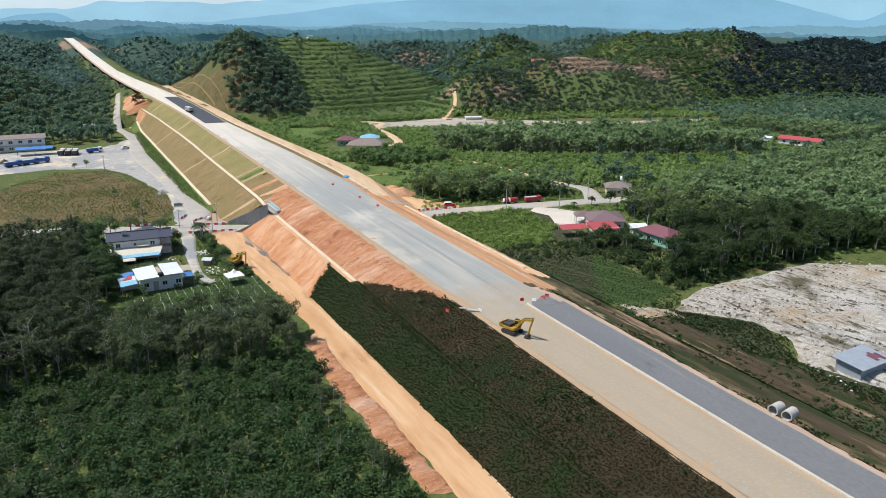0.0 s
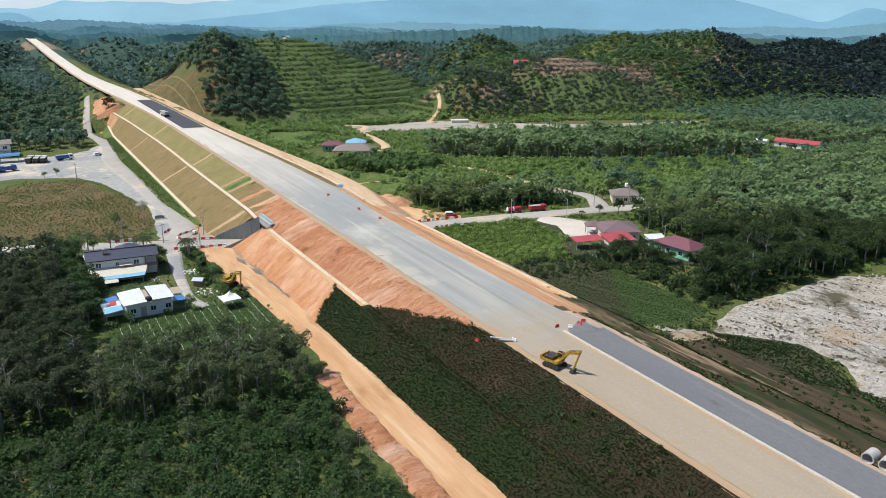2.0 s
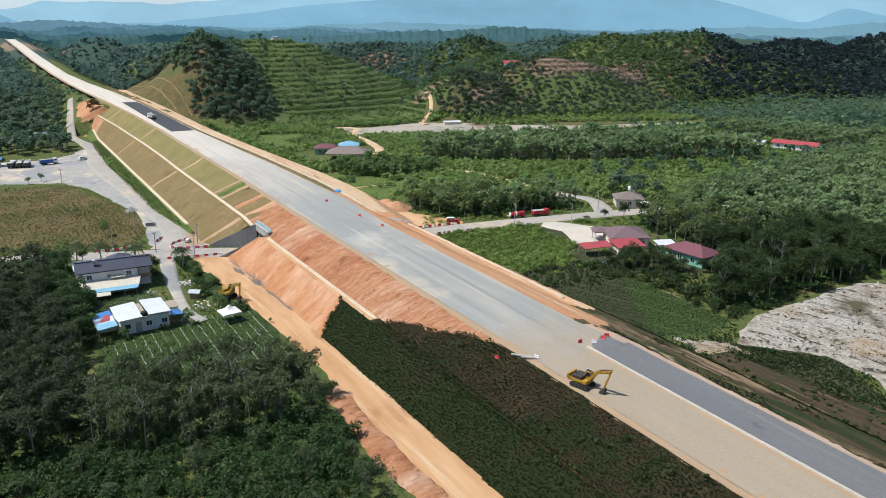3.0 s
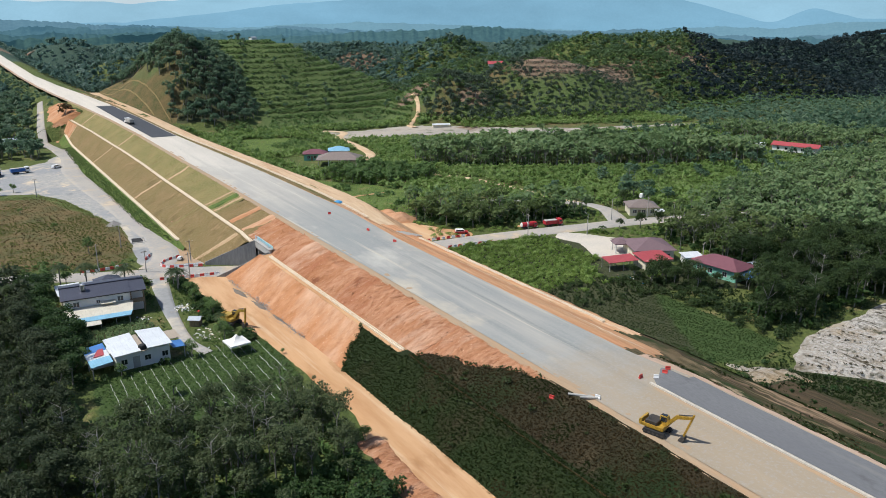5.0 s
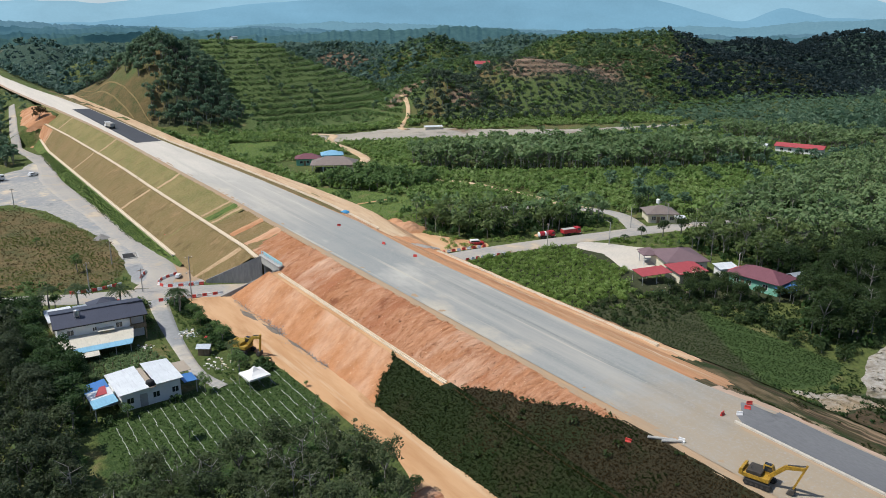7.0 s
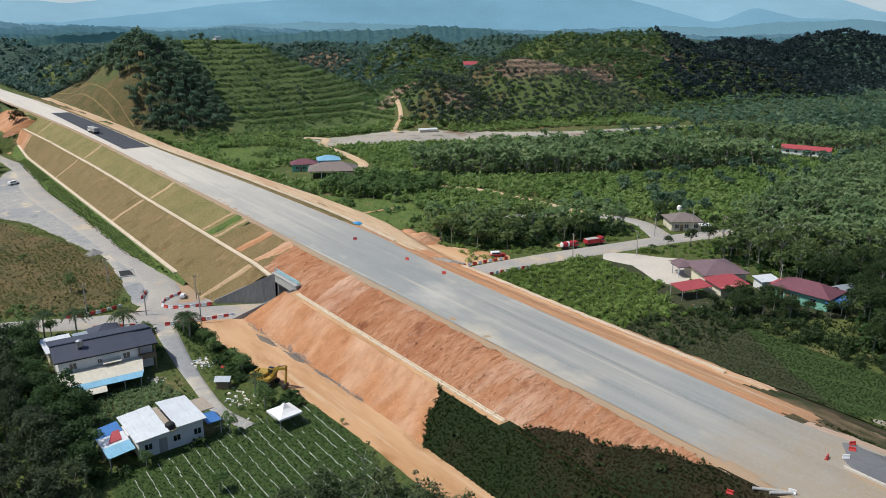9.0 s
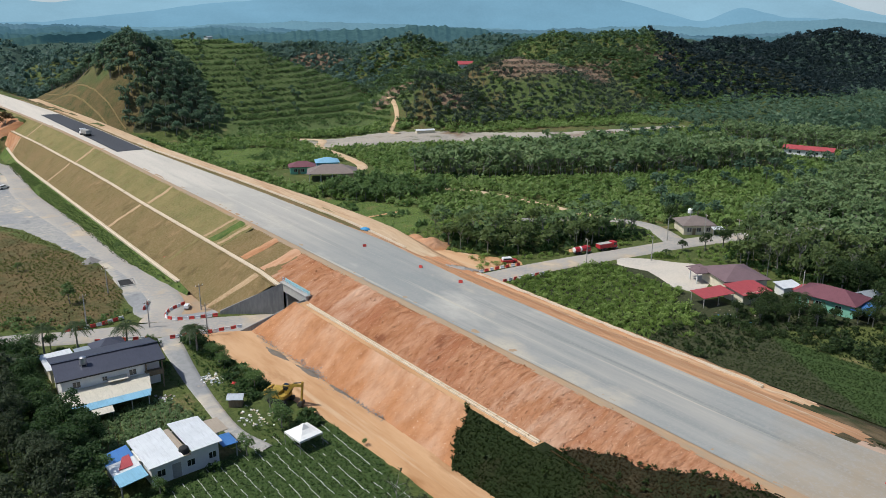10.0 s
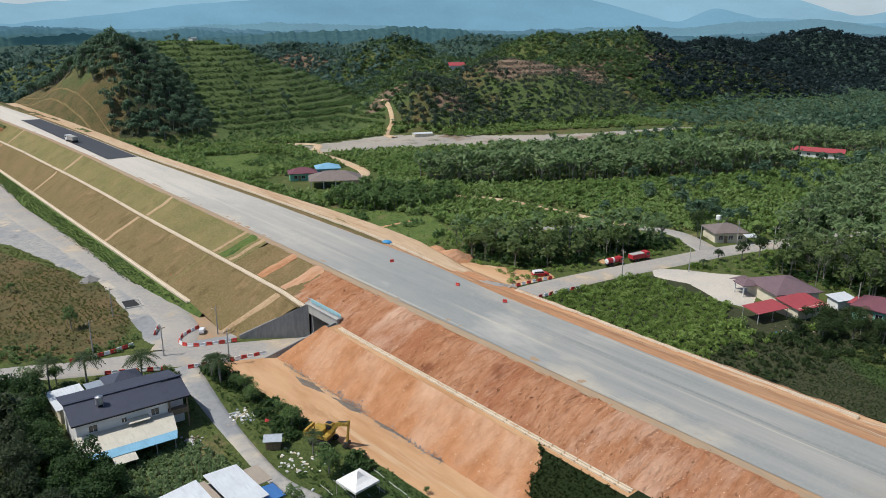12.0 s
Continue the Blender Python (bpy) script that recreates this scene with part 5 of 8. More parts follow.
         [(128, 388), (172, 390), (176, 360), (146, 338), (128, 352)], [(160, 484), (184, 470), (205, 456), (268, 458), (272, 425), (330, 414), (400, 384), (480, 346), (470, 330), (396, 360), (301, 370), (274, 386), (241, 402), (190, 422), (180, 431), (184, 448)],
         [(352, 285), (376, 285), (376, 250), (352, 250)], [(-90, 445), (2, 445), (2, 425), (-90, 425)], MEADOW, FIELD]
LINES = [(smooth_line(SIDE, 3), 5.5), ([(183, 211), (189, 221), (192, 229), (188, 240)], 5), ([(163, 362), (174, 374), (180, 400), (184, 431)], 4), ([(243, 446), (253, 466), (270, 488)], 3),
         ([(112, 288), (124, 292.5), (138.5, 293)], 1.8), ([(166, 322), (175.9, 310), (182.3, 296.6), (184.9, 279), (186.4, 264), (187, 252), (190.6, 239)], 3.6), ([(37.5, 233), (36.3, 225), (34.6, 212), (33.5, 200), (33, 188)], 2.6), ([(44, 470), (40, 500), (44, 540), (50, 600)], 6)]


def free(x, y, margin=0.0):
    ok = np.ones(np.shape(x), bool)
    for poly in CLEAR:
        ok &= inside(poly, x, y) < -margin
    for line, w in LINES:
        ok &= line_dist(line, x, y) > w + margin
    xl, xr = road_left(y), road_right(y)
    ok &= ~((x > np.where(y < 560, 46, xl - 10)) & (x < np.where(y < 420, np.interp(y, (0, 120, 150, 205, 240, 330, 420), (116, 114, 110, 112, 124, 111, 106)), xr + 10)))
    return ok


def in_rows(x, y):
    return inside(ROW_FIELD, x, y) > 0


# left plantation: near trees are things of their own, the rest one wood
PLANT = [(-80, 60), (-80, 250), (-14, 250), (7, 240), (7, 176), (8, 152), (24, 149), (40, 148), (42, 143), (42, 126), (14, 126), (4, 136), (-10, 132), (-24, 120), (-60, 60)]
px, py = scatter(-130, 60, 46, 252, 4.0, lambda x, y: (inside(PLANT, x, y) > 0) & free(x, y) & ~((y > 240) & (x > -20)), rng)
near_k = (py > 118) & (px > -34) & (px < 46) & (py < 215)
idx = np.flatnonzero(near_k)
idx = idx[rng.permutation(len(idx))[:260]]
chosen = np.zeros(len(px), bool)
chosen[idx] = True


def tree_object(template, name, leaf, label, category="tree"):
    root = new(name)
    tagged(root, label, category)
    for nm, (v, f), mt in (("trunk", template[0], M["bark"]), ("crown", template[1], leaf)):
        me = big_mesh(nm, v, f, [mt], None, nm == "trunk", np.zeros(len(v)))
        o = new(nm, me)
        o.parent = root
    return root


def plant_trees(templates, name, leaf, label, places, group=""):
    """A first tree of each template, then copies at (x, y, scale)."""
    first = []
    for k, (x, y, s) in enumerate(places):
        t = k % len(templates)
        z = float(land(np.array([x]), np.array([y]))[0]) - 0.05
        m = pose(x, y, z, 0, 0, float(rng.uniform(0, 360)))
        if k < len(templates):
            ob = tree_object(templates[t], name, leaf, label)
            ob.scale = (s, s, s)
            first.append(ob)
            ob.matrix_basis = m @ Matrix.Diagonal((s, s, s, 1))
            if group:
                tagged(ob, group=group)
        else:
            ob = copy_thing(first[t], m)
            ob.scale = (s, s, s)


# western trees wear the shade-darkened copy of the rubber leaves
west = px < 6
for pick, tone, words in ((~west, "leaf_rubber", "slender rubber tree with a thin grey trunk and open crown"), (west, "leaf_shade", "rubber tree with a thin grey trunk, leaves darkened for shade")):
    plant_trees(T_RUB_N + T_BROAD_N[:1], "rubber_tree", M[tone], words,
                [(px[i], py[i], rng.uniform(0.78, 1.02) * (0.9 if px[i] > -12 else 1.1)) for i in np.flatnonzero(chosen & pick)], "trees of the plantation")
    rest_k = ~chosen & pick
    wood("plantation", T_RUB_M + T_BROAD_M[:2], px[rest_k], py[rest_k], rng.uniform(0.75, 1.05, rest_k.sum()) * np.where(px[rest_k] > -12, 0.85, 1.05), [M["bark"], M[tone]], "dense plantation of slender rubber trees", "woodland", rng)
# young growth in front of it
px, py = scatter(-70, 55, 44, 152, 2.0, lambda x, y: (inside(PLANT, x, y) < 1) & free(x, y) & ~in_rows(x, y), rng)
few = rng.uniform(0, 1, len(px)) < 0.11
wood("thicket", T_FERN, px[~few], py[~few], rng.uniform(0.75, 1.5, (~few).sum()), [M["bark"], M["leaf_thicket"]], "dense thicket of shrubs and ferns", "thicket", rng)
wood("saplings", T_YOUNG[:3] + T_BARE + T_BARE, px[few], py[few], rng.uniform(0.25, 0.52, few.sum()), [M["bark"], M["leaf_rubber"]], "thin saplings standing in the thicket", "saplings", rng)
px, py = scatter(-70, 100, 46, 240, 2.2, lambda x, y: free(x, y) & ~in_rows(x, y) & (inside(PLANT, x, y) > -1), rng)
wood("undergrowth", T_SHRUB_F, px, py, rng.uniform(0.5, 1.1, len(px)), [M["bark"], M["leaf_bush"]], "low green undergrowth between the trees", "undergrowth", rng)

# right side: rubber wood, banana scrub and shrubs
BELT = [(182, 352), (240, 345), (292, 324), (338, 270), (318, 255), (252, 285), (196, 316), (184, 330)]
WOOD_R = [(126, 250), (128, 240), (133, 231), (150, 226), (176, 222), (184, 228), (178, 236), (160, 243), (140, 256), (130, 262)]
WOOD_R2 = [(207, 206), (240, 214), (300, 226), (420, 240), (470, 150), (420, 60), (240, 40), (218, 124), (180, 124), (150, 122), (142, 130), (160, 142), (178, 146), (178, 168), (176, 190), (206, 200)]
WOOD_FAR = [(380, 330), (500, 330), (620, 260), (620, 60), (480, 60), (470, 160), (425, 245), (380, 250)]


def woods_right(x, y):
    return ((inside(BELT, x, y) > 0) | (inside(WOOD_R, x, y) > 0) | (inside(WOOD_R2, x, y) > 0) | (inside(WOOD_FAR, x, y) > 0)) & free(x, y)


px, py = scatter(110, 60, 640, 420, 4.0, woods_right, rng)
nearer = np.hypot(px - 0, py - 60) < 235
# trees behind the plot get their shade from a darker leaf colour
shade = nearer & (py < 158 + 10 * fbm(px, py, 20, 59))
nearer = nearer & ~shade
wood("dark_wood", T_RUB_N[:2] + T_BROAD_N, px[shade], py[shade], rng.uniform(0.7, 1.15, shade.sum()), [M["bark"], M["leaf_deep_shade"]], "tall trees behind the cleared plot, darkened for shade", "woodland", rng)
wood("rubber_wood", T_RUB_M[:3] + T_BROAD_M, px[nearer], py[nearer], rng.uniform(0.6, 1.0, nearer.sum()), [M["bark"], M["leaf_near"]], "grey-green rubber wood beyond the houses", "woodland", rng)
ux, uy = scatter(110, 60, 420, 360, 2.7, lambda x, y: woods_right(x, y) & (np.hypot(x, y - 60) < 330), rng)
wood("undergrowth", T_SHRUB_F, ux, uy, rng.uniform(0.8, 1.7, len(ux)), [M["bark"], M["leaf_thicket"]], "dark undergrowth filling the rubber wood", "undergrowth", rng)
GROVE = [(122, 325), (131, 322), (144, 305), (156, 302), (172, 307), (176, 320), (162, 332), (150, 348), (138, 338)]
ux, uy = scatter(118, 296, 182, 352, 3.3, lambda x, y: (inside(GROVE, x, y) > 0) & free(x, y), rng)
wood("orchard", T_BROAD_M, ux, uy, rng.uniform(0.5, 0.75, len(ux)), [M["bark"], M["leaf_bush"]], "green fruit orchard beside the meadow", "orchard", rng)
ux, uy = scatter(136, 396, 178, 458, 1.5, lambda x, y: (inside([(168, 456), (173, 409), (160, 406), (142, 419)], x, y) > 0) & ((x + 0.3 * y) % 3.2 < 1.9), rng)
wood("crops", T_SHRUB_F, ux, uy, rng.uniform(0.3, 0.6, len(ux)), [M["bark"], M["leaf_bush"]], "rows of young palms in the flat field", "crops", rng)
ux, uy = scatter(108, 268, 176, 460, 1.7, lambda x, y: ((inside(MEADOW, x, y) > 0.5) & (line_dist([(112, 288), (124, 292.5), (138.5, 293)], x, y) > 1.4)) | (inside(FIELD, x, y) > 0.5), rng)
big = fbm(ux, uy, 9, 87) + 0.4 * fbm(ux, uy, 3, 88) > 0.28
wood("grass", T_SHRUB_F, ux[~big], uy[~big], rng.uniform(0.12, 0.3, (~big).sum()), [M["bark"], M["leaf_lush"]], "uneven grass of the meadow", "grass", rng)
wood("scrub", T_SHRUB_F, ux[big], uy[big], rng.uniform(0.4, 1.1, big.sum()), [M["bark"], M["leaf_bush"]], "shrubs spread over the meadow", "scrub", rng)
farther = ~nearer & ~shade & (np.hypot(px, py - 60) < 480)
T_RUB_F = [(make_tree("rubber", rng, 4, 1)[0], make_tree("rubber", rng, 62, 1.35)[1]) for _ in range(4)]
wood("rubber_wood", T_RUB_F + T_BROAD_M[:1], px[farther], py[farther], rng.uniform(0.65, 0.95, farther.sum()) * np.where(inside(BELT, px[farther], py[farther]) > 0, 1.3, 1.0), [M["bark"], M["leaf_pale"]], "grey-green rubber wood in the valley", "woodland", rng)
rest = ~nearer & ~farther & ~shade
wood("rubber_wood", T_FAR, px[rest], py[rest], rng.uniform(0.8, 1.1, rest.sum()), [M["bark"], M["leaf_wood"]], "dark valley wood", "woodland", rng)
px, py = scatter(105, 60, 420, 480, 2.5, lambda x, y: free(x, y) & ~woods_right(x, y) & (inside(VEG_FIELD, x, y) < 0) & (fbm(x, y, 16, 61) > -0.75) & (y > 120) & (land(x, y) < 0), rng)
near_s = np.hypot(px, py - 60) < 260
# shaded and sunlit scrub differ by leaf colour, split along this line
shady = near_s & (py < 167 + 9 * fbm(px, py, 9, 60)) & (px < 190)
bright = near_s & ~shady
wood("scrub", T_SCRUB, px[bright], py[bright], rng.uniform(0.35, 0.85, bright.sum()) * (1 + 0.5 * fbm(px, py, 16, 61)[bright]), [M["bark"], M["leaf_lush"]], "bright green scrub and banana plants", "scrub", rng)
wood("scrub", T_SCRUB, px[shady], py[shady], rng.uniform(0.4, 1.2, shady.sum()) * (1 + 0.6 * fbm(px, py, 12, 61)[shady]), [M["bark"], M["leaf_deep_shade"]], "rank scrub round the bungalows, darkened for shade", "scrub", rng)
wood("scrub", T_SHRUB_F, px[~near_s], py[~near_s], rng.uniform(0.9, 1.7, (~near_s).sum()), [M["bark"], M["leaf_banana"]], "banana plants and scrub in the valley", "scrub", rng)
PLOT = [(128, 111), (146, 119), (188, 121), (210, 108), (215, 40), (150, 38), (137, 55), (134, 66), (131, 78), (139, 87), (139, 97)]
px, py = scatter(124, 40, 142, 114, 0.6, lambda x, y: (inside(PLOT, x, y) < -0.3) & (inside(VEG_FIELD, x, y) < 0) & (np.hypot(x - 138, y - 69.6) > 7), rng)
wood("scrub", T_TUFT, px, py, rng.uniform(0.35, 0.65, len(px)), [M["bark"], M["leaf_deep_shade"]], "dark weeds at the edge of the cleared plot", "scrub", rng)
px, py = scatter(107, 40, 137, 125, 0.75, lambda x, y: free(x, y) & (inside(VEG_FIELD, x, y) < 0) & (fbm(x, y, 12, 63) > -0.6), rng)
low_w = rng.uniform(0, 1, len(px)) < 0.93
wood("scrub", T_TUFT, px[low_w], py[low_w], rng.uniform(0.3, 0.65, low_w.sum()), [M["bark"], M["leaf_deep_shade"]], "rank grass between track and cleared plot", "scrub", rng)
px, py = px[~low_w], py[~low_w]
wood("scrub", T_SHRUB_F, px, py, rng.uniform(0.3, 0.6, len(px)), [M["bark"], M["leaf_thicket"]], "dark weeds between track and cleared plot", "scrub", rng)

px, py = scatter(110, 132, 168, 216, 0.95, lambda x, y: free(x, y) & (inside(VEG_FIELD, x, y) < 0) & ~woods_right(x, y), rng)
# the grass takes the same sunlit and shaded colours
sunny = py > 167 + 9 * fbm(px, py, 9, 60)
wood("grass", T_TUFT, px[~sunny], py[~sunny], rng.uniform(0.4, 0.8, (~sunny).sum()), [M["bark"], M["leaf_deep_shade"]], "deep grass between the bushes, darkened for shade", "grass", rng)
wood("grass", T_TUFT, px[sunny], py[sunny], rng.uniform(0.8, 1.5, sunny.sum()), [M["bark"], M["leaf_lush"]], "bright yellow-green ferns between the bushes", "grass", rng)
px, py = scatter(190, 205, 420, 360, 11, lambda x, y: free(x, y) & ~woods_right(x, y) & (fbm(x, y, 30, 67) > -0.1), rng)
wood("valley_trees", T_BROAD_M, px, py, rng.uniform(0.5, 1.0, len(px)), [M["bark"], M["leaf_wood"]], "scattered dark trees in the banana scrub", "trees", rng)
# hills: rows of young palms on the terraces, dark wood, orchards, far woods


def hill(x, y):
    return land(x, y) > -1.5


def terraced(x, y):
    return (((x > 165) & (x < np.clip(243 + (y - 448) * 0.62, 240, 298)) & (y < 660))) & ((x > 175) | (y > 640))


def terrace_phase(x, y):
    return (land(x, y) / 3.2 + 0.1 * fbm(x, y, 30, 72)) % 1


px, py = scatter(150, 440, 320, 720, 1.3, lambda x, y: hill(x, y) & terraced(x, y) & free(x, y) & (terrace_phase(x, y) > 0.3) & (terrace_phase(x, y) < 0.84), rng, 0.5)
wood("terrace_rows", T_SHRUB_F, px, py, rng.uniform(0.55, 0.95, len(px)), [M["bark"], M["leaf_bush"]], "rows of young crops on hillside terraces", "crops", rng)
px, py = scatter(80, 400, 560, 760, 4.5, lambda x, y: hill(x, y) & free(x, y) & (x < 172) & (y < 700) & (x > road_right(y) + 36 + 12 * fbm(x, y, 20, 3)), rng)
wood("hill_wood", T_BROAD_H, px, py, rng.uniform(0.6, 1.05, len(px)), [M["bark"], M["leaf_wood"]], "dark dense wood on the hillside", "woodland", rng)
ORCHARD = [(262, 470), (275, 428), (330, 402), (400, 392), (450, 410), (470, 470), (440, 520), (360, 515), (300, 505)]


def brush(x, y):
    """The cleared crown of the orchard hill, strewn with cut brush."""
    return 1 - np.hypot((x - 415) / 66, (y - 488) / 25) + 0.3 * fbm(x, y, 14, 70)


px, py = scatter(255, 385, 480, 525, 6.0, lambda x, y: (inside(ORCHARD, x, y) > 0) & (land(x, y) > -3.5) & free(x, y) & (brush(x, y) < 0.1) & (fbm(x, y, 25, 71) > -0.7), rng, 0.3)
wood("orchard", T_BROAD_M, px, py, rng.uniform(0.55, 0.85, len(px)) * np.where(px < 330, 1.1, 0.85), [M["bark"], M["leaf_orchard"]], "orchard of round dark trees on the hill", "orchard", rng)
px, py = scatter(330, 450, 490, 530, 1.35, lambda x, y: (brush(x, y) > 0.0) & (terrace_phase(x, y) < 0.62), rng)
grey = rng.uniform(0, 1, len(px)) < 0.6
wood("cut_brush", T_SHRUB_D, px[grey], py[grey], rng.uniform(0.3, 0.7, grey.sum()), [M["bark"], M["leaf_brush"]], "grey-brown cut brush lying on the terraces", "brush", rng)
wood("hill_scrub", T_SHRUB_D, px[~grey], py[~grey], rng.uniform(0.3, 0.7, (~grey).sum()), [M["bark"], M["leaf_orchard"]], "young shrubs among the cut brush", "scrub", rng)
px, py = scatter(255, 405, 560, 720, 5.0, lambda x, y: hill(x, y) & free(x, y) & ~terraced(x, y) & (inside(ORCHARD, x, y) < 0) & (x > 255) & (fbm(x, y, 40, 71) > -0.85) & (x < 520), rng)
wood("hill_wood", T_FAR, px, py, rng.uniform(0.4, 0.7, len(px)), [M["bark"], M["leaf_hill"]], "green mixed wood on the hill", "woodland", rng)
px, py = scatter(470, 240, 1250, 800, 7.4, lambda x, y: hill(x, y) & (np.hypot(x, y) > 560) & ~terraced(x, y) & free(x, y), rng)
# trees past this line carry the cloud's shade in their leaf colour
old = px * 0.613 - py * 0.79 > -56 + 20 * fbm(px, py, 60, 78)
wood("far_wood", T_FAR, px[old], py[old], rng.uniform(0.6, 1.0, old.sum()), [M["bark"], M["leaf_cloud_shade"]], "forest on the far hills, darkened for cloud shade", "woodland", rng)
wood("far_wood", T_FAR, px[~old], py[~old], rng.uniform(0.5, 0.9, (~old).sum()), [M["bark"], M["leaf_hill"]], "green wood on the far hill", "woodland", rng)
px, py = scatter(200, 395, 640, 800, 4.4, lambda x, y: (land(x, y) > -4.3) & free(x, y) & ~terraced(x, y) & (brush(x, y) < 0) & (fbm(x, y, 12, 73) > np.where(inside(ORCHARD, x, y) > 0, 0.15, -0.9)), rng)
wood("hill_scrub", T_SHRUB_D, px, py, rng.uniform(0.9, 2.0, len(px)), [M["bark"], M["leaf_bush"]], "mixed green scrub on the hillsides", "scrub", rng)
px, py = scatter(-160, 446, 60, 1000, 6.0, lambda x, y: ((land(x, y) > -3.5) | (x < 34)) & free(x, y) & (x > -20 - 0.14 * y) & (x < road_left(y) - 16) & (np.hypot((x - 24) / 11, (y - 494) / 7) > 1), rng)
close = py < 640
wood("far_wood", T_BROAD_M, px[close], py[close], rng.uniform(0.75, 1.2, close.sum()), [M["bark"], M["leaf_wood"]], "dark wood beyond the gravel yard", "woodland", rng)
wood("far_wood", T_FAR, px[~close], py[~close], rng.uniform(0.75, 1.25, (~close).sum()), [M["bark"], M["leaf_far_haze"]], "dark wood along the far highway", "woodland", rng)
px, py = scatter(0, 545, 62, 900, 4.6, lambda x, y: (x < road_left(y) - 6) & (x > road_left(y) - 34) & (line_dist([(44, 540), (48, 575)], x, y) > 5), rng)
wood("far_wood", T_FAR, px, py, rng.uniform(0.3, 0.6, len(px)), [M["bark"], M["leaf_wood"]], "young wood on the bank below the highway", "woodland", rng)
px, py = scatter(66, 660, 420, 1000, 6.5, lambda x, y: (land(x, y) > -4) & (x > road_right(y) + 12) & (np.hypot(x, y) > 640), rng)
wood("far_wood", T_FAR, px, py, rng.uniform(0.55, 1.0, len(px)), [M["bark"], M["leaf_far_haze"]], "wood on the hills behind, tinted blue for haze", "woodland", rng)
px, py = scatter(-420, 700, 1150, 1300, 11, lambda x, y: (np.hypot(x, y) > 700) & (np.hypot(x, y) < 1360) & (x > -120 - 0.2 * y) & (np.abs(x - 48) > 22) & (land(x, y) > -3) & free(x, y) & (fbm(x, y, 120, 77) > -0.62), rng)
wood("far_wood", T_FARTHEST, px, py, rng.uniform(0.7, 1.15, len(px)), [M["bark"], M["leaf_far_haze"]], "hazy wood on distant hills", "woodland", rng)
px, py = scatter(420, 60, 760, 480, 4.6, lambda x, y: (land(x, y) <= -1.5) & free(x, y) & ~woods_right(x, y), rng)
wood("scrub", T_SHRUB_D, px, py, rng.uniform(1.0, 2.2, len(px)), [M["bark"], M["leaf_wood"]], "green scrub on the far valley floor", "scrub", rng)
# the wood, scrub and ridge trees below share that shade-darkened leaf colour
px, py = scatter(740, 180, 1080, 540, 7.5, lambda x, y: land(x, y) <= -1.0, rng)
wood("far_wood", T_FAR, px, py, rng.uniform(0.4, 0.8, len(px)), [M["bark"], M["leaf_cloud_shade"]], "wood on the far valley floor, darkened for cloud shade", "woodland", rng)
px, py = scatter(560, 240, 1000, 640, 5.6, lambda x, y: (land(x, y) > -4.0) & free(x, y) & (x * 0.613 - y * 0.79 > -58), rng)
wood("hill_scrub", T_SHRUB_D, px, py, rng.uniform(1.3, 2.6, len(px)), [M["bark"], M["leaf_cloud_shade"]], "scrub under the far forest, darkened for cloud shade", "scrub", rng)
px, py = scatter(600, 380, 1100, 720, 17, lambda x, y: (land(x, y) > 26) & (x * 0.613 - y * 0.79 > 75) & (x * 0.613 - y * 0.79 < 190), rng)
keep = rng.uniform(0, 1, len(px)) < 0.22
wood("tall_trees", T_BROAD_M, px[keep], py[keep], rng.uniform(1.0, 1.7, keep.sum()), [M["bark"], M["leaf_cloud_shade"]], "tall single trees left standing on the ridge", "trees", rng)
px, py = scatter(108, 548, 160, 612, 6.5, lambda x, y: (np.hypot((x - 134) / 24, (y - 580) / 30) < 1), rng)
wood("tall_trees", T_BROAD_H, px, py, rng.uniform(0.7, 1.4, len(px)), [M["bark"], M["leaf_wood"]], "tall old trees on top of the wooded hill", "trees", rng)
px, py = scatter(285, 560, 760, 1010, 7.4, lambda x, y: (land(x, y) > -4) & free(x, y) & ~terraced(x, y) & (fbm(x, y, 50, 79) > -0.35), rng)
wood("far_wood", T_FAR, px, py, rng.uniform(0.4, 0.8, len(px)), [M["bark"], M["leaf_wood"]], "green wood behind the terraces", "woodland", rng)
px, py = scatter(175, 480, 320, 690, 14, lambda x, y: hill(x, y) & free(x, y) & (fbm(x, y, 30, 75) > -0.1), rng)
wood("terrace_trees", T_BROAD_M, px, py, rng.uniform(0.3, 0.75, len(px)), [M["bark"], M["leaf_wood"]], "scattered dark trees on the terraces", "trees", rng)
px, py = scatter(80, 400, 260, 520, 3.2, lambda x, y: (land(x, y) <= -1.0) & free(x, y) & (fbm(x, y, 18, 62) > -0.1), rng)
wood("scrub", T_SHRUB_F, px, py, rng.uniform(0.6, 1.4, len(px)), [M["bark"], M["leaf_bush"]], "green scrub below the hill", "scrub", rng)

# grass on the near slopes
px, py = scatter(52, 35, 73, 165, 0.38, lambda x, y: x > 0, rng)
sl_x = px
tx = toe_x(py)
top = sl_x > 63.2
(xt, zt), (xk, zk), (xb, zb), (xo, zo) = L_top(py), L_ledge(py), L_bi(py), L_bo(py)
z_up = np.where(sl_x > xk, zk + (zt - zk) * (sl_x - xk) / (xt - xk), zb + (zk - zb) * (sl_x - xb) / (xk - xb))
z_up = z_up + 0.42 * (fbm(sl_x, py, 3.0, 1) + 0.7 * fbm(sl_x * 0.25, py, 2.1, 3))
tz = toe_z(py) - 0.25
z_low = tz + (zo - tz) * np.minimum(1, (sl_x - tx) / (xo - tx)) + np.where(sl_x < xo, 0.26 * (fbm(sl_x, py, 4.5, 2) + 0.7 * fbm(sl_x * 0.25, py, 3.15, 4)), 0)
zz = np.where(top, z_up, z_low)
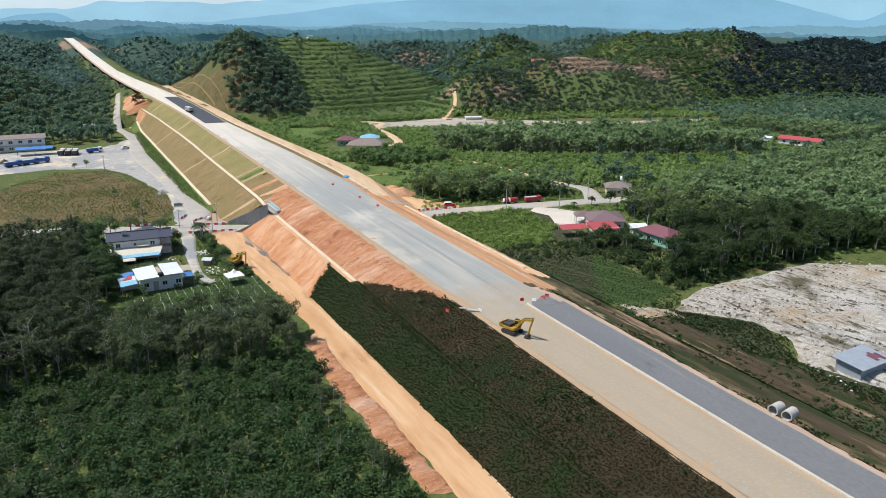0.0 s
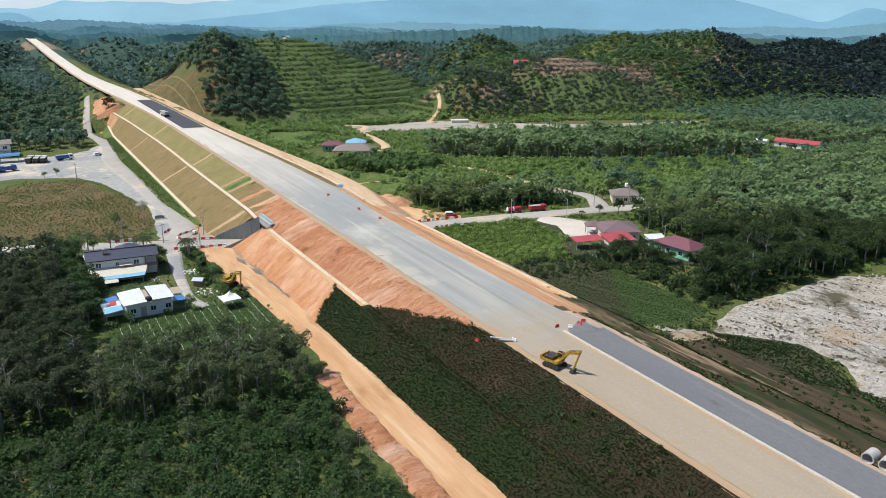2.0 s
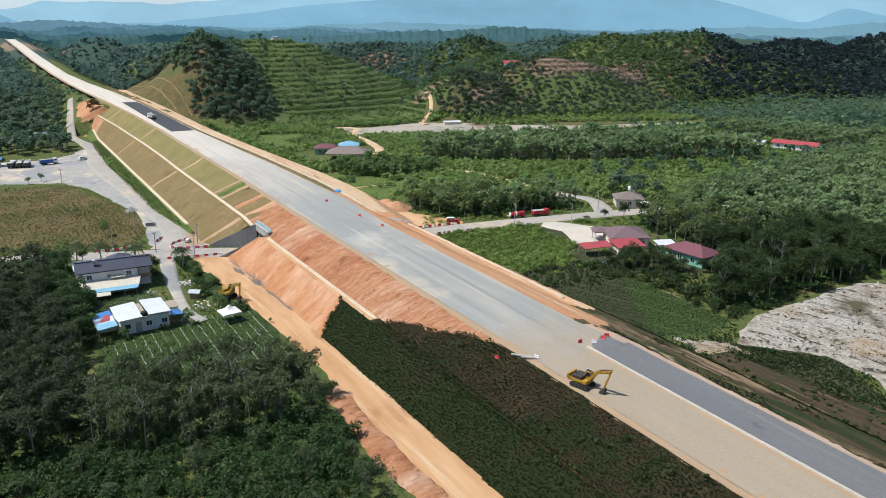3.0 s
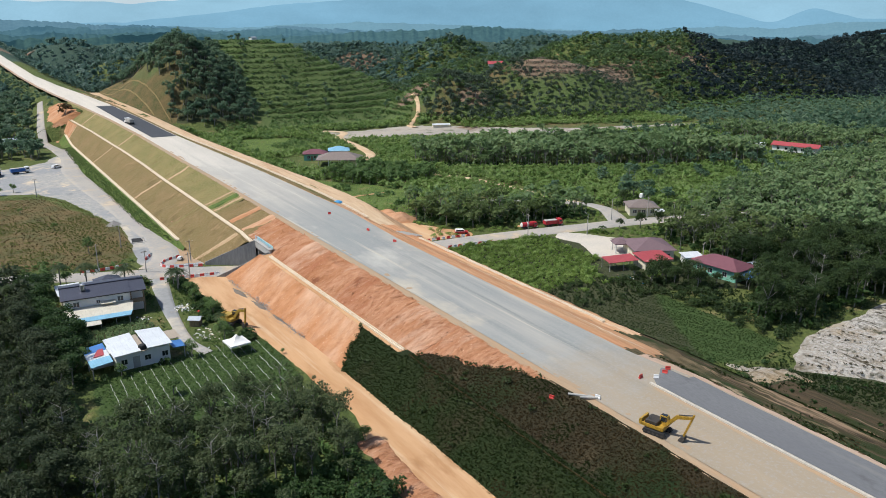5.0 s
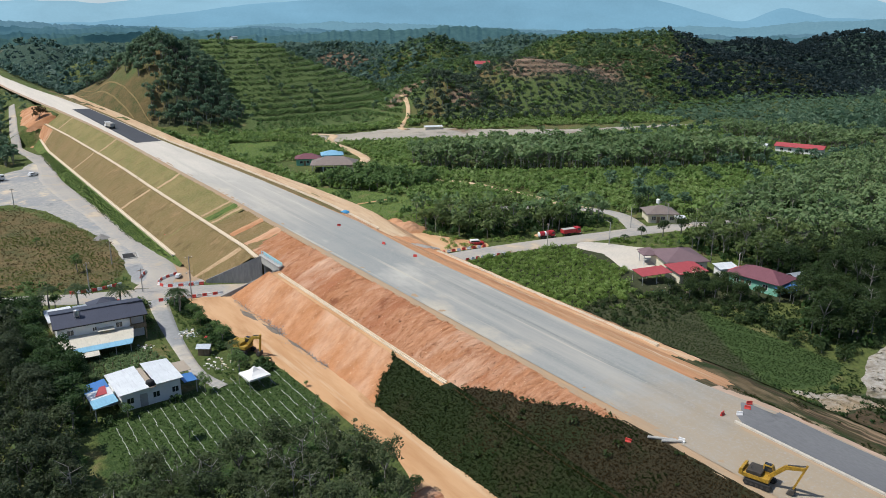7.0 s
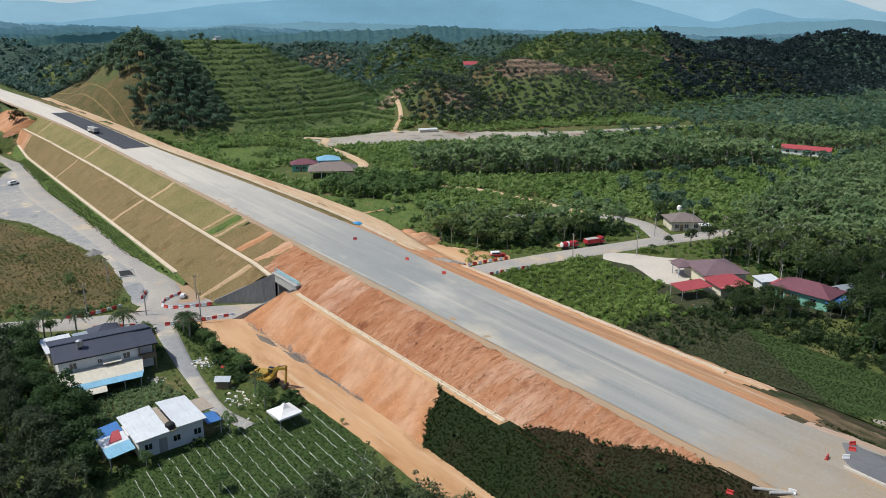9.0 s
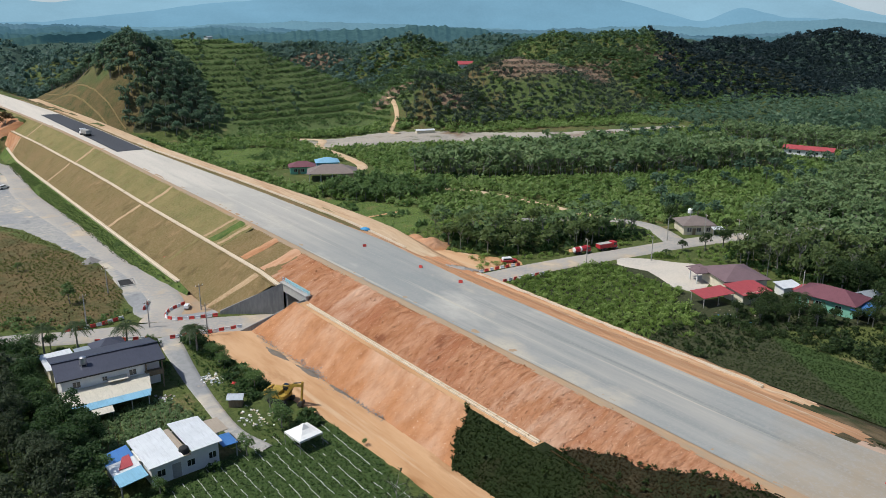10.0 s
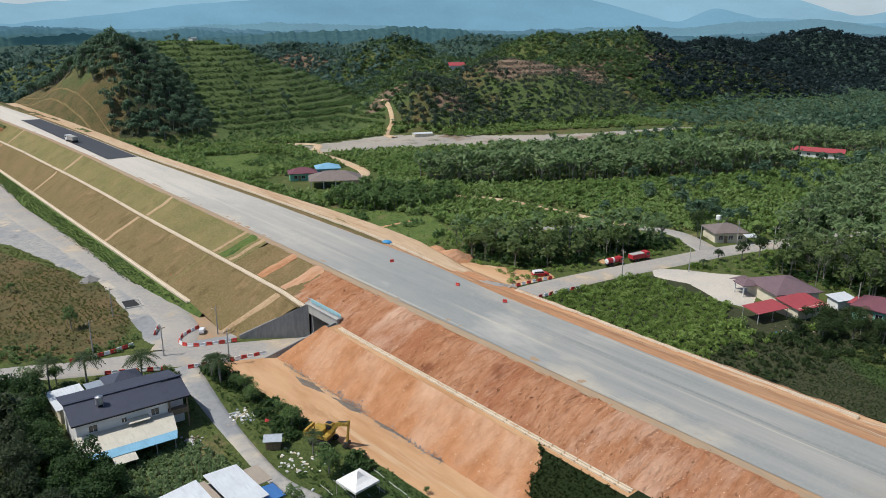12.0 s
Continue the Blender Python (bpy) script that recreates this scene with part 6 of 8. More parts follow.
ok = np.where(top, (earth_upper(sl_x, py) < 0.7 + 0.8 * fbm(sl_x, py, 2, 89)) & (py < 200), (earth_lower(sl_x, py) < 0.7 + 0.8 * fbm(sl_x, py, 2, 89)) & ((sl_x < 61.1) | (py < 146))) & (sl_x > tx) & (sl_x < road_left(py) - 0.3)
zz = zz + 0.1
dead = ok & (fbm(sl_x, py, 9, 96) + 0.45 * fbm(sl_x, py, 2.5, 97) > np.where(top, np.where(py < 118, -0.3, 0.0), 0.5))
live = ok & ~dead
wood("grass", T_TUFT, sl_x[live], py[live], rng.uniform(0.24, 0.52, live.sum()), [M["bark"], M["leaf_grass"]], "rank dark grass on the embankment", "grass", rng, zz[live])
wood("grass", T_TUFT, sl_x[dead], py[dead], rng.uniform(0.22, 0.46, dead.sum()), [M["bark"], M["leaf_brown"]], "dying brown grass on the embankment", "grass", rng, zz[dead])
rim = ok & (np.where(top, earth_upper(sl_x, py), earth_lower(sl_x, py)) > -1.2) & (rng.uniform(0, 1, len(ok)) < 0.3)
wood("shrubs", T_SHRUB_F, sl_x[rim], py[rim], rng.uniform(0.15, 0.4, rim.sum()), [M["bark"], M["leaf_grass"]], "rank weeds along the edge of the grass", "shrubs", rng, zz[rim])
few = ok & (rng.uniform(0, 1, len(ok)) < 0.005)
wood("shrubs", T_SHRUB_F, sl_x[few], py[few], rng.uniform(0.25, 0.6, few.sum()), [M["bark"], M["leaf_grass"]], "low weeds on the embankment", "shrubs", rng, zz[few])
# weeds on the bank of the asphalt lane and beside the ruts, and crops of the dark field
px, py = scatter(96.3, 35, 116, 150, 0.55, lambda x, y: (x > R2(y)[0] + 0.2) & (fbm(x * 2.5, y * 0.4, 2.6, 65) + 0.5 * fbm(x, y, 5, 66) > np.where((x > 101.2) & (x < 106.4), 0.55, np.where(x < 109, -0.1, -0.5)) + smoothstep(112, 132, y) * np.where(x < R3(y)[0] + 1, 3.0, 0.5)), rng)
zz = right_z(px, py)
dead = fbm(px, py, 4, 68) > 0.25
wood("grass", T_TUFT, px[dead], py[dead], rng.uniform(0.25, 0.5, dead.sum()), [M["bark"], M["leaf_brown"]], "dying weeds beside the service track", "grass", rng, zz[dead])
px, py, zz = px[~dead], py[~dead], zz[~dead]
wood("grass", T_TUFT, px, py, rng.uniform(0.3, 0.6, len(px)), [M["bark"], M["leaf_grass"]], "weeds beside the service track", "grass", rng, zz)
px, py = scatter(112, 116, 142, 162, 0.48, lambda x, y: (inside(VEG_FIELD, x, y) > 0.3) & ((x * 0.95 + y * 0.3) % 9 > 0.7), rng)
wood("crops", T_TUFT, px, py, rng.uniform(0.22, 0.4, len(px)), [M["bark"], M["leaf_crop"]], "low green crops in a small field", "crops", rng)
# weeds in the brown field
px, py = scatter(-80, 245, 42, 362, 0.9, lambda x, y: (inside(BROWN_FIELD, x, y) > -4) & free(x, y) & (line_dist(smooth_line(SIDE, 3), x, y) > 4.2), rng)
road_d = line_dist(smooth_line(SIDE, 3), px, py)
green = (fbm(px, py, 13, 81) + 0.5 * fbm(px, py, 4, 82) + 0.8 * (1 - smoothstep(6, 15, road_d)) > 0.3)
tall = green & (road_d < 13) & (rng.uniform(0, 1, len(px)) < 0.4)
green |= fbm(px, py, 22, 83) > 0.12
dry_k = ~green & (rng.uniform(0, 1, len(px)) < 0.45)
wilted = dry_k & (fbm(px, py, 11, 84) + 0.5 * fbm(px, py, 4, 85) > 0.4)
dry_k &= ~wilted
wood("weeds", T_TUFT, px[wilted], py[wilted], rng.uniform(0.4, 0.75, wilted.sum()), [M["bark"], M["leaf_brown"]], "dark wilted bushes in the rough field", "weeds", rng)
wood("weeds", T_TUFT, px[dry_k], py[dry_k], rng.uniform(0.3, 0.6, dry_k.sum()), [M["bark"], M["leaf_dry"]], "brown dry weeds in the rough field", "weeds", rng)
wood("weeds", T_TUFT, px[green], py[green], rng.uniform(0.35, 0.75, green.sum()), [M["bark"], M["leaf_weed"]], "green weeds in the rough field", "weeds", rng)
wood("weeds", T_SHRUB_F, px[tall], py[tall], rng.uniform(0.25, 0.6, tall.sum()), [M["bark"], M["leaf_bush"]], "rank green bushes along the side road", "weeds", rng)
# sparse tufts on the seeded panels and the foot of the slope
px, py = scatter(51, 232, 72, 420, 1.5, lambda x, y: np.ones(x.shape, bool), rng)
top = px > 63.4
tz = toe_z(py)
zz = np.where(top, berm_z(py) + (road_z(py) - berm_z(py)) * (px - 63.3) / (road_left(py) - 63.3), tz + (berm_z(py) - tz) * (px - 50.3) / (61.1 - 50.3))
ok = ((px > 63.8) | (px < 60.6)) & (px < road_left(py) - 0.5) & ~top & (py > 250) | (top & (px < road_left(py) - 0.5) & (py > 256))
for ys in (325.5, 410.5):
    ok &= np.abs(py - ys) > 1.8
wood("grass", T_TUFT, px[ok], py[ok], rng.uniform(0.12, 0.32, ok.sum()), [M["bark"], M["leaf_dry"]], "sparse dry grass on the seeded slope", "grass", rng, zz[ok] - 0.05)
px, py = scatter(43, 258, 51, 470, 0.7, lambda x, y: (x < toe_x(y) - 1.2) & (x > toe_x(y) - np.interp(y, (255, 290, 400, 480), (1, 5, 6.5, 4))), rng)
wood("grass", T_TUFT, px, py, rng.uniform(0.35, 0.75, len(px)), [M["bark"], M["leaf_crop"]], "green weeds at the foot of the slope", "weeds", rng, np.interp(px - toe_x(py), (-6, 0), (-4.6, -2.7)))


def clods(x, y, z, s, mat, label, r):
    """Loose lumps of earth, five-sided, in one mesh."""
    base = np.array([(1, 0, 0), (0.3, 0.9, 0), (-0.8, 0.5, 0), (-0.7, -0.6, 0), (0.4, -0.9, 0), (0.1, 0, 0.8)])
    tri = np.array([(0, 1, 5), (1, 2, 5), (2, 3, 5), (3, 4, 5), (4, 0, 5)])
    v = base[None] * s[:, None, None] * r.uniform(0.6, 1.3, (len(x), 6, 3)) + np.stack([x, y, z], -1)[:, None]
    f = tri[None] + 6 * np.arange(len(x))[:, None, None]
    me = big_mesh("clods", v.reshape(-1, 3), f.reshape(-1, 3), [mat])
    tagged(new("clods", me), label, "clods", kind="stuff")


k = rng.integers(0, up[0].size, 9000)
ux, uy, uz = up[0].ravel()[k] + rng.normal(0, 0.2, 9000), up[1].ravel()[k] + rng.normal(0, 0.3, 9000), up[2].ravel()[k]
ok = (earth_upper(ux, uy) > 0.3) & (fbm(ux, uy, 5, 91) > -0.1)
clods(ux[ok], uy[ok], uz[ok] - 0.03, 0.07 + 0.25 * rng.uniform(0, 1, ok.sum()) ** 4, M["soil_orange"], "loose clods of orange earth on the slope", rng)
k = rng.integers(0, low[0].size, 2500)
ux, uy, uz = low[0].ravel()[k], low[1].ravel()[k] + rng.normal(0, 0.3, 2500), low[2].ravel()[k]
ok = (earth_lower(ux, uy) > 0.3) & ((fbm(ux, uy, 5, 93) > 0.25) | (ux < 54.5))
clods(ux[ok], uy[ok], uz[ok] - 0.03, 0.06 + 0.2 * rng.uniform(0, 1, ok.sum()) ** 4, M["soil_tan"], "loose clods of tan earth on the lower slope", rng)
stone_y = rng.uniform(176, 222, 1500)
stone_x = toe_x(stone_y) + 0.1 + rng.normal(0, 0.42, 1500) + 0.5 * fbm(stone_y, 0 * stone_y, 6, 99)
ok = fbm(stone_y, 0 * stone_y + 5, 5, 98) > -0.8
clods(stone_x[ok], stone_y[ok], np.where(stone_x > toe_x(stone_y), -4.6 + 0.7 * (stone_x - toe_x(stone_y)), -4.5)[ok] + 0.05, 0.05 + 0.16 * rng.uniform(0, 1, ok.sum()) ** 2, M["stone"], "crushed grey stone at the foot of the earth slope", rng)
px, py = scatter(128, 45, 215, 120, 1.3, lambda x, y: (inside(CLEAR[2], x, y) > 2) & (fbm(x, y, 14, 95) > 0.0), rng)
clods(px, py, land(px, py) + 0.55, 0.1 + 0.5 * rng.uniform(0, 1, len(px)) ** 3, M["sand"], "rubble and clods on the cleared plot", rng)

px, py = scatter(130, 45, 212, 118, 0.8, lambda x, y: (inside(CLEAR[2], x, y) > 2) & (x < 214) & (((0.86 * x + 0.5 * y) / 4.2 + 0.2 * fbm(x, y, 9, 94)) % 1 < 0.3) & (fbm(x, y, 16, 92) > -0.05), rng)
wood("cut_brush", T_SHRUB_D, px, py, rng.uniform(0.1, 0.26, len(px)), [M["bark"], M["leaf_brush_dark"]], "rows of dark cut brush on the cleared plot", "brush", rng, land(px, py) + 0.5)

# ---- underpass, houses and other buildings ----


def sheet_metal(name, c, rough=0.45, pitch=9.0, along="y", wear=0.15):
    """Ribbed roof sheets, with ribs and stains."""
    m, t, p = begin(name, rough, 0.25, 0.5)
    co = t.nodes.new("ShaderNodeTexCoord").outputs["Object"]
    f = noise_fac(t, co, 0.6, 0.35, 0.75, 6)
    g = noise_fac(t, co, 4.0, 0.5, 0.8, 5, (1, 0.1, 1) if along == "y" else (0.1, 1, 1))
    col = mixc(t, g, mixc(t, f, c, tuple(v * (1 - wear) for v in c)), tuple(v * (1 - 2 * wear) for v in c))
    t.links.new(col, p.inputs["Base Color"])
    wv = node(t, "ShaderNodeTexWave", Scale=pitch / 6.28, Distortion=0.0)
    wv.wave_type = "BANDS"
    wv.bands_direction = "X" if along == "y" else "Y"
    t.links.new(co, wv.inputs["Vector"])
    bp = node(t, "ShaderNodeBump", Strength=0.2, Distance=0.03)
    t.links.new(wv.outputs["Fac"], bp.inputs["Height"])
    t.links.new(bp.outputs[0], p.inputs["Normal"])
    return m


R_NAVY = sheet_metal("navy tile roof", (0.055, 0.06, 0.085), 0.5, 14)
R_CREAM = sheet_metal("cream roof sheets", (0.62, 0.58, 0.48), 0.5)
R_WHITE = sheet_metal("white roof sheets", (0.72, 0.74, 0.74), 0.4)
R_BLUE = sheet_metal("light blue roof sheets", (0.24, 0.47, 0.62), 0.45)
R_DBLUE = sheet_metal("blue roof sheets", (0.07, 0.2, 0.48), 0.45)
R_RED = sheet_metal("red roof sheets", (0.40, 0.07, 0.075), 0.55)
R_MAROON = sheet_metal("maroon tile roof", (0.165, 0.062, 0.078), 0.7, 14)
R_MAUVE = sheet_metal("faded mauve tile roof", (0.175, 0.115, 0.125), 0.75, 14)
R_BROWN = sheet_metal("brown tile roof", (0.21, 0.17, 0.15), 0.65, 14)
R_GREY = sheet_metal("grey roof sheets", (0.33, 0.37, 0.41), 0.45)
R_RUST = sheet_metal("rusty roof sheets", (0.38, 0.32, 0.25), 0.7)


def windows(root, wall_y, xs, z0, w, h, side=-1):
    """Windows set in a wall that faces -y (side -1) or +y: frame with a sill and two panes."""
    for x in xs:
        y = wall_y + side * 0.02
        g = Geo()
        t = 0.07
        for a in ((x - w / 2 - t, z0 - t, x + w / 2 + t, z0), (x - w / 2 - t, z0 + h, x + w / 2 + t, z0 + h + t), (x - w / 2 - t, z0, x - w / 2, z0 + h), (x + w / 2, z0, x + w / 2 + t, z0 + h), (x - 0.03, z0, x + 0.03, z0 + h)):
            g.box(a[0], min(y, y + side * 0.06), a[1], a[2], max(y, y + side * 0.06), a[3])
        win = part("window", g, M["white_wall"], root, "white-framed window")
        for o in (-1, 1):
            a, b = (x - w / 2, x - 0.03) if o < 0 else (x + 0.03, x + w / 2)
            part("pane", Geo().box(a, min(y, y + side * 0.02), z0, b, max(y, y + side * 0.02), z0 + h), M["glass"], win)


def door(root, wall_y, x, w, h, side=-1, mat=None):
    y = wall_y + side * 0.03
    d = part("door", Geo().box(x - w / 2, min(y, y + side * 0.06), 0, x + w / 2, max(y, y + side * 0.06), h), mat or M["wood"], root)
    part("handle", Geo().box(x + w / 2 - 0.16, min(y + side * 0.06, y + side * 0.1), h * 0.48, x + w / 2 - 0.1, max(y + side * 0.06, y + side * 0.1), h * 0.52), M["concrete"], d)


def shell(root, x0, y0, x1, y1, h, mat, base=-0.3, t=0.2, name="wall"):
    """Four walls of one storey, each a part."""
    for a in ((x0, y0, x1, y0 + t), (x0, y1 - t, x1, y1), (x0, y0 + t, x0 + t, y1 - t), (x1 - t, y0 + t, x1, y1 - t)):
        part(name, Geo().box(a[0], a[1], base, a[2], a[3], h), mat, root)


def hip_roof(x0, y0, x1, y1, z, rise, over=0.7, t=0.15):
    """A hipped roof with its ridge along the longer side."""
    x0, y0, x1, y1 = x0 - over, y0 - over, x1 + over, y1 + over
    g = Geo()
    if x1 - x0 >= y1 - y0:
        k = (y1 - y0) / 2
        a, b = (x0 + k, (y0 + y1) / 2, z + rise), (x1 - k, (y0 + y1) / 2, z + rise)
        fs = [(0, 1, 5, 4), (1, 2, 5), (2, 3, 4, 5), (3, 0, 4)]
    else:
        k = (x1 - x0) / 2
        a, b = ((x0 + x1) / 2, y0 + k, z + rise), ((x0 + x1) / 2, y1 - k, z + rise)
        fs = [(0, 1, 4), (1, 2, 5, 4), (2, 3, 5), (3, 0, 4, 5)]
    g.add([(x0, y0, z), (x1, y0, z), (x1, y1, z), (x0, y1, z), a, b], fs)
    g.box(x0, y0, z - t, x1, y1, z - 0.004)
    return g


def gable_roof(x0, y0, x1, y1, z, rise, over=0.6, t=0.14):
    x0, y0, x1, y1 = x0 - over, y0 - over, x1 + over, y1 + over
    ym = (y0 + y1) / 2
    g = Geo()
    g.slab([(x0, y0, z), (x1, y0, z), (x1, ym, z + rise), (x0, ym, z + rise)], t)
    g.slab([(x0, ym, z + rise), (x1, ym, z + rise), (x1, y1, z), (x0, y1, z)], t)
    return g


def gable_ends(x0, y0, x1, y1, z, rise, t=0.2):
    """The triangles of wall under a gable roof."""
    g = Geo()
    for x in (x0, x1 - t):
        ym = (y0 + y1) / 2
        g.add([(x, y0, z), (x, y1, z), (x, ym, z + rise), (x + t, y0, z), (x + t, y1, z), (x + t, ym, z + rise)], [(0, 2, 1), (3, 4, 5), (0, 1, 4, 3), (1, 2, 5, 4), (2, 0, 3, 5)])
    return g


def post(root, x, y, h, r=0.08, mat=None, base=-0.2):
    part("post", Geo().box(x - r, y - r, base, x + r, y + r, h), mat or M["concrete"], root)


G0 = BASE

# underpass: box culvert with headwall and splayed wing walls
cul = thing("underpass", Matrix(), "grey concrete box underpass through the embankment", "underpass", kind="structure")
part("side_wall", Geo().box(63.7, 229.6, -5.2, 106, 230.6, 1.3), M["concrete_dark"], cul)
part("side_wall", Geo().box(63.7, 219.6, -5.2, 106, 220.6, 1.3), M["concrete_dark"], cul)
part("roof_slab", Geo().box(63.7, 220.6, 0.7, 106, 229.6, 1.3), M["concrete_dark"], cul)
part("headwall", Geo().box(63.1, 219.2, 0.9, 63.696, 231.0, 2.75), M["concrete"], cul, "pale concrete headwall", 0.04)
part("parapet", Geo().box(62.9, 219.0, 2.754, 64.2, 231.2, 3.0), M["concrete"], cul, "pale blue-grey parapet coping", 0.03)


def wing(x0, y0, z0, x1, y1, z1, t):
    d = Vector((x1 - x0, y1 - y0, 0)).normalized()
    n = Vector((-d.y, d.x, 0)) * t
    g = Geo()
    g.add([(x0, y0, -5.4), (x1, y1, -5.4), (x1 + n.x, y1 + n.y, -5.4), (x0 + n.x, y0 + n.y, -5.4), (x0, y0, z0), (x1, y1, z1), (x1 + n.x, y1 + n.y, z1), (x0 + n.x, y0 + n.y, z0)],
          [(3, 2, 1, 0), (4, 5, 6, 7), (0, 1, 5, 4), (1, 2, 6, 5), (2, 3, 7, 6), (3, 0, 4, 7)])
    part("wing_wall", g, M["concrete_dark"], cul, "sloping grey concrete wing wall")


wing(63.08, 230.2, 2.95, 51.3, 238.7, -3.7, -0.5)
wing(63.08, 219.9, 2.2, 51.0, 226.9, -4.35, 0.4)
rail = thing("guard_rail", Matrix(), "pale blue steel railing along the underpass parapet", "railing")
for y in np.linspace(219.3, 230.9, 8):
    part("rail_post", Geo().tube((63.5, y, 3.0), (63.5, y, 4.0), 0.05), R_BLUE, rail)
part("panel", Geo().box(64.05, 219.3, 3.0, 64.12, 230.9, 3.75), plain("pale turquoise paint", (0.36, 0.58, 0.6), 0.5), rail, "pale turquoise panel")
for z in (3.5, 4.0):
    part("rail_bar", Geo().tube((63.5, 219.2, z), (63.5, 231.0, z), 0.045), R_BLUE, rail)

# two-storey house with a navy roof and a cream lean-to
h1 = thing("house", pose(21.5, 216.7, G0, 0, 0, -4) @ Matrix.Diagonal((0.9, 0.96, 0.9, 1)), "two-storey white house with a navy roof and cream lean-to", "house")
shell(h1, -9.2, -5.2, 5.8, 6.0, 5.9, M["white_wall"])
shell(h1, 5.84, -3.0, 9.2, 6.0, 5.9, M["white_wall"])
part("roof", Geo().slab([(-10, -5.7, 6.2), (6.2, -5.7, 6.2), (6.2, -0.4, 7.7), (-10, -0.4, 7.7)], 0.2).slab([(-10, -0.396, 7.7), (6.2, -0.396, 7.7), (6.2, 6.8, 6.0), (-10, 6.8, 6.0)], 0.2), R_NAVY, h1, "navy blue tiled roof")
part("roof", Geo().slab([(6.204, -5.6, 6.1), (9.9, -5.6, 6.1), (9.9, -0.4, 7.55), (6.204, -0.4, 7.55)], 0.2).slab([(6.204, -0.396, 7.55), (9.9, -0.396, 7.55), (9.9, 6.8, 5.9), (6.204, 6.8, 5.9)], 0.2), R_NAVY, h1, "navy blue tiled roof")
part("ridge_cap", Geo().box(-10, -0.7, 7.72, 9.9, -0.1, 7.86), R_NAVY, h1)
part("eave", Geo().box(-10, -5.85, 5.96, 9.9, -5.7, 6.2), M["dark"], h1)
windows(h1, -5.2, (-6.6, 3.6), 4.0, 1.3, 1.2)
windows(h1, -5.2, (-1.6,), 4.2, 0.8, 0.8)
part("canopy", Geo().slab([(-1.2, -6.6, 4.3), (2.4, -6.6, 4.3), (2.4, -5.25, 4.6), (-1.2, -5.25, 4.6)], 0.08), R_CREAM, h1, "cream sheet canopy over the window")
part("canopy", Geo().slab([(-0.6, -6.9, 3.55), (2.3, -6.9, 3.55), (2.3, -5.25, 3.8), (-0.6, -5.25, 3.8)], 0.08), R_CREAM, h1)
part("lean_to_roof", Geo().slab([(-9.6, -10.5, 2.95), (5.6, -10.5, 2.95), (6.6, -5.25, 3.75), (-9.4, -5.25, 3.75)], 0.1), R_CREAM, h1, "cream sheet lean-to roof")
part("lean_to_roof", Geo().slab([(-9.6, -12.5, 2.62), (4.9, -12.5, 2.62), (5.6, -10.504, 2.95), (-9.6, -10.504, 2.95)], 0.1), R_BLUE, h1, "light blue sheet edge of the lean-to roof")
part("canopy", Geo().slab([(-5.6, -14.3, 2.1), (-2.0, -14.3, 2.1), (-2.0, -12.504, 2.5), (-5.6, -12.504, 2.5)], 0.08), R_CREAM, h1)
for x in (-9.2, -5.6, -2.0, 1.5, 4.6):
    post(h1, x, -12.2, 2.6)
part("back_wall", Geo().box(-9.0, -6.6, -0.2, 5.0, -6.4, 2.9), M["cream_wall"], h1)
windows(h1, -6.6, (-7.5, 3.2), 1.0, 1.6, 1.2)
door(h1, -6.6, -2.2, 1.0, 2.1)
part("balcony", Geo().box(5.9, -5.6, 3.0, 9.4, -3.02, 3.2).box(5.9, -5.6, 3.2, 9.4, -5.45, 4.0), M["wood"], h1, "dark timber balcony")
for x in (6.1, 9.2):
    post(h1, x, -5.4, 6.0, 0.12, M["wood"])
tank = thing("water_tank", pose(17.2, 214.6, G0 + 5.95), "steel water tank on a stand on the roof", "water tank")
for a in range(4):
    part("leg", Geo().box(0.4 * (-1) ** a - 0.05, 0.4 * (-1) ** (a // 2) - 0.05, -0.2, 0.4 * (-1) ** a + 0.05, 0.4 * (-1) ** (a // 2) + 0.05, 0.75), M["concrete"], tank)
part("tank", Geo().tube((0, 0, 0.7), (0, 0, 1.9), 0.6, 0.6, 14).tube((0, 0, 1.9), (0, 0, 2.1), 0.6, 0.2, 14), plain("brushed steel", (0.6, 0.6, 0.6), 0.3, 0.9), tank, "stainless steel drum", smooth=False)
shed1 = thing("shed", pose(15.6, 227.8, G0), "low shed with a white sheet roof", "shed")
shell(shed1, -2.2, -3.2, 2.2, 3.2, 2.7, M["cream_wall"])
part("roof", Geo().slab([(-2.8, -3.7, 2.8), (2.8, -3.7, 2.8), (2.8, 3.7, 3.2), (-2.8, 3.7, 3.2)], 0.1), R_WHITE, shed1)
shed2 = thing("shed", pose(24.5, 227.5, G0), "small outbuilding with a dark gabled roof", "shed")
shell(shed2, -2.6, -2.4, 2.6, 2.4, 3.6, M["white_wall"])
part("roof", hip_roof(-2.6, -2.4, 2.6, 2.4, 3.7, 1.5, 0.5), R_NAVY, shed2)
shed3 = thing("shed", pose(20.6, 228.4, G0), "small outbuilding with a grey flat roof", "shed")
shell(shed3, -1.6, -1.8, 1.0, 1.8, 3.0, M["cream_wall"])
part("roof", Geo().slab([(-1.9, -2.1, 3.1), (1.2, -2.1, 3.1), (1.2, 2.1, 3.3), (-1.9, 2.1, 3.3)], 0.1), R_GREY, shed3)

# single-storey house with white sheet roofs
h2 = thing("house", pose(22.3, 184.4, G0, 0, 0, 2), "single-storey white house with white and blue sheet roofs", "house")
shell(h2, -4.9, -3.6, 5.2, 4.2, 3.3, M["white_wall"])
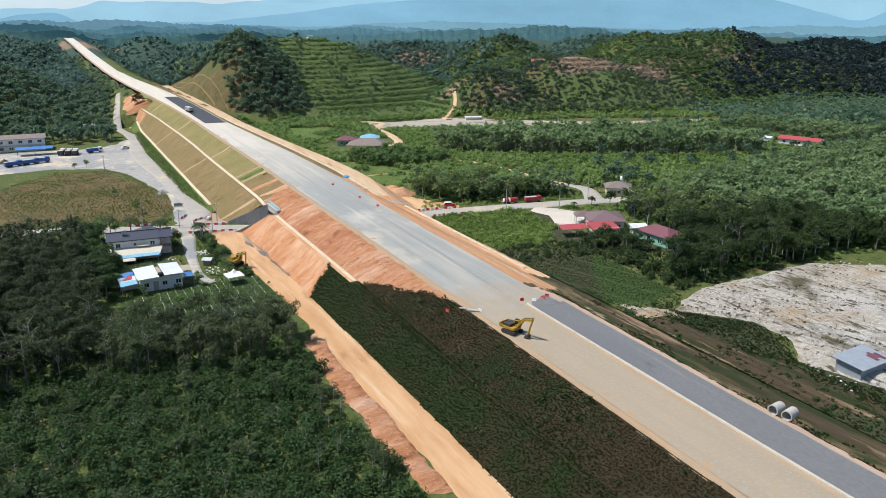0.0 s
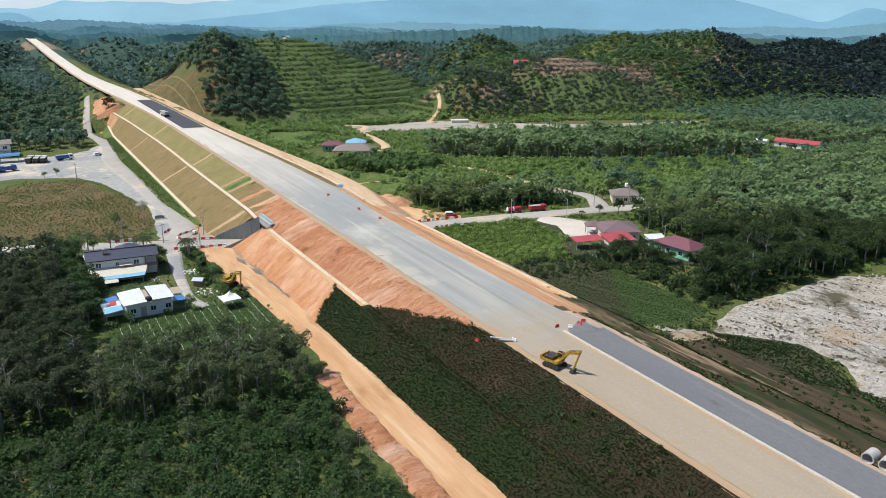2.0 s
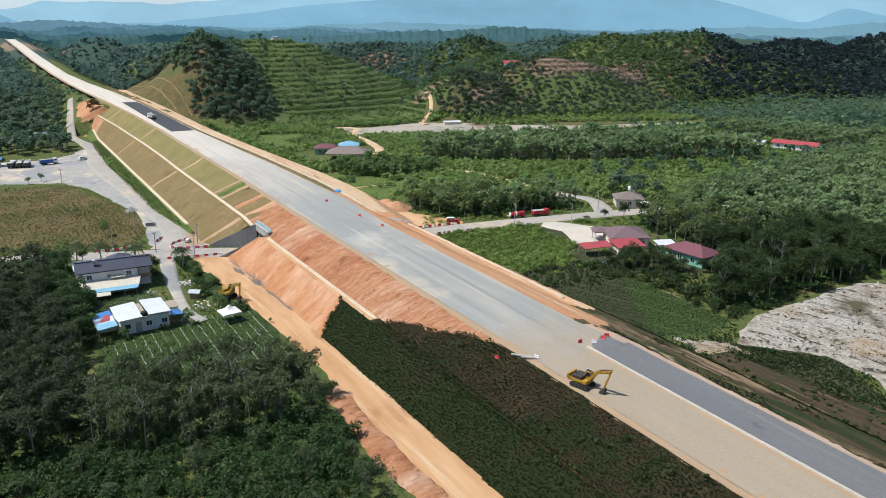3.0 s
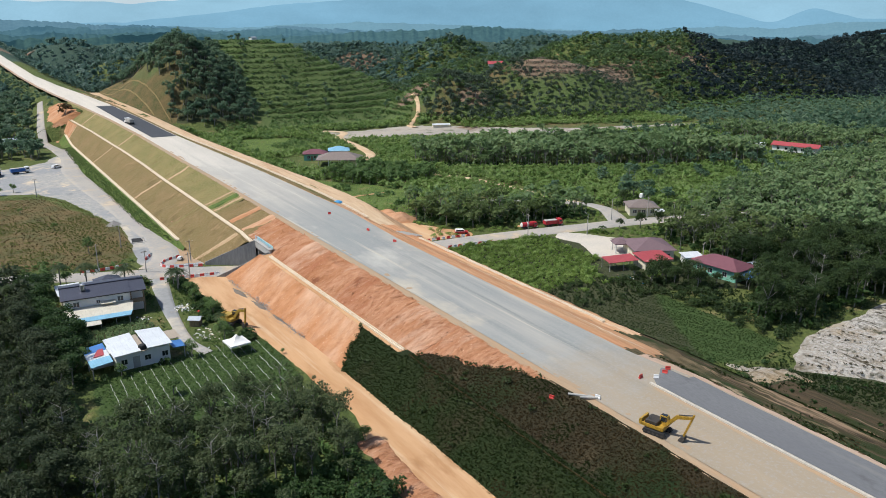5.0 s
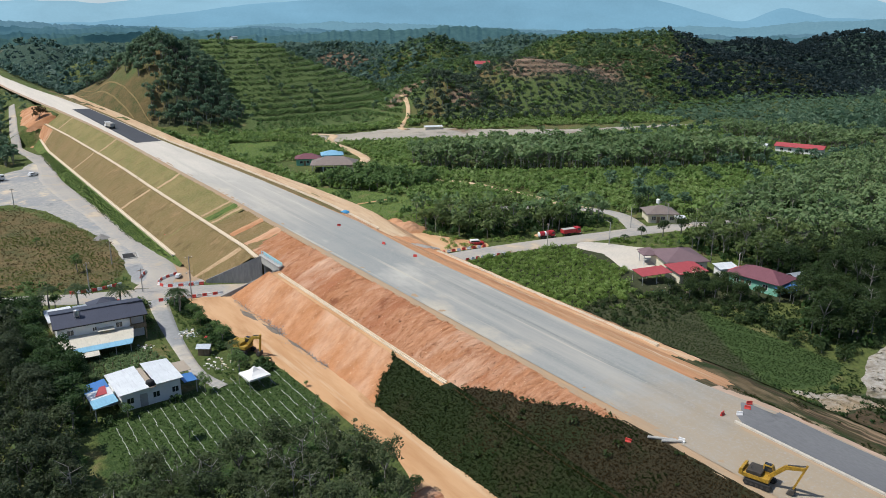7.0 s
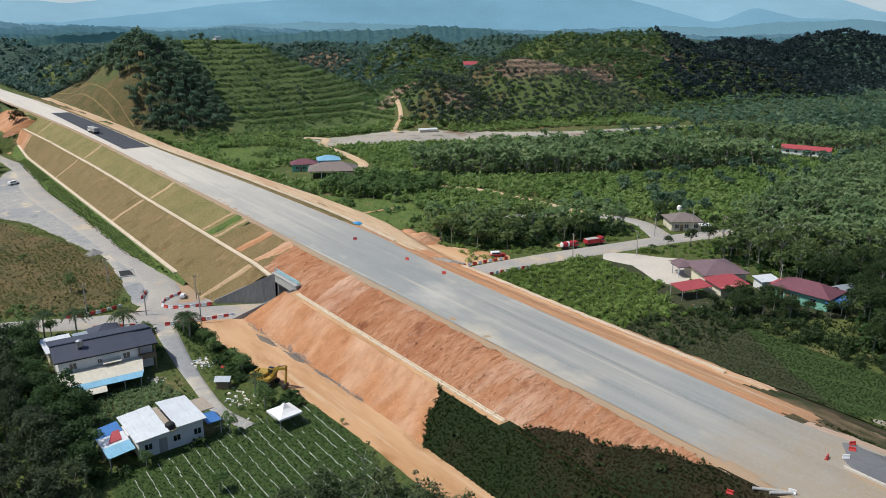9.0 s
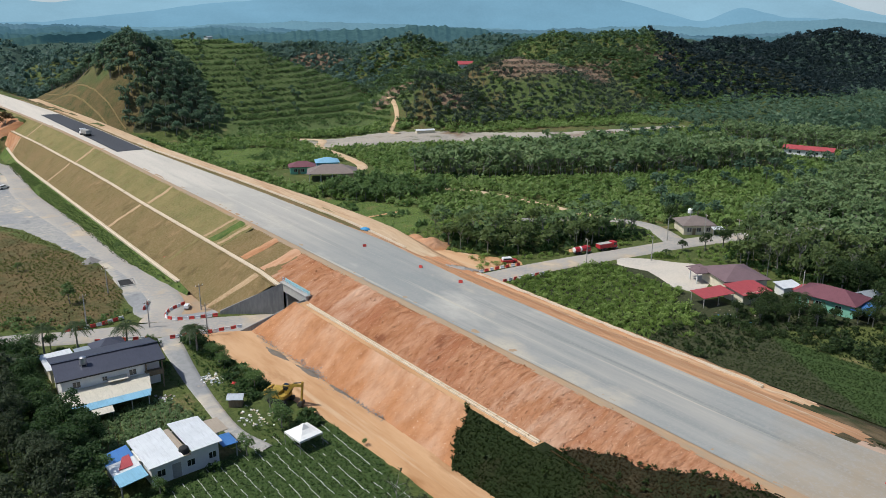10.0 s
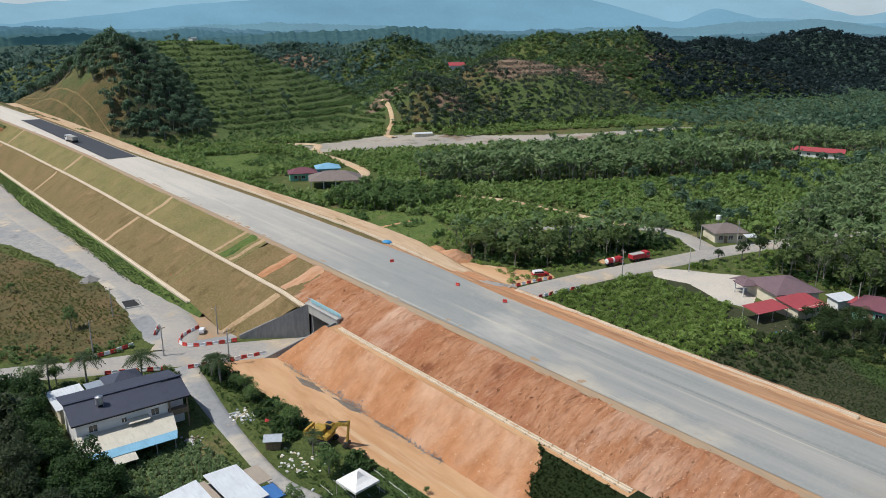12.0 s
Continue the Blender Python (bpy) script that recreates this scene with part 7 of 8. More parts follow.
part("roof", Geo().slab([(-5.6, -4.9, 3.7), (-0.5, -4.9, 3.9), (-0.4, 4.6, 4.3), (-5.6, 4.4, 4.0)], 0.1), R_WHITE, h2, "white sheet roof")
part("roof", Geo().slab([(0.8, -4.6, 4.0), (5.6, -4.4, 3.9), (5.5, 4.6, 4.2), (0.7, 4.8, 4.4)], 0.1), R_WHITE, h2, "white sheet roof")
part("roof", Geo().slab([(-0.45, -4.4, 3.55), (0.75, -4.4, 3.55), (0.7, 4.4, 3.75), (-0.4, 4.4, 3.75)], 0.1), R_RUST, h2, "rusty sheets in the roof valley")
part("roof", Geo().slab([(-9.7, -5.2, 2.7), (-5.7, -5.0, 3.0), (-5.7, -2.0, 3.15), (-9.7, -2.0, 2.85)], 0.1), R_BLUE, h2, "blue sheet side roof")
part("roof", Geo().slab([(-9.7, -1.996, 2.85), (-5.7, -1.996, 3.15), (-5.7, 1.0, 3.25), (-9.7, 1.0, 2.95)], 0.1), R_WHITE, h2, "white sheet side roof")
part("roof", Geo().slab([(-9.7, 1.004, 2.95), (-5.7, 1.004, 3.25), (-5.7, 4.4, 3.4), (-9.6, 4.0, 3.1)], 0.1), R_DBLUE, h2, "blue sheet side roof")
part("roof_panel", Geo().slab([(-8.6, -1.4, 3.1), (-6.6, -1.4, 3.22), (-6.2, 1.6, 3.36), (-7.2, 1.6, 3.28)], 0.05), R_RED, h2, "red roof sheet")
part("roof", Geo().slab([(5.7, -4.2, 2.7), (8.2, -4.0, 2.5), (8.2, -0.6, 2.6), (5.7, -0.6, 2.8)], 0.1), R_DBLUE, h2, "blue sheet side roof")
part("roof", Geo().slab([(5.7, -0.4, 3.1), (8.4, -0.2, 3.0), (8.4, 4.0, 3.2), (5.7, 4.0, 3.3)], 0.1), R_RUST, h2, "rusty brown sheet roof")
for x, y in ((-9.4, -4.7), (-9.4, 3.6), (8.0, -3.7), (8.0, 3.5), (-9.4, -0.5)):
    post(h2, x, y, 2.65)
part("wall", Geo().box(-9.0, 0, -0.2, -5.0, 3.6, 2.6), M["white_wall"], h2)
windows(h2, -3.6, (-3.5, 0.9, 4.2), 1.2, 1.1, 1.0)
# flat grey plate standing slightly proud of the wall
part("porch_panel", Geo().box(-1.9, -3.64, -0.1, -0.6, -3.58, 2.4), M["concrete"], h2)
vent = solid("roof_tank", Geo().tube((0, 0, 0), (0, 0, 0.7), 0.8, 0.7, 12).dome((0, 0, 0.7), 0.7, 0.7, 0.25, 12, 3), M["dark"], "black plastic water tank on the roof", "water tank", m=pose(22.5, 181.0, G0 + 3.62))

# marquee, hut and clutter by the drive
tent = thing("marquee", pose(40.1, 177.6, G0, 0, 0, 6) @ Matrix.Scale(0.86, 4), "white peaked marquee beside the vegetable field", "marquee")
cv = Geo()
n = 12
ring = []
for k in range(4):
    for j in range(n // 4):
        f = j / (n // 4)
        c0, c1 = [(-2.5, -2.5), (2.5, -2.5), (2.5, 2.5), (-2.5, 2.5)][k], [(2.5, -2.5), (2.5, 2.5), (-2.5, 2.5), (-2.5, -2.5)][k]
        ring.append((c0[0] + (c1[0] - c0[0]) * f, c0[1] + (c1[1] - c0[1]) * f))
prof = [(1.0, 2.3), (1.0, 2.65), (0.62, 3.0), (0.3, 3.5), (0.06, 4.35)]
vs = [(x * s, y * s, z) for s, z in prof for x, y in ring]
fs = [(j * n + i, j * n + (i + 1) % n, (j + 1) * n + (i + 1) % n, (j + 1) * n + i) for j in range(len(prof) - 1) for i in range(n)] + [tuple(range(4 * n, 5 * n))]
part("canopy", cv.add(vs, fs), plain("white canvas", (0.72, 0.72, 0.70), 0.7, 0, 0.05), tent)
for x, y in ((-2.45, -2.45), (2.45, -2.45), (2.45, 2.45), (-2.45, 2.45)):
    part("pole", Geo().tube((x, y, -0.1), (x, y, 2.4), 0.05), M["concrete"], tent)
hut = thing("hut", pose(36.9, 196.3, G0, 0, 0, -35), "small timber hut with a grey gable roof", "hut")
shell(hut, -1.1, -0.9, 1.1, 0.9, 1.6, M["wood"])
part("roof", gable_roof(-1.1, -0.9, 1.1, 0.9, 1.6, 0.6, 0.35, 0.06), R_GREY, hut)
part("gable", gable_ends(-1.1, -0.9, 1.1, 0.9, 1.6, 0.35, 0.08), M["wood"], hut)

# bungalows on the other side of the highway


def bungalow(x, y, yaw, w, d, h, rise, wall, roof, label, xs=(-3, 0, 3), group=""):
    r = thing("bungalow", pose(x, y, G0, 0, 0, yaw), label, "house", group)
    shell(r, -w / 2, -d / 2, w / 2, d / 2, h, wall)
    part("roof", hip_roof(-w / 2, -d / 2, w / 2, d / 2, h + 0.15, rise), roof, r)
    windows(r, -d / 2, xs, 1.0, 1.3, 1.2)
    windows(r, d / 2, xs[:1], 1.0, 1.3, 1.2, 1)
    door(r, -d / 2, (xs[0] + xs[1]) / 2, 1.0, 2.1)
    return r


b1 = bungalow(162.0, 179.2, -28, 11, 11.5, 3.2, 2.1, M["cream_wall"], R_MAUVE, "cream bungalow with a faded mauve hipped roof", (-4, -1, 3.6))
part("porch_roof", Geo().slab([(-5.6, 3.5, 3.2), (-5.0, 3.5, 3.4), (-5.0, 8.2, 3.4), (-9.0, 8.2, 2.9)], 0.12), R_MAUVE, b1)
part("porch_roof", hip_roof(-9.0, 2.0, -4.6, 6.0, 3.0, 1.0, 0.3), R_MAUVE, b1, "faded mauve porch roof")
for x, y in ((-8.8, 2.2), (-8.8, 5.8)):
    post(b1, x, y, 2.9, 0.12, M["white_wall"])
b1b = thing("annex", pose(155.4, 171.6, G0, 0, 0, -14), "cream annex with a red sheet roof", "house")
shell(b1b, -4.0, -2.9, 4.0, 3.0, 2.8, M["cream_wall"])
part("roof", Geo().slab([(-4.6, -3.6, 2.7), (4.5, -3.6, 2.7), (4.5, 3.2, 3.5), (-4.6, 3.2, 3.5)], 0.12), R_RED, b1b)
windows(b1b, -2.9, (-1.5, 2.2), 1.0, 1.0, 1.0)
car_port = thing("carport", pose(146.6, 175.2, G0, 0, 0, -16), "open carport with a bright red sheet roof", "carport")
part("roof", Geo().slab([(-4.5, -2.5, 2.5), (4.5, -2.5, 2.7), (4.5, 2.5, 3.1), (-4.5, 2.5, 2.9)], 0.1), R_RED, car_port)
for x in (-4.2, 0, 4.2):
    for y in (-2.2, 2.2):
        post(car_port, x, y, 2.6, 0.07)
b2 = bungalow(166.2, 156.6, -86, 13, 8.0, 3.0, 2.0, M["green_wall"], R_MAROON, "mint green bungalow with a maroon hipped roof", (-4.5, -1.2, 3.2))
part("lean_to_roof", Geo().slab([(5.9, -4.6, 2.4), (10.2, -4.6, 2.2), (10.2, 2.4, 2.6), (5.9, 2.4, 2.8)], 0.1), R_DBLUE, b2, "blue sheet lean-to roof")
for x, y in ((9.9, -4.3), (9.9, 2.1)):
    post(b2, x, y, 2.2)
part("lean_to_roof", Geo().slab([(-8.6, -2.0, 2.6), (-6.9, -2.0, 2.9), (-6.9, 3.8, 2.9), (-8.6, 3.8, 2.6)], 0.1), R_RED, b2, "red sheet lean-to roof")
s4 = thing("shed", pose(175.6, 152.6, G0, 0, 0, -10), "grey sheet shed behind the bungalow", "shed")
shell(s4, -2.3, -1.8, 2.3, 1.8, 2.3, M["wood"])
part("roof", gable_roof(-2.3, -1.8, 2.3, 1.8, 2.3, 0.8, 0.4, 0.08), R_GREY, s4)
part("gable", gable_ends(-2.3, -1.8, 2.3, 1.8, 2.3, 0.6, 0.1), M["wood"], s4)
s5 = thing("shed", pose(166.8, 167.6, G0, 0, 0, -20), "low shed with a pale sheet roof between the houses", "shed")
shell(s5, -2.4, -1.6, 2.4, 1.6, 2.2, M["white_wall"])
part("roof", Geo().slab([(-2.9, -2.0, 2.3), (2.9, -2.0, 2.3), (2.9, 2.0, 2.8), (-2.9, 2.0, 2.8)], 0.08), R_WHITE, s5)
b3 = bungalow(198.3, 216.0, -35, 9.5, 8.5, 3.0, 2.0, M["cream_wall"], R_BROWN, "cream bungalow with a brown hipped roof", (-3, 0, 3))
part("porch_roof", Geo().slab([(3.4, -7.2, 2.4), (7.0, -7.2, 2.4), (7.0, -4.6, 2.8), (3.4, -4.6, 2.8)], 0.1), R_WHITE, b3, "white sheet porch roof")
for x in (3.6, 6.8):
    post(b3, x, -7.0, 2.4)
solid("water_tank", Geo().tube((0, 0, 0), (0, 0, 3.6), 0.12).tube((0, 0, 3.6), (0, 0, 4.8), 0.9, 0.9, 12).dome((0, 0, 4.8), 0.9, 0.9, 0.3, 12, 3), M["white_wall"], "white water tank on a post behind the bungalow", "water tank", m=pose(205.5, 222.5, G0))
f1 = bungalow(145, 376.5, -25, 10.5, 7, 3.0, 1.9, M["green_wall"], R_MAROON, "turquoise house with a red tiled roof", (-3, 0, 3))
f2 = bungalow(159.5, 380.5, -25, 9.4, 8, 2.8, 1.8, R_BLUE, R_BLUE, "pale blue house with a light blue tiled roof", (-3, 0, 3))
f3 = thing("hall", pose(149, 357.5, G0, 0, 0, -30), "open hall with a wide grey-brown hipped roof", "hall")
part("roof", hip_roof(-9.8, -6, 9.8, 6, 3.2, 2.9), R_BROWN, f3)
for x in (-9.4, -4.7, 0, 4.7, 9.4):
    for y in (-5.6, 5.6):
        post(f3, x, y, 3.3, 0.15, M["white_wall"])
part("wall", Geo().box(2, -5.4, -0.1, 9.2, 5.4, 2.6), M["cream_wall"], f3)
f4 = thing("shed", pose(259, 441, G0, 0, 0, -20) @ Matrix.Scale(0.66, 4), "long shed with a white sheet roof", "shed")
shell(f4, -8, -3.2, 8, 3.2, 2.6, M["cream_wall"])
part("roof", gable_roof(-8, -3.2, 8, 3.2, 2.7, 0.9, 0.7, 0.1), R_WHITE, f4)
part("gable", gable_ends(-8, -3.2, 8, 3.2, 2.6, 0.8), M["cream_wall"], f4)
f5 = thing("longhouse", pose(366, 266, G0, 0, 0, -72), "long low house with a bright red sheet roof", "house")
shell(f5, -11, -3.6, 11, 3.6, 3.0, M["white_wall"])
part("roof", gable_roof(-11, -3.6, 11, 3.6, 3.1, 1.5, 0.8, 0.12), R_RED, f5)
part("gable", gable_ends(-11, -3.6, 11, 3.6, 3.0, 1.3), M["white_wall"], f5)
windows(f5, -3.6, (-8, -4, 0, 4, 8), 1.0, 1.4, 1.2)
f6 = thing("shed", pose(359, 284, G0, 0, 0, -72), "small shed with a white and blue sheet roof", "shed")
shell(f6, -3.5, -2.4, 3.5, 2.4, 2.5, M["white_wall"])
part("roof", gable_roof(-3.5, -2.4, 3.5, 2.4, 2.5, 0.8, 0.5, 0.1), R_WHITE, f6)
hz = float(land(np.array([407.0]), np.array([584.0]))[0])
f7 = thing("house", pose(407, 584, hz, 0, 0, -30), "red-roofed house on the wooded hill", "house")
shell(f7, -6, -4, 6, 4, 4.0, M["white_wall"], -2)
part("roof", gable_roof(-6, -4, 6, 4, 4.0, 2.4, 0.8, 0.15), R_RED, f7)
part("gable", gable_ends(-6, -4, 6, 4, 4.0, 2.0), M["white_wall"], f7)
# small white hut on top of the terraced hill
hz = float(land(np.array([206.0]), np.array([628.0]))[0])
hut = thing("hut", pose(206, 628, hz, 0, 0, 30) @ Matrix.Scale(0.55, 4), "small white hut on top of the terraced hill", "hut")
shell(hut, -5, -3, 5, 3, 3.0, M["white_wall"], -1.5)
part("roof", gable_roof(-5, -3, 5, 3, 3.0, 1.4), R_GREY, hut, "grey sheet roof")

# corrugated shed on the cleared plot
s6 = thing("shed", pose(138.2, 69.6, G0 + 0.2, 0, 0, 4), "corrugated grey sheet shed with rust-red patches", "shed")
shell(s6, -4.4, -2.6, 4.4, 2.6, 2.2, R_GREY)
part("roof", Geo().slab([(-5.2, -3.3, 2.35), (5.2, -3.3, 2.35), (5.2, 3.3, 3.0), (-5.2, 3.3, 3.0)], 0.08), R_GREY, s6)
for a, b in ((1.2, -2.2), (2.2, -1.6), (3.2, -2.4)):
    part("roof_patch", Geo().slab([(a, b, 2.56), (a + 0.9, b, 2.56), (a + 0.9, b + 2.4, 2.8), (a, b + 2.4, 2.8)], 0.02), R_MAROON, s6, "rust-red patched sheet")
# office block and yard buildings
of = thing("office_block", pose(-34, 437, G0), "two-storey white office block with a dark roof", "office block")
shell(of, -34, -5, 33, 5, 6.4, M["white_wall"])
part("roof", gable_roof(-34, -5, 33, 5, 6.5, 1.6, 0.8, 0.2), R_BROWN, of)
part("gable", gable_ends(-34, -5, 33, 5, 6.4, 1.4), M["white_wall"], of)
part("walkway", Geo().box(-34, -6.6, 3.0, 33, -5.02, 3.25), M["concrete"], of)
for x in np.arange(-33, 33, 4.4):
    post(of, float(x), -6.4, 3.0, 0.14, M["white_wall"])
windows(of, -5.0, [float(v) for v in np.arange(-31, 32, 4.4)], 1.0, 1.8, 1.3)
windows(of, -5.0, [float(v) for v in np.arange(-31, 32, 4.4)], 4.2, 1.8, 1.3)
f8 = thing("canopy_shed", pose(-6, 417, G0, 0, 0, 0), "open shed with a blue sheet roof in the yard", "shed")
part("roof", gable_roof(-8, -3, 8, 3, 3.4, 0.9, 0.4, 0.1), R_DBLUE, f8)
for x in (-7.6, 0, 7.6):
    for y in (-2.7, 2.7):
        post(f8, x, y, 3.4, 0.1)
f9 = thing("shed", pose(24, 497, float(land(np.array([24.0]), np.array([497.0]))[0]), 0, 0, 10), "grey roofed shed among the trees", "shed")
shell(f9, -7, -3, 7, 3, 3.0, M["cream_wall"], -2)
part("roof", gable_roof(-7, -3, 7, 3, 3.1, 1.2, 0.6, 0.1), R_GREY, f9)
c1 = thing("cottage", pose(-15, 208, G0, 0, 0, 15), "cottage with a pale blue roof among the trees", "cottage")
shell(c1, -4, -3, 4, 3, 3.0, M["white_wall"])
part("roof", gable_roof(-4, -3, 4, 3, 3.1, 1.2, 0.6, 0.1), R_GREY, c1)
part("gable", gable_ends(-4, -3, 4, 3, 3.0, 1.0), M["white_wall"], c1)

# ---- machines and vehicles ----
P_YEL = plain("excavator yellow", (0.46, 0.27, 0.03), 0.5, 0, 0.3)
P_RED = plain("truck red", (0.45, 0.03, 0.04), 0.4, 0, 0.12)
P_WHITE = plain("vehicle white", (0.7, 0.7, 0.7), 0.35, 0, 0.06)
P_BLUE = plain("truck blue", (0.03, 0.12, 0.38), 0.4, 0, 0.12)
P_BLACK = plain("black rubber", (0.025, 0.025, 0.025), 0.85, 0, 0.2)
P_STEEL = plain("dark steel", (0.10, 0.095, 0.09), 0.6, 0.6, 0.2)
P_RBAR = plain("red plastic", (0.52, 0.05, 0.04), 0.5, 0, 0.12)
P_TARP = plain("blue tarpaulin", (0.05, 0.28, 0.55), 0.6, 0, 0.1)


def beam(p, q, w, h0, h1):
    """A tapering box beam between two points of the x-z plane, w wide."""
    p, q = Vector(p), Vector(q)
    d = (q - p).normalized()
    n = Vector((-d.z, 0, d.x))
    vs = []
    for c, h in ((p, h0), (q, h1)):
        for s in (-1, 1):
            for y in (-w / 2, w / 2):
                vs.append(c + n * (s * h / 2) + Vector((0, y, 0)))
    return Geo().add(vs, [(0, 1, 3, 2), (4, 6, 7, 5), (0, 4, 5, 1), (2, 3, 7, 6), (0, 2, 6, 4), (1, 5, 7, 3)])


def excavator(m, label, body, tip, bucket, hood=None):
    """A crawler excavator that faces +x; tip and bucket are points (x, z) of the boom's end and the stick's end."""
    r = thing("excavator", m, label, "excavator")
    for y in (-1.25, 1.25):
        track = part("track", Geo().prism([(-2.0, 0.45), (-1.7, 0.05), (1.7, 0.05), (2.05, 0.45), (1.75, 0.9), (-1.75, 0.9)], y - 0.28, y + 0.28), P_BLACK, r, "black crawler track", 0.05)
        for x in (-1.5, -0.75, 0, 0.75, 1.5):
            part("roller", Geo().tube((x, y - 0.3, 0.42), (x, y + 0.3, 0.42), 0.22, n=10), P_STEEL, track)
    part("undercarriage", Geo().box(-1.2, -0.97, 0.4, 1.2, 0.97, 0.85).tube((0, 0, 0.85), (0, 0, 1.1), 0.7, n=14), P_STEEL, r)
    part("body", Geo().box(-2.2, -1.3, 1.1, 1.5, 1.3, 1.75), body, r, bevel=0.06)
    part("engine_cover", Geo().box(-1.75, -1.25, 1.754, 0.35, 1.25, 2.35), hood or body, r, bevel=0.08)
    part("counterweight", Geo().prism([(-2.75, 1.2), (-2.204, 1.12), (-2.204, 2.3), (-2.6, 2.3), (-2.8, 1.9)], -1.3, 1.3), body, r, bevel=0.06)
    part("exhaust", Geo().tube((-1.2, -0.6, 2.35), (-1.2, -0.6, 2.85), 0.07), P_STEEL, r)
    cab = part("cab", Geo().prism([(0.1, 1.754), (1.55, 1.754), (1.65, 2.3), (1.3, 3.05), (0.1, 3.05)], 0.35, 1.3), body, r, bevel=0.04)
    part("cab_window", Geo().prism([(0.3, 2.1), (1.5, 2.1), (1.56, 2.3), (1.28, 2.9), (0.3, 2.9)], 0.32, 1.33), M["glass"], cab)
    part("cab_roof", Geo().box(0.2, 0.5, 3.06, 1.15, 1.15, 3.12), M["glass"], cab)
    root = Vector((1.2, 0, 1.7))
    t, b = Vector((tip[0], 0, tip[1])), Vector((bucket[0], 0, bucket[1]))
    mid = root.lerp(t, 0.5) + Vector((-0.25, 0, 0.85))
    part("boom", beam(root, mid, 0.42, 0.5, 0.62), body, r)
    part("boom", beam(mid, t, 0.42, 0.62, 0.42), body, r)
    part("stick", beam(t + (t - b).normalized() * 0.7, b, 0.34, 0.3, 0.28), body, r)
    part("hydraulic_ram", Geo().tube(root + Vector((0.2, 0.32, -0.3)), mid + Vector((0.1, 0.32, -0.2)), 0.09), P_STEEL, r)
    part("hydraulic_ram", Geo().tube(mid + Vector((0.2, 0, 0.42)), t + (t - b).normalized() * 0.6, 0.09), P_STEEL, r)
    bx, bz = b.x, b.z
    part("bucket", Geo().prism([(bx + 0.3, bz + 0.1), (bx + 0.35, bz - 0.5), (bx - 0.1, bz - 0.95), (bx - 0.75, bz - 0.75), (bx - 0.5, bz - 0.35), (bx - 0.2, bz + 0.1)], -0.55, 0.55), P_STEEL, r, "worn steel bucket", 0.03)
    return r


ez = float(road_z(98))
excavator(pose(75.2, 98.2, ez + 0.1, 0, 0, -74) @ Matrix.Scale(0.86, 4), "yellow crawler excavator parked on the highway edge", P_YEL, (5.7, 4.6), (4.5, 0.95), plain("dark dusty steel hood", (0.06, 0.05, 0.038), 0.6, 0, 0.3))
excavator(pose(43.6, 192.6, G0 + 0.1, 0, 0, -62), "dusty orange crawler excavator beside the haul track", plain("dusty orange paint", (0.46, 0.3, 0.045), 0.6, 0, 0.3), (4.6, 4.0), (4.3, 0.95))


def wheel(parent, x, y, r, w, inner=1):
    t = part("wheel", Geo().tube((x, y - w / 2, r), (x, y + w / 2, r), r, n=14), P_BLACK, parent, "black tyre")
    part("rim", Geo().tube((x, y - w / 2 - 0.02, r), (x, y + w / 2 + 0.02, r), r * 0.5, n=10), P_STEEL, t)


def tipper(m, cabm, bodym, label, tank=False, cover=None):
    """A lorry that faces +x with a tipping body or a mixer tank."""
    r = thing("truck", m, label, "truck")
    for x in (2.6, -1.3, -2.6):
        for y in (-1.0, 1.0):
            wheel(r, x, y, 0.52, 0.35)
    part("chassis", Geo().box(-3.7, -0.45, 0.6, 3.4, 0.45, 0.95), P_STEEL, r)
    cab = part("cab", Geo().prism([(1.95, 0.75), (3.75, 0.75), (3.8, 1.6), (3.55, 2.75), (1.95, 2.75)], -1.2, 1.2), cabm, r, bevel=0.06)
    part("windscreen", Geo().add([(3.815, -1.05, 1.65), (3.815, 1.05, 1.65), (3.6, 1.05, 2.6), (3.6, -1.05, 2.6)], [(0, 1, 2, 3)]), M["glass"], cab)
    part("cab_window", Geo().box(2.3, -1.22, 1.7, 3.4, 1.22, 2.4), M["glass"], cab)
    part("bumper", Geo().box(3.6, -1.2, 0.5, 3.9, 1.2, 0.85), M["white_wall"], cab)
    if tank:
        part("tank", Geo().tube((-3.6, 0, 1.9), (1.6, 0, 1.9), 1.05, 1.05, 14), bodym, r, "round red tank")
        part("tank_end", Geo().tube((-3.9, 0, 1.9), (-3.604, 0, 1.9), 0.7, 1.05, 14), M["white_wall"], r)
        part("tank_band", Geo().tube((-1.2, 0, 1.9), (-0.4, 0, 1.9), 1.07, 1.07, 14), M["white_wall"], r, "white band")
    else:
        b = part("tipping_body", Geo().box(-3.8, -1.2, 1.0, 1.7, 1.2, 2.35), bodym, r, bevel=0.03)
        for x in (-3.2, -2.2, -1.2, -0.2, 0.8):
            part("rib", Geo().box(x - 0.06, -1.27, 1.0, x + 0.06, 1.27, 2.3), bodym, b)
        part("load_cover", Geo().box(-3.7, -1.1, 2.354, 1.6, 1.1, 2.5), cover or M["concrete"], b, "pale load cover")
    return r


tipper(pose(151.6, 220.9, G0 + 0.1, 0, 0, -8) @ Matrix.Scale(0.74, 4), P_RED, P_RED, "red tanker truck parked on the roadside", True)
tipper(pose(160.4, 219.2, G0 + 0.1, 0, 0, -10) @ Matrix.Scale(0.84, 4), P_RED, P_RED, "red tipper truck with a pale load parked on the roadside")
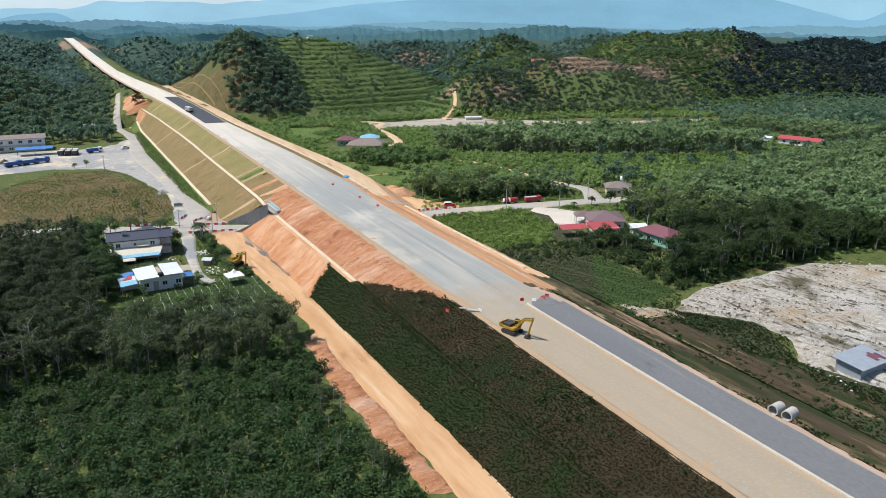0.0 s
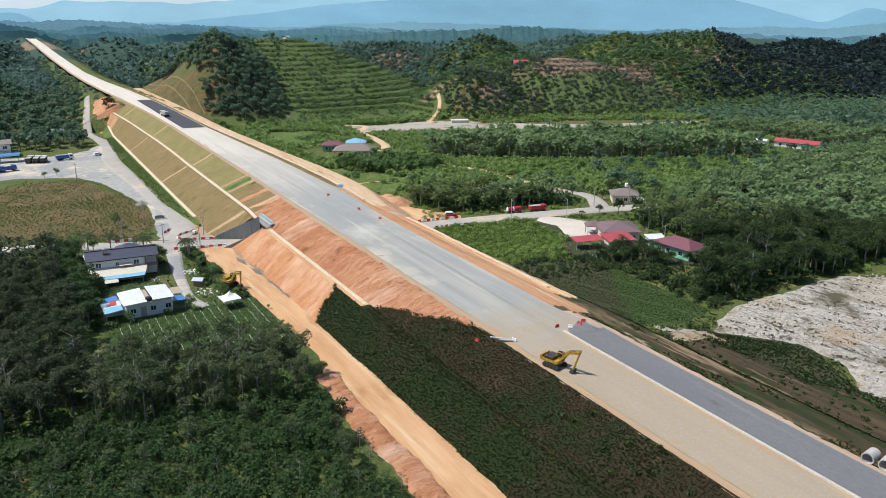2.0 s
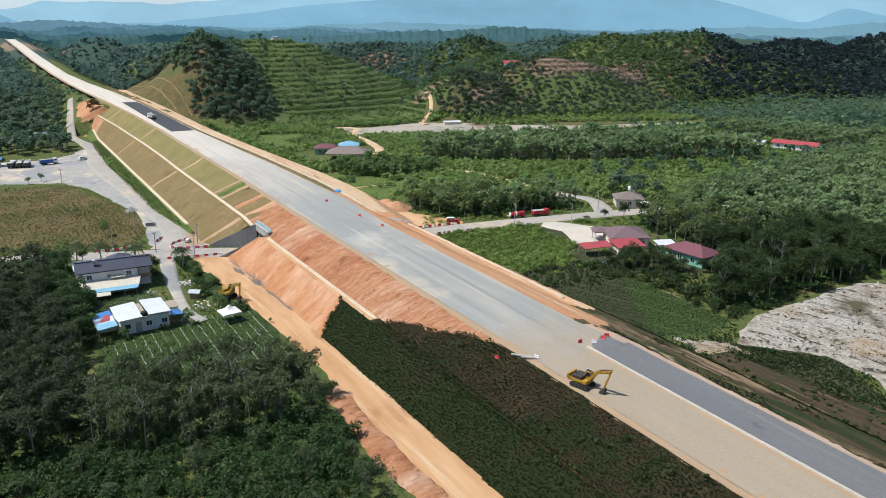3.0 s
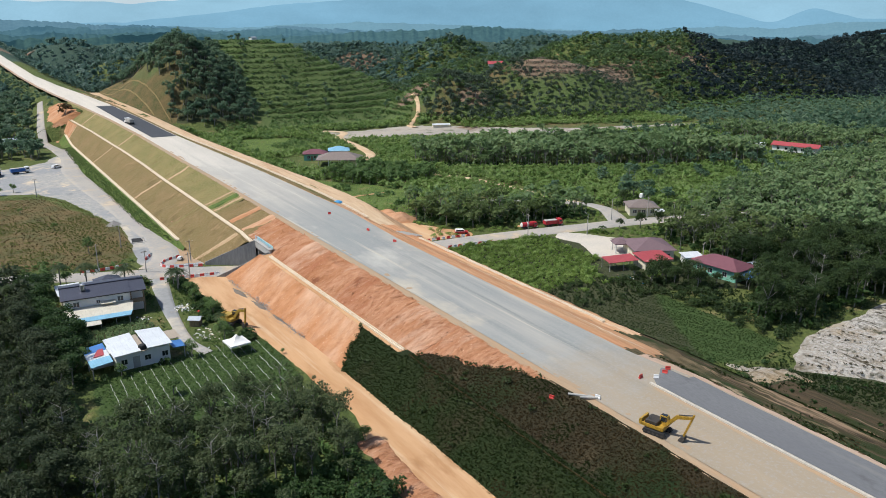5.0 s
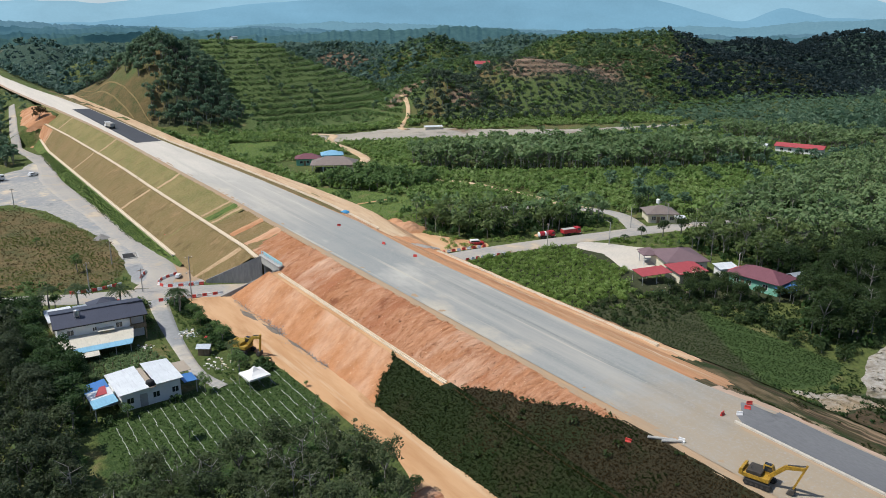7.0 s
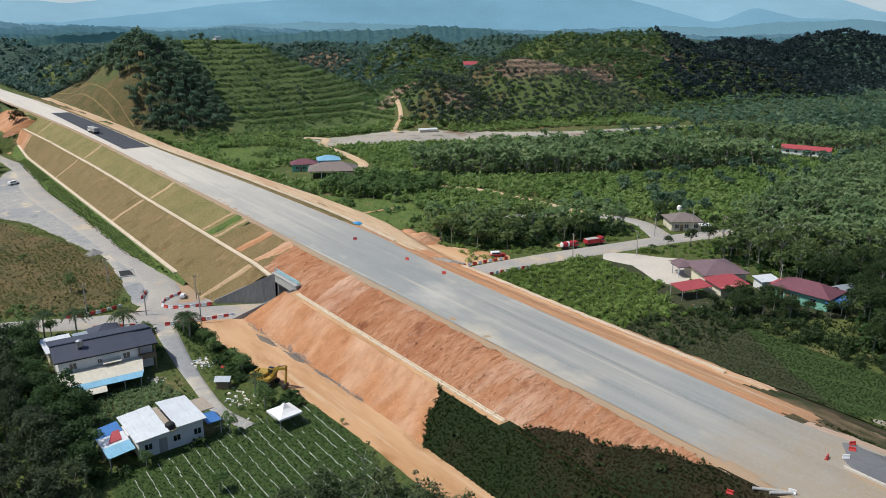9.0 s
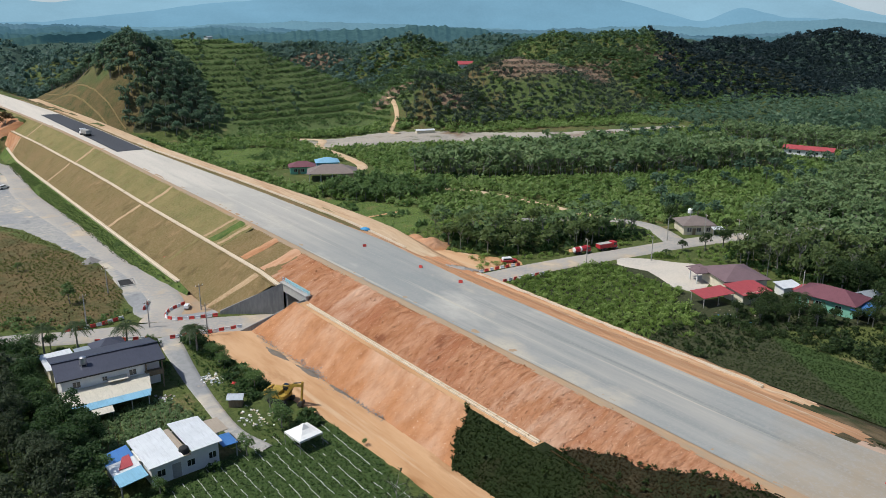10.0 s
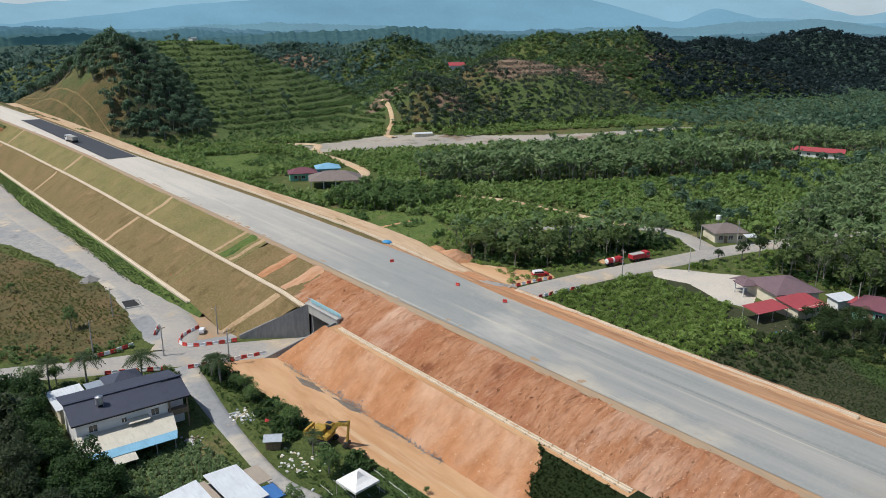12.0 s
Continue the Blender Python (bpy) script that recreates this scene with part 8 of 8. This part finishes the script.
for x, y, a, c in ((-8, 388.5, 20, P_BLUE), (-15, 386, 25, P_BLUE), (-3.5, 391, 15, P_BLUE)):
    tipper(pose(x, y, G0 + 0.1, 0, 0, a), P_BLUE, c, "blue tipper truck parked in the gravel yard")
for x, y, a in ((6.1, 411, 75), (9.2, 410, 78), (12, 408.6, 80)):
    tipper(pose(x, y, G0 + 0.1, 0, 0, a), P_WHITE, P_STEEL, "white and grey truck parked in the gravel yard")
tipper(pose(21, 411, G0 + 0.1, 0, 0, 10), P_WHITE, P_BLUE, "white and blue truck parked in the gravel yard")
tipper(pose(74, 441, float(road_z(441)) + 0.3, 0, 0, 98), P_WHITE, M["concrete"], "white lorry standing beside the fresh asphalt")


def van(m, paint, label):
    r = thing("car", m, label, "car")
    for x in (1.3, -1.35):
        for y in (-0.75, 0.75):
            wheel(r, x, y, 0.33, 0.22)
    part("body", Geo().prism([(-2.1, 0.35), (2.1, 0.35), (2.15, 0.85), (1.2, 1.0), (-2.1, 0.98)], -0.85, 0.85), paint, r, bevel=0.06)
    top = part("cabin", Geo().prism([(-2.0, 0.96), (1.15, 0.98), (0.55, 1.6), (-1.85, 1.6)], -0.78, 0.78), P_WHITE, r, bevel=0.06)
    part("side_window", Geo().prism([(-1.8, 1.05), (0.85, 1.05), (0.45, 1.48), (-1.75, 1.48)], -0.795, 0.795), M["glass"], top)
    for y in (-0.6, 0.6):
        part("headlight", Geo().box(2.1, y - 0.18, 0.62, 2.17, y + 0.18, 0.8), M["white_wall"], r)
    return r


van(pose(129.2, 227, G0 + 0.1, 0, 0, -25), P_RED, "red and white car parked on the orange earth")
van(pose(46.6, 246.5, G0 + 0.25, 0, 0, 60) @ Matrix.Scale(0.62, 4), P_WHITE, "small white pickup beside the works barriers")
van(pose(36, 416, G0 + 0.15, 0, 0, 30), P_WHITE, "white car at the road junction")

# ---- works barriers, posts, pipes, drains ----


def barrier_mesh(mat):
    return Geo().prism([(-0.28, 0), (0.28, 0), (0.26, 0.2), (0.12, 0.42), (0.1, 0.85), (-0.1, 0.85), (-0.12, 0.42), (-0.26, 0.2)], -0.62, 0.62).mesh("works_barrier", mat, 0.02)


BAR_R, BAR_W = barrier_mesh(P_RBAR), barrier_mesh(P_WHITE)


def barrier(x, y, z, a, red, group="works barriers", size=1.0):
    ob = new("works_barrier", BAR_R if red else BAR_W)
    ob.matrix_basis = pose(x, y, z, 0, 0, a) @ Matrix.Scale(size, 4)
    tagged(ob, "red plastic water-filled works barrier" if red else "white plastic water-filled works barrier", "barrier", group)


def barrier_line(pts, z, gap=1.25, group="works barriers"):
    p = np.array(smooth_line(pts, 6))
    d = np.concatenate([[0], np.cumsum(np.linalg.norm(np.diff(p, axis=0), axis=1))])
    for k, s in enumerate(np.arange(0, d[-1], gap)):
        x, y = np.interp(s, d, p[:, 0]), np.interp(s, d, p[:, 1])
        x2, y2 = np.interp(s + 0.3, d, p[:, 0]), np.interp(s + 0.3, d, p[:, 1])
        barrier(x, y, z, math.degrees(math.atan2(y2 - y, x2 - x)) - 90 + float(rng.uniform(-7, 7)), k % 2 == 0, group, 0.86)


RZ = G0 + 0.16
barrier_line([(21.5, 248.6), (27, 247.8), (32.6, 248.8)], RZ)
barrier_line([(25, 238.6), (30, 236), (34.5, 233.4)], RZ)
barrier_line([(38, 231.4), (45, 229.6), (52.4, 228.0)], RZ)
barrier_line([(46.6, 249.2), (42.6, 247), (40.8, 243.6), (43, 240.2), (50.6, 237.6)], RZ)
barrier_line([(38.6, 252), (41, 256)], RZ)
barrier_line([(116, 225.4), (124, 224.6), (130, 223.6)], RZ, 1.7)
barrier_line([(117.5, 215.8), (124, 215.2), (131, 213.8)], RZ, 1.7)
for x, y, a in ((85.7, 111.2, 100), (90.3, 110.2, 30), (91.8, 110.9, 60), (88.9, 213.0, 20), (87.2, 234, 70), (89.8, 199.8, 40)):
    barrier(x, y, float(road_z(y)) + 0.26, a, True, "barriers on the highway", 0.7)
barrier(87.8, 109.8, float(road_z(110)) + 0.26, 45, False, "barriers on the highway", 0.7)
barrier(74.9, 109.9, float(road_z(110)) + 0.2, 20, False, "barriers on the highway", 0.7)
barrier(70.3, 115.2, float(road_z(115)) - 0.95, 20, True, "barriers on the highway", 0.7)
for k, (x, y, a, L) in enumerate(((73.2, 111.9, -48, 3.8), (73.9, 110.6, -38, 3.0))):
    solid("pipe", Geo().tube((-L / 2, 0, 0.2), (L / 2, 0, 0.2), 0.2, 0.2, 10), M["concrete"], "thin grey concrete pipe lying on the verge", "pipe", m=pose(x, y, float(road_z(y)) + 0.1, 0, 0, a))


def concrete_pipe(x, y, z, a):
    g = Geo()
    n, r, q, L = 28, 0.86, 0.7, 1.1
    vs = []
    for X, R in ((-L, r), (L, r), (L, q), (-L, q)):
        vs += [(X, R * math.cos(2 * math.pi * i / n), r + R * math.sin(2 * math.pi * i / n)) for i in range(n)]
    fs = [(k * n + i, ((k + 1) % 4) * n + i, ((k + 1) % 4) * n + (i + 1) % n, k * n + (i + 1) % n) for k in range(4) for i in range(n)]
    solid("concrete_pipe", g.add(vs, fs), M["concrete"], "large hollow concrete pipe lying on the verge", "pipe", "pipes on the verge", m=pose(x, y, z, 0, 0, a), smooth=False)


concrete_pipe(95.9, 55.2, 3.82, 8)
concrete_pipe(96.3, 53.1, 3.8, 12)


def utility_pole(x, y, z, h=8.0, arm=0.0, yaw=0.0, lamp=False):
    r = thing("utility_pole", pose(x, y, z, 0, 0, yaw), "slim grey street lamp pole" if lamp else "slim grey concrete utility pole", "street lamp" if lamp else "utility pole")
    part("pole", Geo().tube((0, 0, -0.5), (0, 0, h), 0.16, 0.09, 8), M["concrete"], r)
    if lamp:
        part("arm", Geo().tube((0, 0, h - 0.1), (1.6, 0, h + 0.3), 0.05), M["concrete"], r)
        part("lamp_head", Geo().box(1.3, -0.14, h + 0.22, 2.0, 0.14, h + 0.36), P_STEEL, r)
    else:
        part("crossarm", Geo().box(-0.9, -0.06, h - 0.6, 0.9, 0.06, h - 0.48), M["wood"], r)
        for o in (-0.8, 0, 0.8):
            part("insulator", Geo().tube((o, 0, h - 0.48), (o, 0, h - 0.25), 0.06, 0.04), M["white_wall"], r)


for x, y, h, yaw, lamp in ((44.4, 228.4, 7.5, 20, False), (48.8, 243.6, 6.5, 0, False), (25.8, 250.6, 7, 30, False), (21.8, 357.7, 7, 0, False), (35, 268, 7, 10, False),
                           (144.9, 213, 7.5, 70, False), (162, 204.5, 7, 90, True), (182, 214, 7.5, 0, True), (195.5, 199, 8, 80, False), (194.6, 209.6, 7.5, 60, False), (167, 164, 7, 20, False), (36.0, 240, 6.5, 20, False), (40.4, 224, 5.5, 20, False)):
    utility_pole(x, y, G0, h, 0, yaw, lamp)

# drain grate being built, sign, slabs, tarpaulin, stone heap
gr = thing("drain_grate", pose(41.0, 273.4, G0 + 0.1, 0, 0, -8) @ Matrix.Scale(0.84, 4), "dark reinforcing mat in a pale concrete frame", "grate")
part("frame", Geo().box(-2.6, -3.3, -0.1, 2.6, -2.9, 0.25).box(-2.6, 2.9, -0.1, 2.6, 3.3, 0.25).box(-2.6, -2.896, -0.1, -2.25, 2.896, 0.25).box(2.25, -2.896, -0.1, 2.6, 2.896, 0.25), M["concrete"], gr)
part("mat", Geo().box(-2.246, -2.896, -0.1, 2.246, 2.896, 0.08), P_BLACK, gr)
for x in np.arange(-2.0, 2.1, 0.5):
    part("bar", Geo().tube((float(x), -2.9, 0.14), (float(x), 2.9, 0.14), 0.035, n=6), M["dark"], gr)
sg = thing("road_sign", pose(53.2, 279.6, -3.6, 0, 0, 60), "small red-bordered road sign on a post", "sign")
part("post", Geo().tube((0, 0, -0.8), (0, 0, 1.5), 0.05), M["concrete"], sg)
part("plate", Geo().box(-0.03, -0.6, 1.3, 0.03, 0.6, 2.3), P_RBAR, sg)
part("face", Geo().box(-0.05, -0.45, 1.42, 0.05, 0.45, 2.18), P_WHITE, sg)
for k in range(6):
    solid("steel_beam", Geo().box(-3.4, -0.16, 0, 3.4, 0.16, 0.3), M["concrete"], "long grey beam lying beside the shoulder", "beam", "beams beside the shoulder",
          m=pose(102.2 + 0.45 * k + float(rng.uniform(-0.2, 0.2)), 217.5 - 0.5 * k, 1.95, 0, 0, -75 + float(rng.uniform(-6, 6))), bevel=0.02)
tp = Geo()
tp.dome((0, 0, 0), 1.5, 1.0, 0.9, 12, 4)
solid("covered_machine", tp, P_TARP, "small machine under a blue tarpaulin", "tarpaulin", m=pose(98.3, 251.5, float(right_z(np.array([98.3]), np.array([251.5]))[0]) - 0.05, 0, 0, -40))


def heap(x, y, r, h, mat, label, seed, z=None):
    g = Geo()
    n, rings = 18, 6
    rr = np.random.default_rng(seed)
    vs = []
    for j in range(rings + 1):
        for i in range(n):
            a = 2 * math.pi * i / n
            q = r * (1 - j / rings) * (1 + 0.12 * math.sin(3 * a + seed) + 0.05 * rr.normal())
            vs.append((q * math.cos(a), q * math.sin(a), h * (j / rings) ** 1.3 + 0.05 * rr.normal() - (0.3 if j == 0 else 0)))
    fs = [(j * n + i, j * n + (i + 1) % n, (j + 1) * n + (i + 1) % n, (j + 1) * n + i) for j in range(rings) for i in range(n)]
    solid("heap", g.add(vs, fs), mat, label, "heap", m=pose(x, y, G0 if z is None else z), smooth=True)


heap(38.4, 297.5, 2.8, 1.5, M["stone"], "heap of blue-grey crushed stone", 3)
heap(152, 224.5, 2.0, 0.7, M["soil_track"], "small heap of sandy earth", 5)
heap(-19, 398, 3.5, 2.0, M["soil_brown"], "heap of dark earth in the yard", 7)

# ---- vegetable field in rows beside the marquee ----
film_m = plain("white mulch film", (0.42, 0.44, 0.4), 0.5, 0, 0.2)
fld = thing("vegetable_rows", Matrix(), "rows of vegetables with white mulch strips", "crops", kind="structure")
for k, x in enumerate(np.arange(15.2, 47, 2.0)):
    y1, y0 = 175.4 + 0.42 * (x - 15) - max(0, x - 30) * 0.28, 157.0 - max(0, x - 20) * 0.15
    g = Geo()
    ys = np.arange(y0, y1, 1.1)
    for a in ys:
        if rng.uniform() < 0.16:
            continue
        o, w = float(rng.normal(0, 0.06)), 0.035 + float(rng.uniform(0, 0.04))
        g.add([(x + o - w, a, G0 + 0.02), (x + o + w, a, G0 + 0.02), (x + o + w, a + 1.0, G0 + 0.02), (x + o - w, a + 1.0, G0 + 0.02), (x + o - w * 0.6, a, G0 + 0.1), (x + o + w * 0.6, a, G0 + 0.1), (x + o + w * 0.6, a + 1.0, G0 + 0.1), (x + o - w * 0.6, a + 1.0, G0 + 0.1)],
              [(4, 5, 6, 7), (0, 1, 5, 4), (1, 2, 6, 5), (2, 3, 7, 6), (3, 0, 4, 7)])
    part("mulch_strip", g, film_m, fld)
qx, qy = scatter(13, 150, 47, 181, 0.55, lambda x, y: in_rows(x, y) & (np.abs((x - 15.2) % 2.0 - 1.0) < 0.82), rng)
wood("crops", T_TUFT, qx, qy, rng.uniform(0.22, 0.45, len(qx)), [M["bark"], M["leaf_bush"]], "low leafy vegetable crops in rows", "crops", rng)
qx, qy = scatter(13, 191, 31, 209, 0.48, lambda x, y: (inside([(13.5, 203), (17, 208), (28, 204.5), (30, 195), (29, 192), (16, 192)], x, y) > 0) & ((x - 0.35 * y) % 1.7 < 0.95), rng)
wood("crops", T_SHRUB_F, qx, qy, rng.uniform(0.28, 0.5, len(qx)), [M["bark"], M["leaf_pale"]], "trellised vegetable plot behind the house", "crops", rng)
for k in range(30):
    x, y = 15 + 1.6 * (k % 9) + float(rng.uniform(-0.2, 0.2)), 193.4 + 2.6 * (k // 9)
    solid("garden_stake", Geo().tube((0, 0, -0.1), (0, 0, 1.8), 0.035, n=6), M["wood"], "thin timber garden stake", "stake", "garden stakes", m=pose(x, y, G0))

# ---- single trees, palms and shrubs round the houses ----


def palm(r, h, fronds, length):
    g = Geo()
    p = Vector((0, 0, -0.3))
    for k in range(5):
        q = Vector((0.06 * k * k * 0.4, 0, h * (k + 1) / 5))
        g.tube(p, q, 0.2 - 0.016 * k, 0.185 - 0.016 * k, 7, False)
        p = q
    q4 = np.array(g.f)
    trunk = (np.array([tuple(v) for v in g.v]), np.concatenate([q4[:, :3], q4[:, [0, 2, 3]]]))
    vs, fs = [], []
    for k in range(fronds):
        a = 2 * math.pi * k / fronds + r.uniform(-0.2, 0.2)
        rise = r.uniform(0.1, 1.1)
        d = Vector((math.cos(a), math.sin(a), 0))
        s = Vector((-d.y, d.x, 0))
        L = length * r.uniform(0.8, 1.1)
        spine = [p + d * (L * t) + Vector((0, 0, L * (rise * t - (0.55 + 0.6 * rise) * t * t))) for t in np.linspace(0, 1, 8)]
        for j in range(7):
            for side in (-1, 1):
                w = 0.8 * math.sin(math.pi * (0.12 + 0.86 * (j + 0.5) / 7)) * L / 3.0
                for o in (0.0, 0.5):
                    b0 = spine[j].lerp(spine[j + 1], o)
                    b1 = spine[j].lerp(spine[j + 1], o + 0.42)
                    i0 = len(vs)
                    vs += [tuple(b0), tuple(b1), tuple(b1 + s * (side * w) + d * (0.3 * w) - Vector((0, 0, 0.35 * w)))]
                    fs.append((i0, i0 + 1, i0 + 2))
    return trunk, (np.array(vs), np.array(fs))


PALMS = [palm(rng, h, 22, 3.4) for h in (5.2, 6.2, 4.4)]
plant_trees(PALMS, "coconut_palm", M["leaf_palm"], "coconut palm with drooping green fronds", [(20.9, 237.2, 1.0), (15, 238.5, 0.95), (29.2, 232.4, 1.05), (39.6, 221.6, 1.0), (39.4, 225, 0.7), (11.4, 235.5, 1.0), (8, 226, 1.1), (5, 240, 1.0), (-2, 232, 1.1), (-8, 244, 1.0), (2, 228, 1.0), (10, 233.5, 0.9),
            (166, 140.5, 0.8), (169.5, 141, 0.7), (152.5, 164, 0.7), (158, 159.5, 0.8), (40.5, 190.5, 0.6), (168, 204, 0.5), (-14, 236, 1.05), (-20, 250, 1.0)], "palms by the houses")
plant_trees(T_BROAD_N, "tree", M["leaf_bush"], "rounded broadleaf tree with a dense green crown",
            [(42.0, 203, 0.45), (41.6, 199.2, 0.6), (41.0, 211.5, 0.45), (41.2, 214.5, 0.5), (40.8, 218, 0.45), (39.6, 184.4, 0.6), (31.6, 180.0, 0.45), (16.5, 240, 0.55), (12.4, 238.6, 0.7), (33.2, 229.6, 0.35), (12.4, 186.5, 0.6), (17.8, 178.2, 0.35), (14, 204.5, 0.4), (24.2, 165.5, 0.45), (21, 300, 0.35), (26, 266.5, 0.6), (14, 330, 0.3), (10, 366, 0.4), (15, 369, 0.45), (12.5, 195.8, 0.7), (9.4, 212, 0.7), (9, 222, 0.8), (8.5, 232, 0.7), (44, 147.5, 0.35), (47.5, 171.5, 0.16), (46.2, 132.5, 0.4)], "trees round the houses")
# shade over these trees is put into their leaf colour
plant_trees(T_BROAD_N, "tree", M["leaf_deep_shade"], "broadleaf tree beside the bungalows, darkened for shade",
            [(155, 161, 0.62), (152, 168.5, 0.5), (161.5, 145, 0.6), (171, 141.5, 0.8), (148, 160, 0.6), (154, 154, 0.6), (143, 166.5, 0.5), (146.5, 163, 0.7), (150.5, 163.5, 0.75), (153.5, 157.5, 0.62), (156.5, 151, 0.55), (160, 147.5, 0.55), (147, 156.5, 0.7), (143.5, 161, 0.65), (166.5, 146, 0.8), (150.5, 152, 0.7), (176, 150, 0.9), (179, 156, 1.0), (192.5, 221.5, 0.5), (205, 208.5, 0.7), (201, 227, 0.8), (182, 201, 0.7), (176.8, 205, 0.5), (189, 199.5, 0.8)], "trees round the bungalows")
# garden growth between the houses, the drive and the track
HOUSES = [[(10.5, 223), (31, 222), (31, 203), (10.5, 203.5)], [(11.5, 191), (29.5, 191), (33.5, 189), (33.5, 180), (11.5, 177.5)], [(11, 233), (29, 233), (29, 222), (11, 222)], [(13, 204), (30, 204), (30, 191), (15, 191)], [(36, 181.6), (44, 181.6), (44, 174), (36, 174)], [(35, 198.5), (39, 198.5), (39, 194), (35, 194)], [(35.8, 211), (39, 211), (39, 205.5), (35.8, 205.5)], [(35.5, 192.5), (39.5, 192.5), (39.5, 187.5), (35.5, 187.5)]]
DRIVE = smooth_line([(37.5, 233), (36.3, 225), (34.6, 212), (33.5, 200), (33, 188), (35, 180)], 4)


def garden(x, y):
    ok = (np.hypot(x - 43.4, y - 191.6) > 5.2) & (line_dist(DRIVE, x, y) > 2.3) & (inside([(5, 240), (20, 240), (36, 232), (42.6, 229), (44.6, 200), (46.4, 182), (10, 176.5), (5, 190)], x, y) > 0) & (line_dist(smooth_line(SIDE, 3), x, y) > 5)
    for h in HOUSES:
        ok &= inside(h, x, y) < 0
    return ok


qx, qy = scatter(4, 176, 47, 240, 0.8, garden, rng)
wood("grass", T_TUFT, qx, qy, rng.uniform(0.35, 0.8, len(qx)), [M["bark"], M["leaf_bush"]], "uncut grass round the houses", "grass", rng)
qx, qy = scatter(4, 176, 47, 240, 1.25, lambda x, y: garden(x, y) & ((fbm(x, y, 6, 86) + 0.5 * smoothstep(38, 41, x) + 0.9 * (1 - smoothstep(9, 12, x)) > 0.28)) & ~((x < 39) & (x > 34.5) & (y < 212)), rng)
wood("shrubs", T_SHRUB, qx, qy, rng.uniform(0.3, 0.85, len(qx)), [M["bark"], M["leaf_thicket"]], "dense dark shrubs along the drive and track", "shrubs", rng)
qx, qy = scatter(3, 176, 13, 240, 3.1, lambda x, y: garden(x, y) & (inside([(3, 240), (11, 240), (10.2, 204), (14, 200), (14.6, 192), (10.5, 190), (10.5, 176), (3, 176)], x, y) > 0), rng)
plant_trees(T_BROAD_N, "tree", M["leaf_thicket"], "dark dense tree crowding the house wall", [(float(a), float(b), float(c)) for a, b, c in zip(qx, qy, rng.uniform(0.55, 0.95, len(qx)))], "trees crowding the houses")
rt_x, rt_y = 53.7, 511.0
lone = tree_object(make_tree("broad", rng, 260, 0.9), "tree", M["leaf_brown"], "lone brown-green tree on the bare earth shoulder")
lone.matrix_basis = pose(rt_x, rt_y, 5.6) @ Matrix.Scale(1.25, 4)
plant_trees(T_BARE, "bare_tree", M["leaf_rubber"], "tall half-bare tree with a pale trunk", [(172, 176, 1.0), (179, 165.5, 1.05), (181, 160, 1.0), (186, 178, 1.1), (5, 150, 1.1), (8, 141, 1.0), (-6, 140, 1.2), (39, 150, 0.9), (41, 141, 0.9), (174, 134, 1.1), (185, 131, 1.1), (160, 127, 1.0)] + [(float(a), float(b), float(c)) for a, b, c in zip(rng.uniform(-30, 41, 44), rng.uniform(127, 147, 44), rng.uniform(0.75, 1.05, 44))], "half-bare trees")


def scrap(name, x, y, z, count, spread, mats, label, category, group, r):
    """Loose boards, sheets and sacks lying about."""
    for k in range(count):
        w, d, h = r.uniform(0.08, 0.34), r.uniform(0.07, 0.24), r.uniform(0.03, 0.16)
        g = Geo().box(-w, -d, -0.05, w, d, h)
        solid(name, g, mats[k % len(mats)], label, category, group, m=pose(x + r.normal(0, spread), y + r.normal(0, spread), z, r.uniform(-6, 6), r.uniform(-6, 6), r.uniform(0, 360)), bevel=0.03)


rr = np.random.default_rng(21)
scrap("scrap_sheet", 37.0, 208.3, G0 + 0.05, 60, 1.3, [M["concrete"], R_GREY, M["concrete_pale"], M["white_wall"]], "pale scrap sheet dumped beside the drive", "scrap", "scrap beside the drive", rr)
scrap("scrap_sheet", 37.4, 190.0, G0 + 0.05, 44, 1.7, [M["concrete"], M["concrete_pale"], M["white_wall"]], "pale rubble slab near the marquee", "scrap", "rubble near the marquee", rr)
scrap("plank", 27.6, 205.8, G0 + 0.1, 36, 0.9, [P_WHITE, M["concrete"], M["wood"]], "pale board stacked beside the house", "board", "boards beside the house", rr)
scrap("scrap_sheet", 40.0, 203.9, G0 + 0.1, 9, 0.5, [P_RBAR, R_RED], "faded red sheet lying in the weeds", "scrap", "red sheets", rr)
scrap("scrap_sheet", 143.5, 168.5, G0 + 0.1, 16, 2.2, [P_TARP, P_WHITE, R_RUST, M["wood"]], "scrap sheet and tarpaulin behind the carport", "scrap", "scrap behind the carport", rr)
scrap("scrap_sheet", 129.5, 70, G0 + 0.2, 14, 1.8, [P_WHITE, M["concrete"]], "pale rubble beside the corrugated shed", "rubble", "rubble by the shed", rr)
scrap("scrap_sheet", 33.5, 182.5, G0 + 0.05, 8, 1.3, [P_WHITE, M["concrete"]], "pale sack beside the white house", "sack", "sacks by the house", rr)
for k in range(30):
    x, y = 142 + 9.2 * (k % 6) + float(rr.normal(0, 0.4)), 76 + 8.5 * (k // 12) + float(rr.normal(0, 0.5))
    solid("stake", Geo().tube((0, 0, -0.3), (0, 0, 1.5), 0.06, n=6), M["wood"], "dark timber stake in the cleared plot", "stake", "stakes in the cleared plot", m=pose(x, y, G0 + 0.5, float(rr.uniform(-6, 6)), float(rr.uniform(-6, 6))))
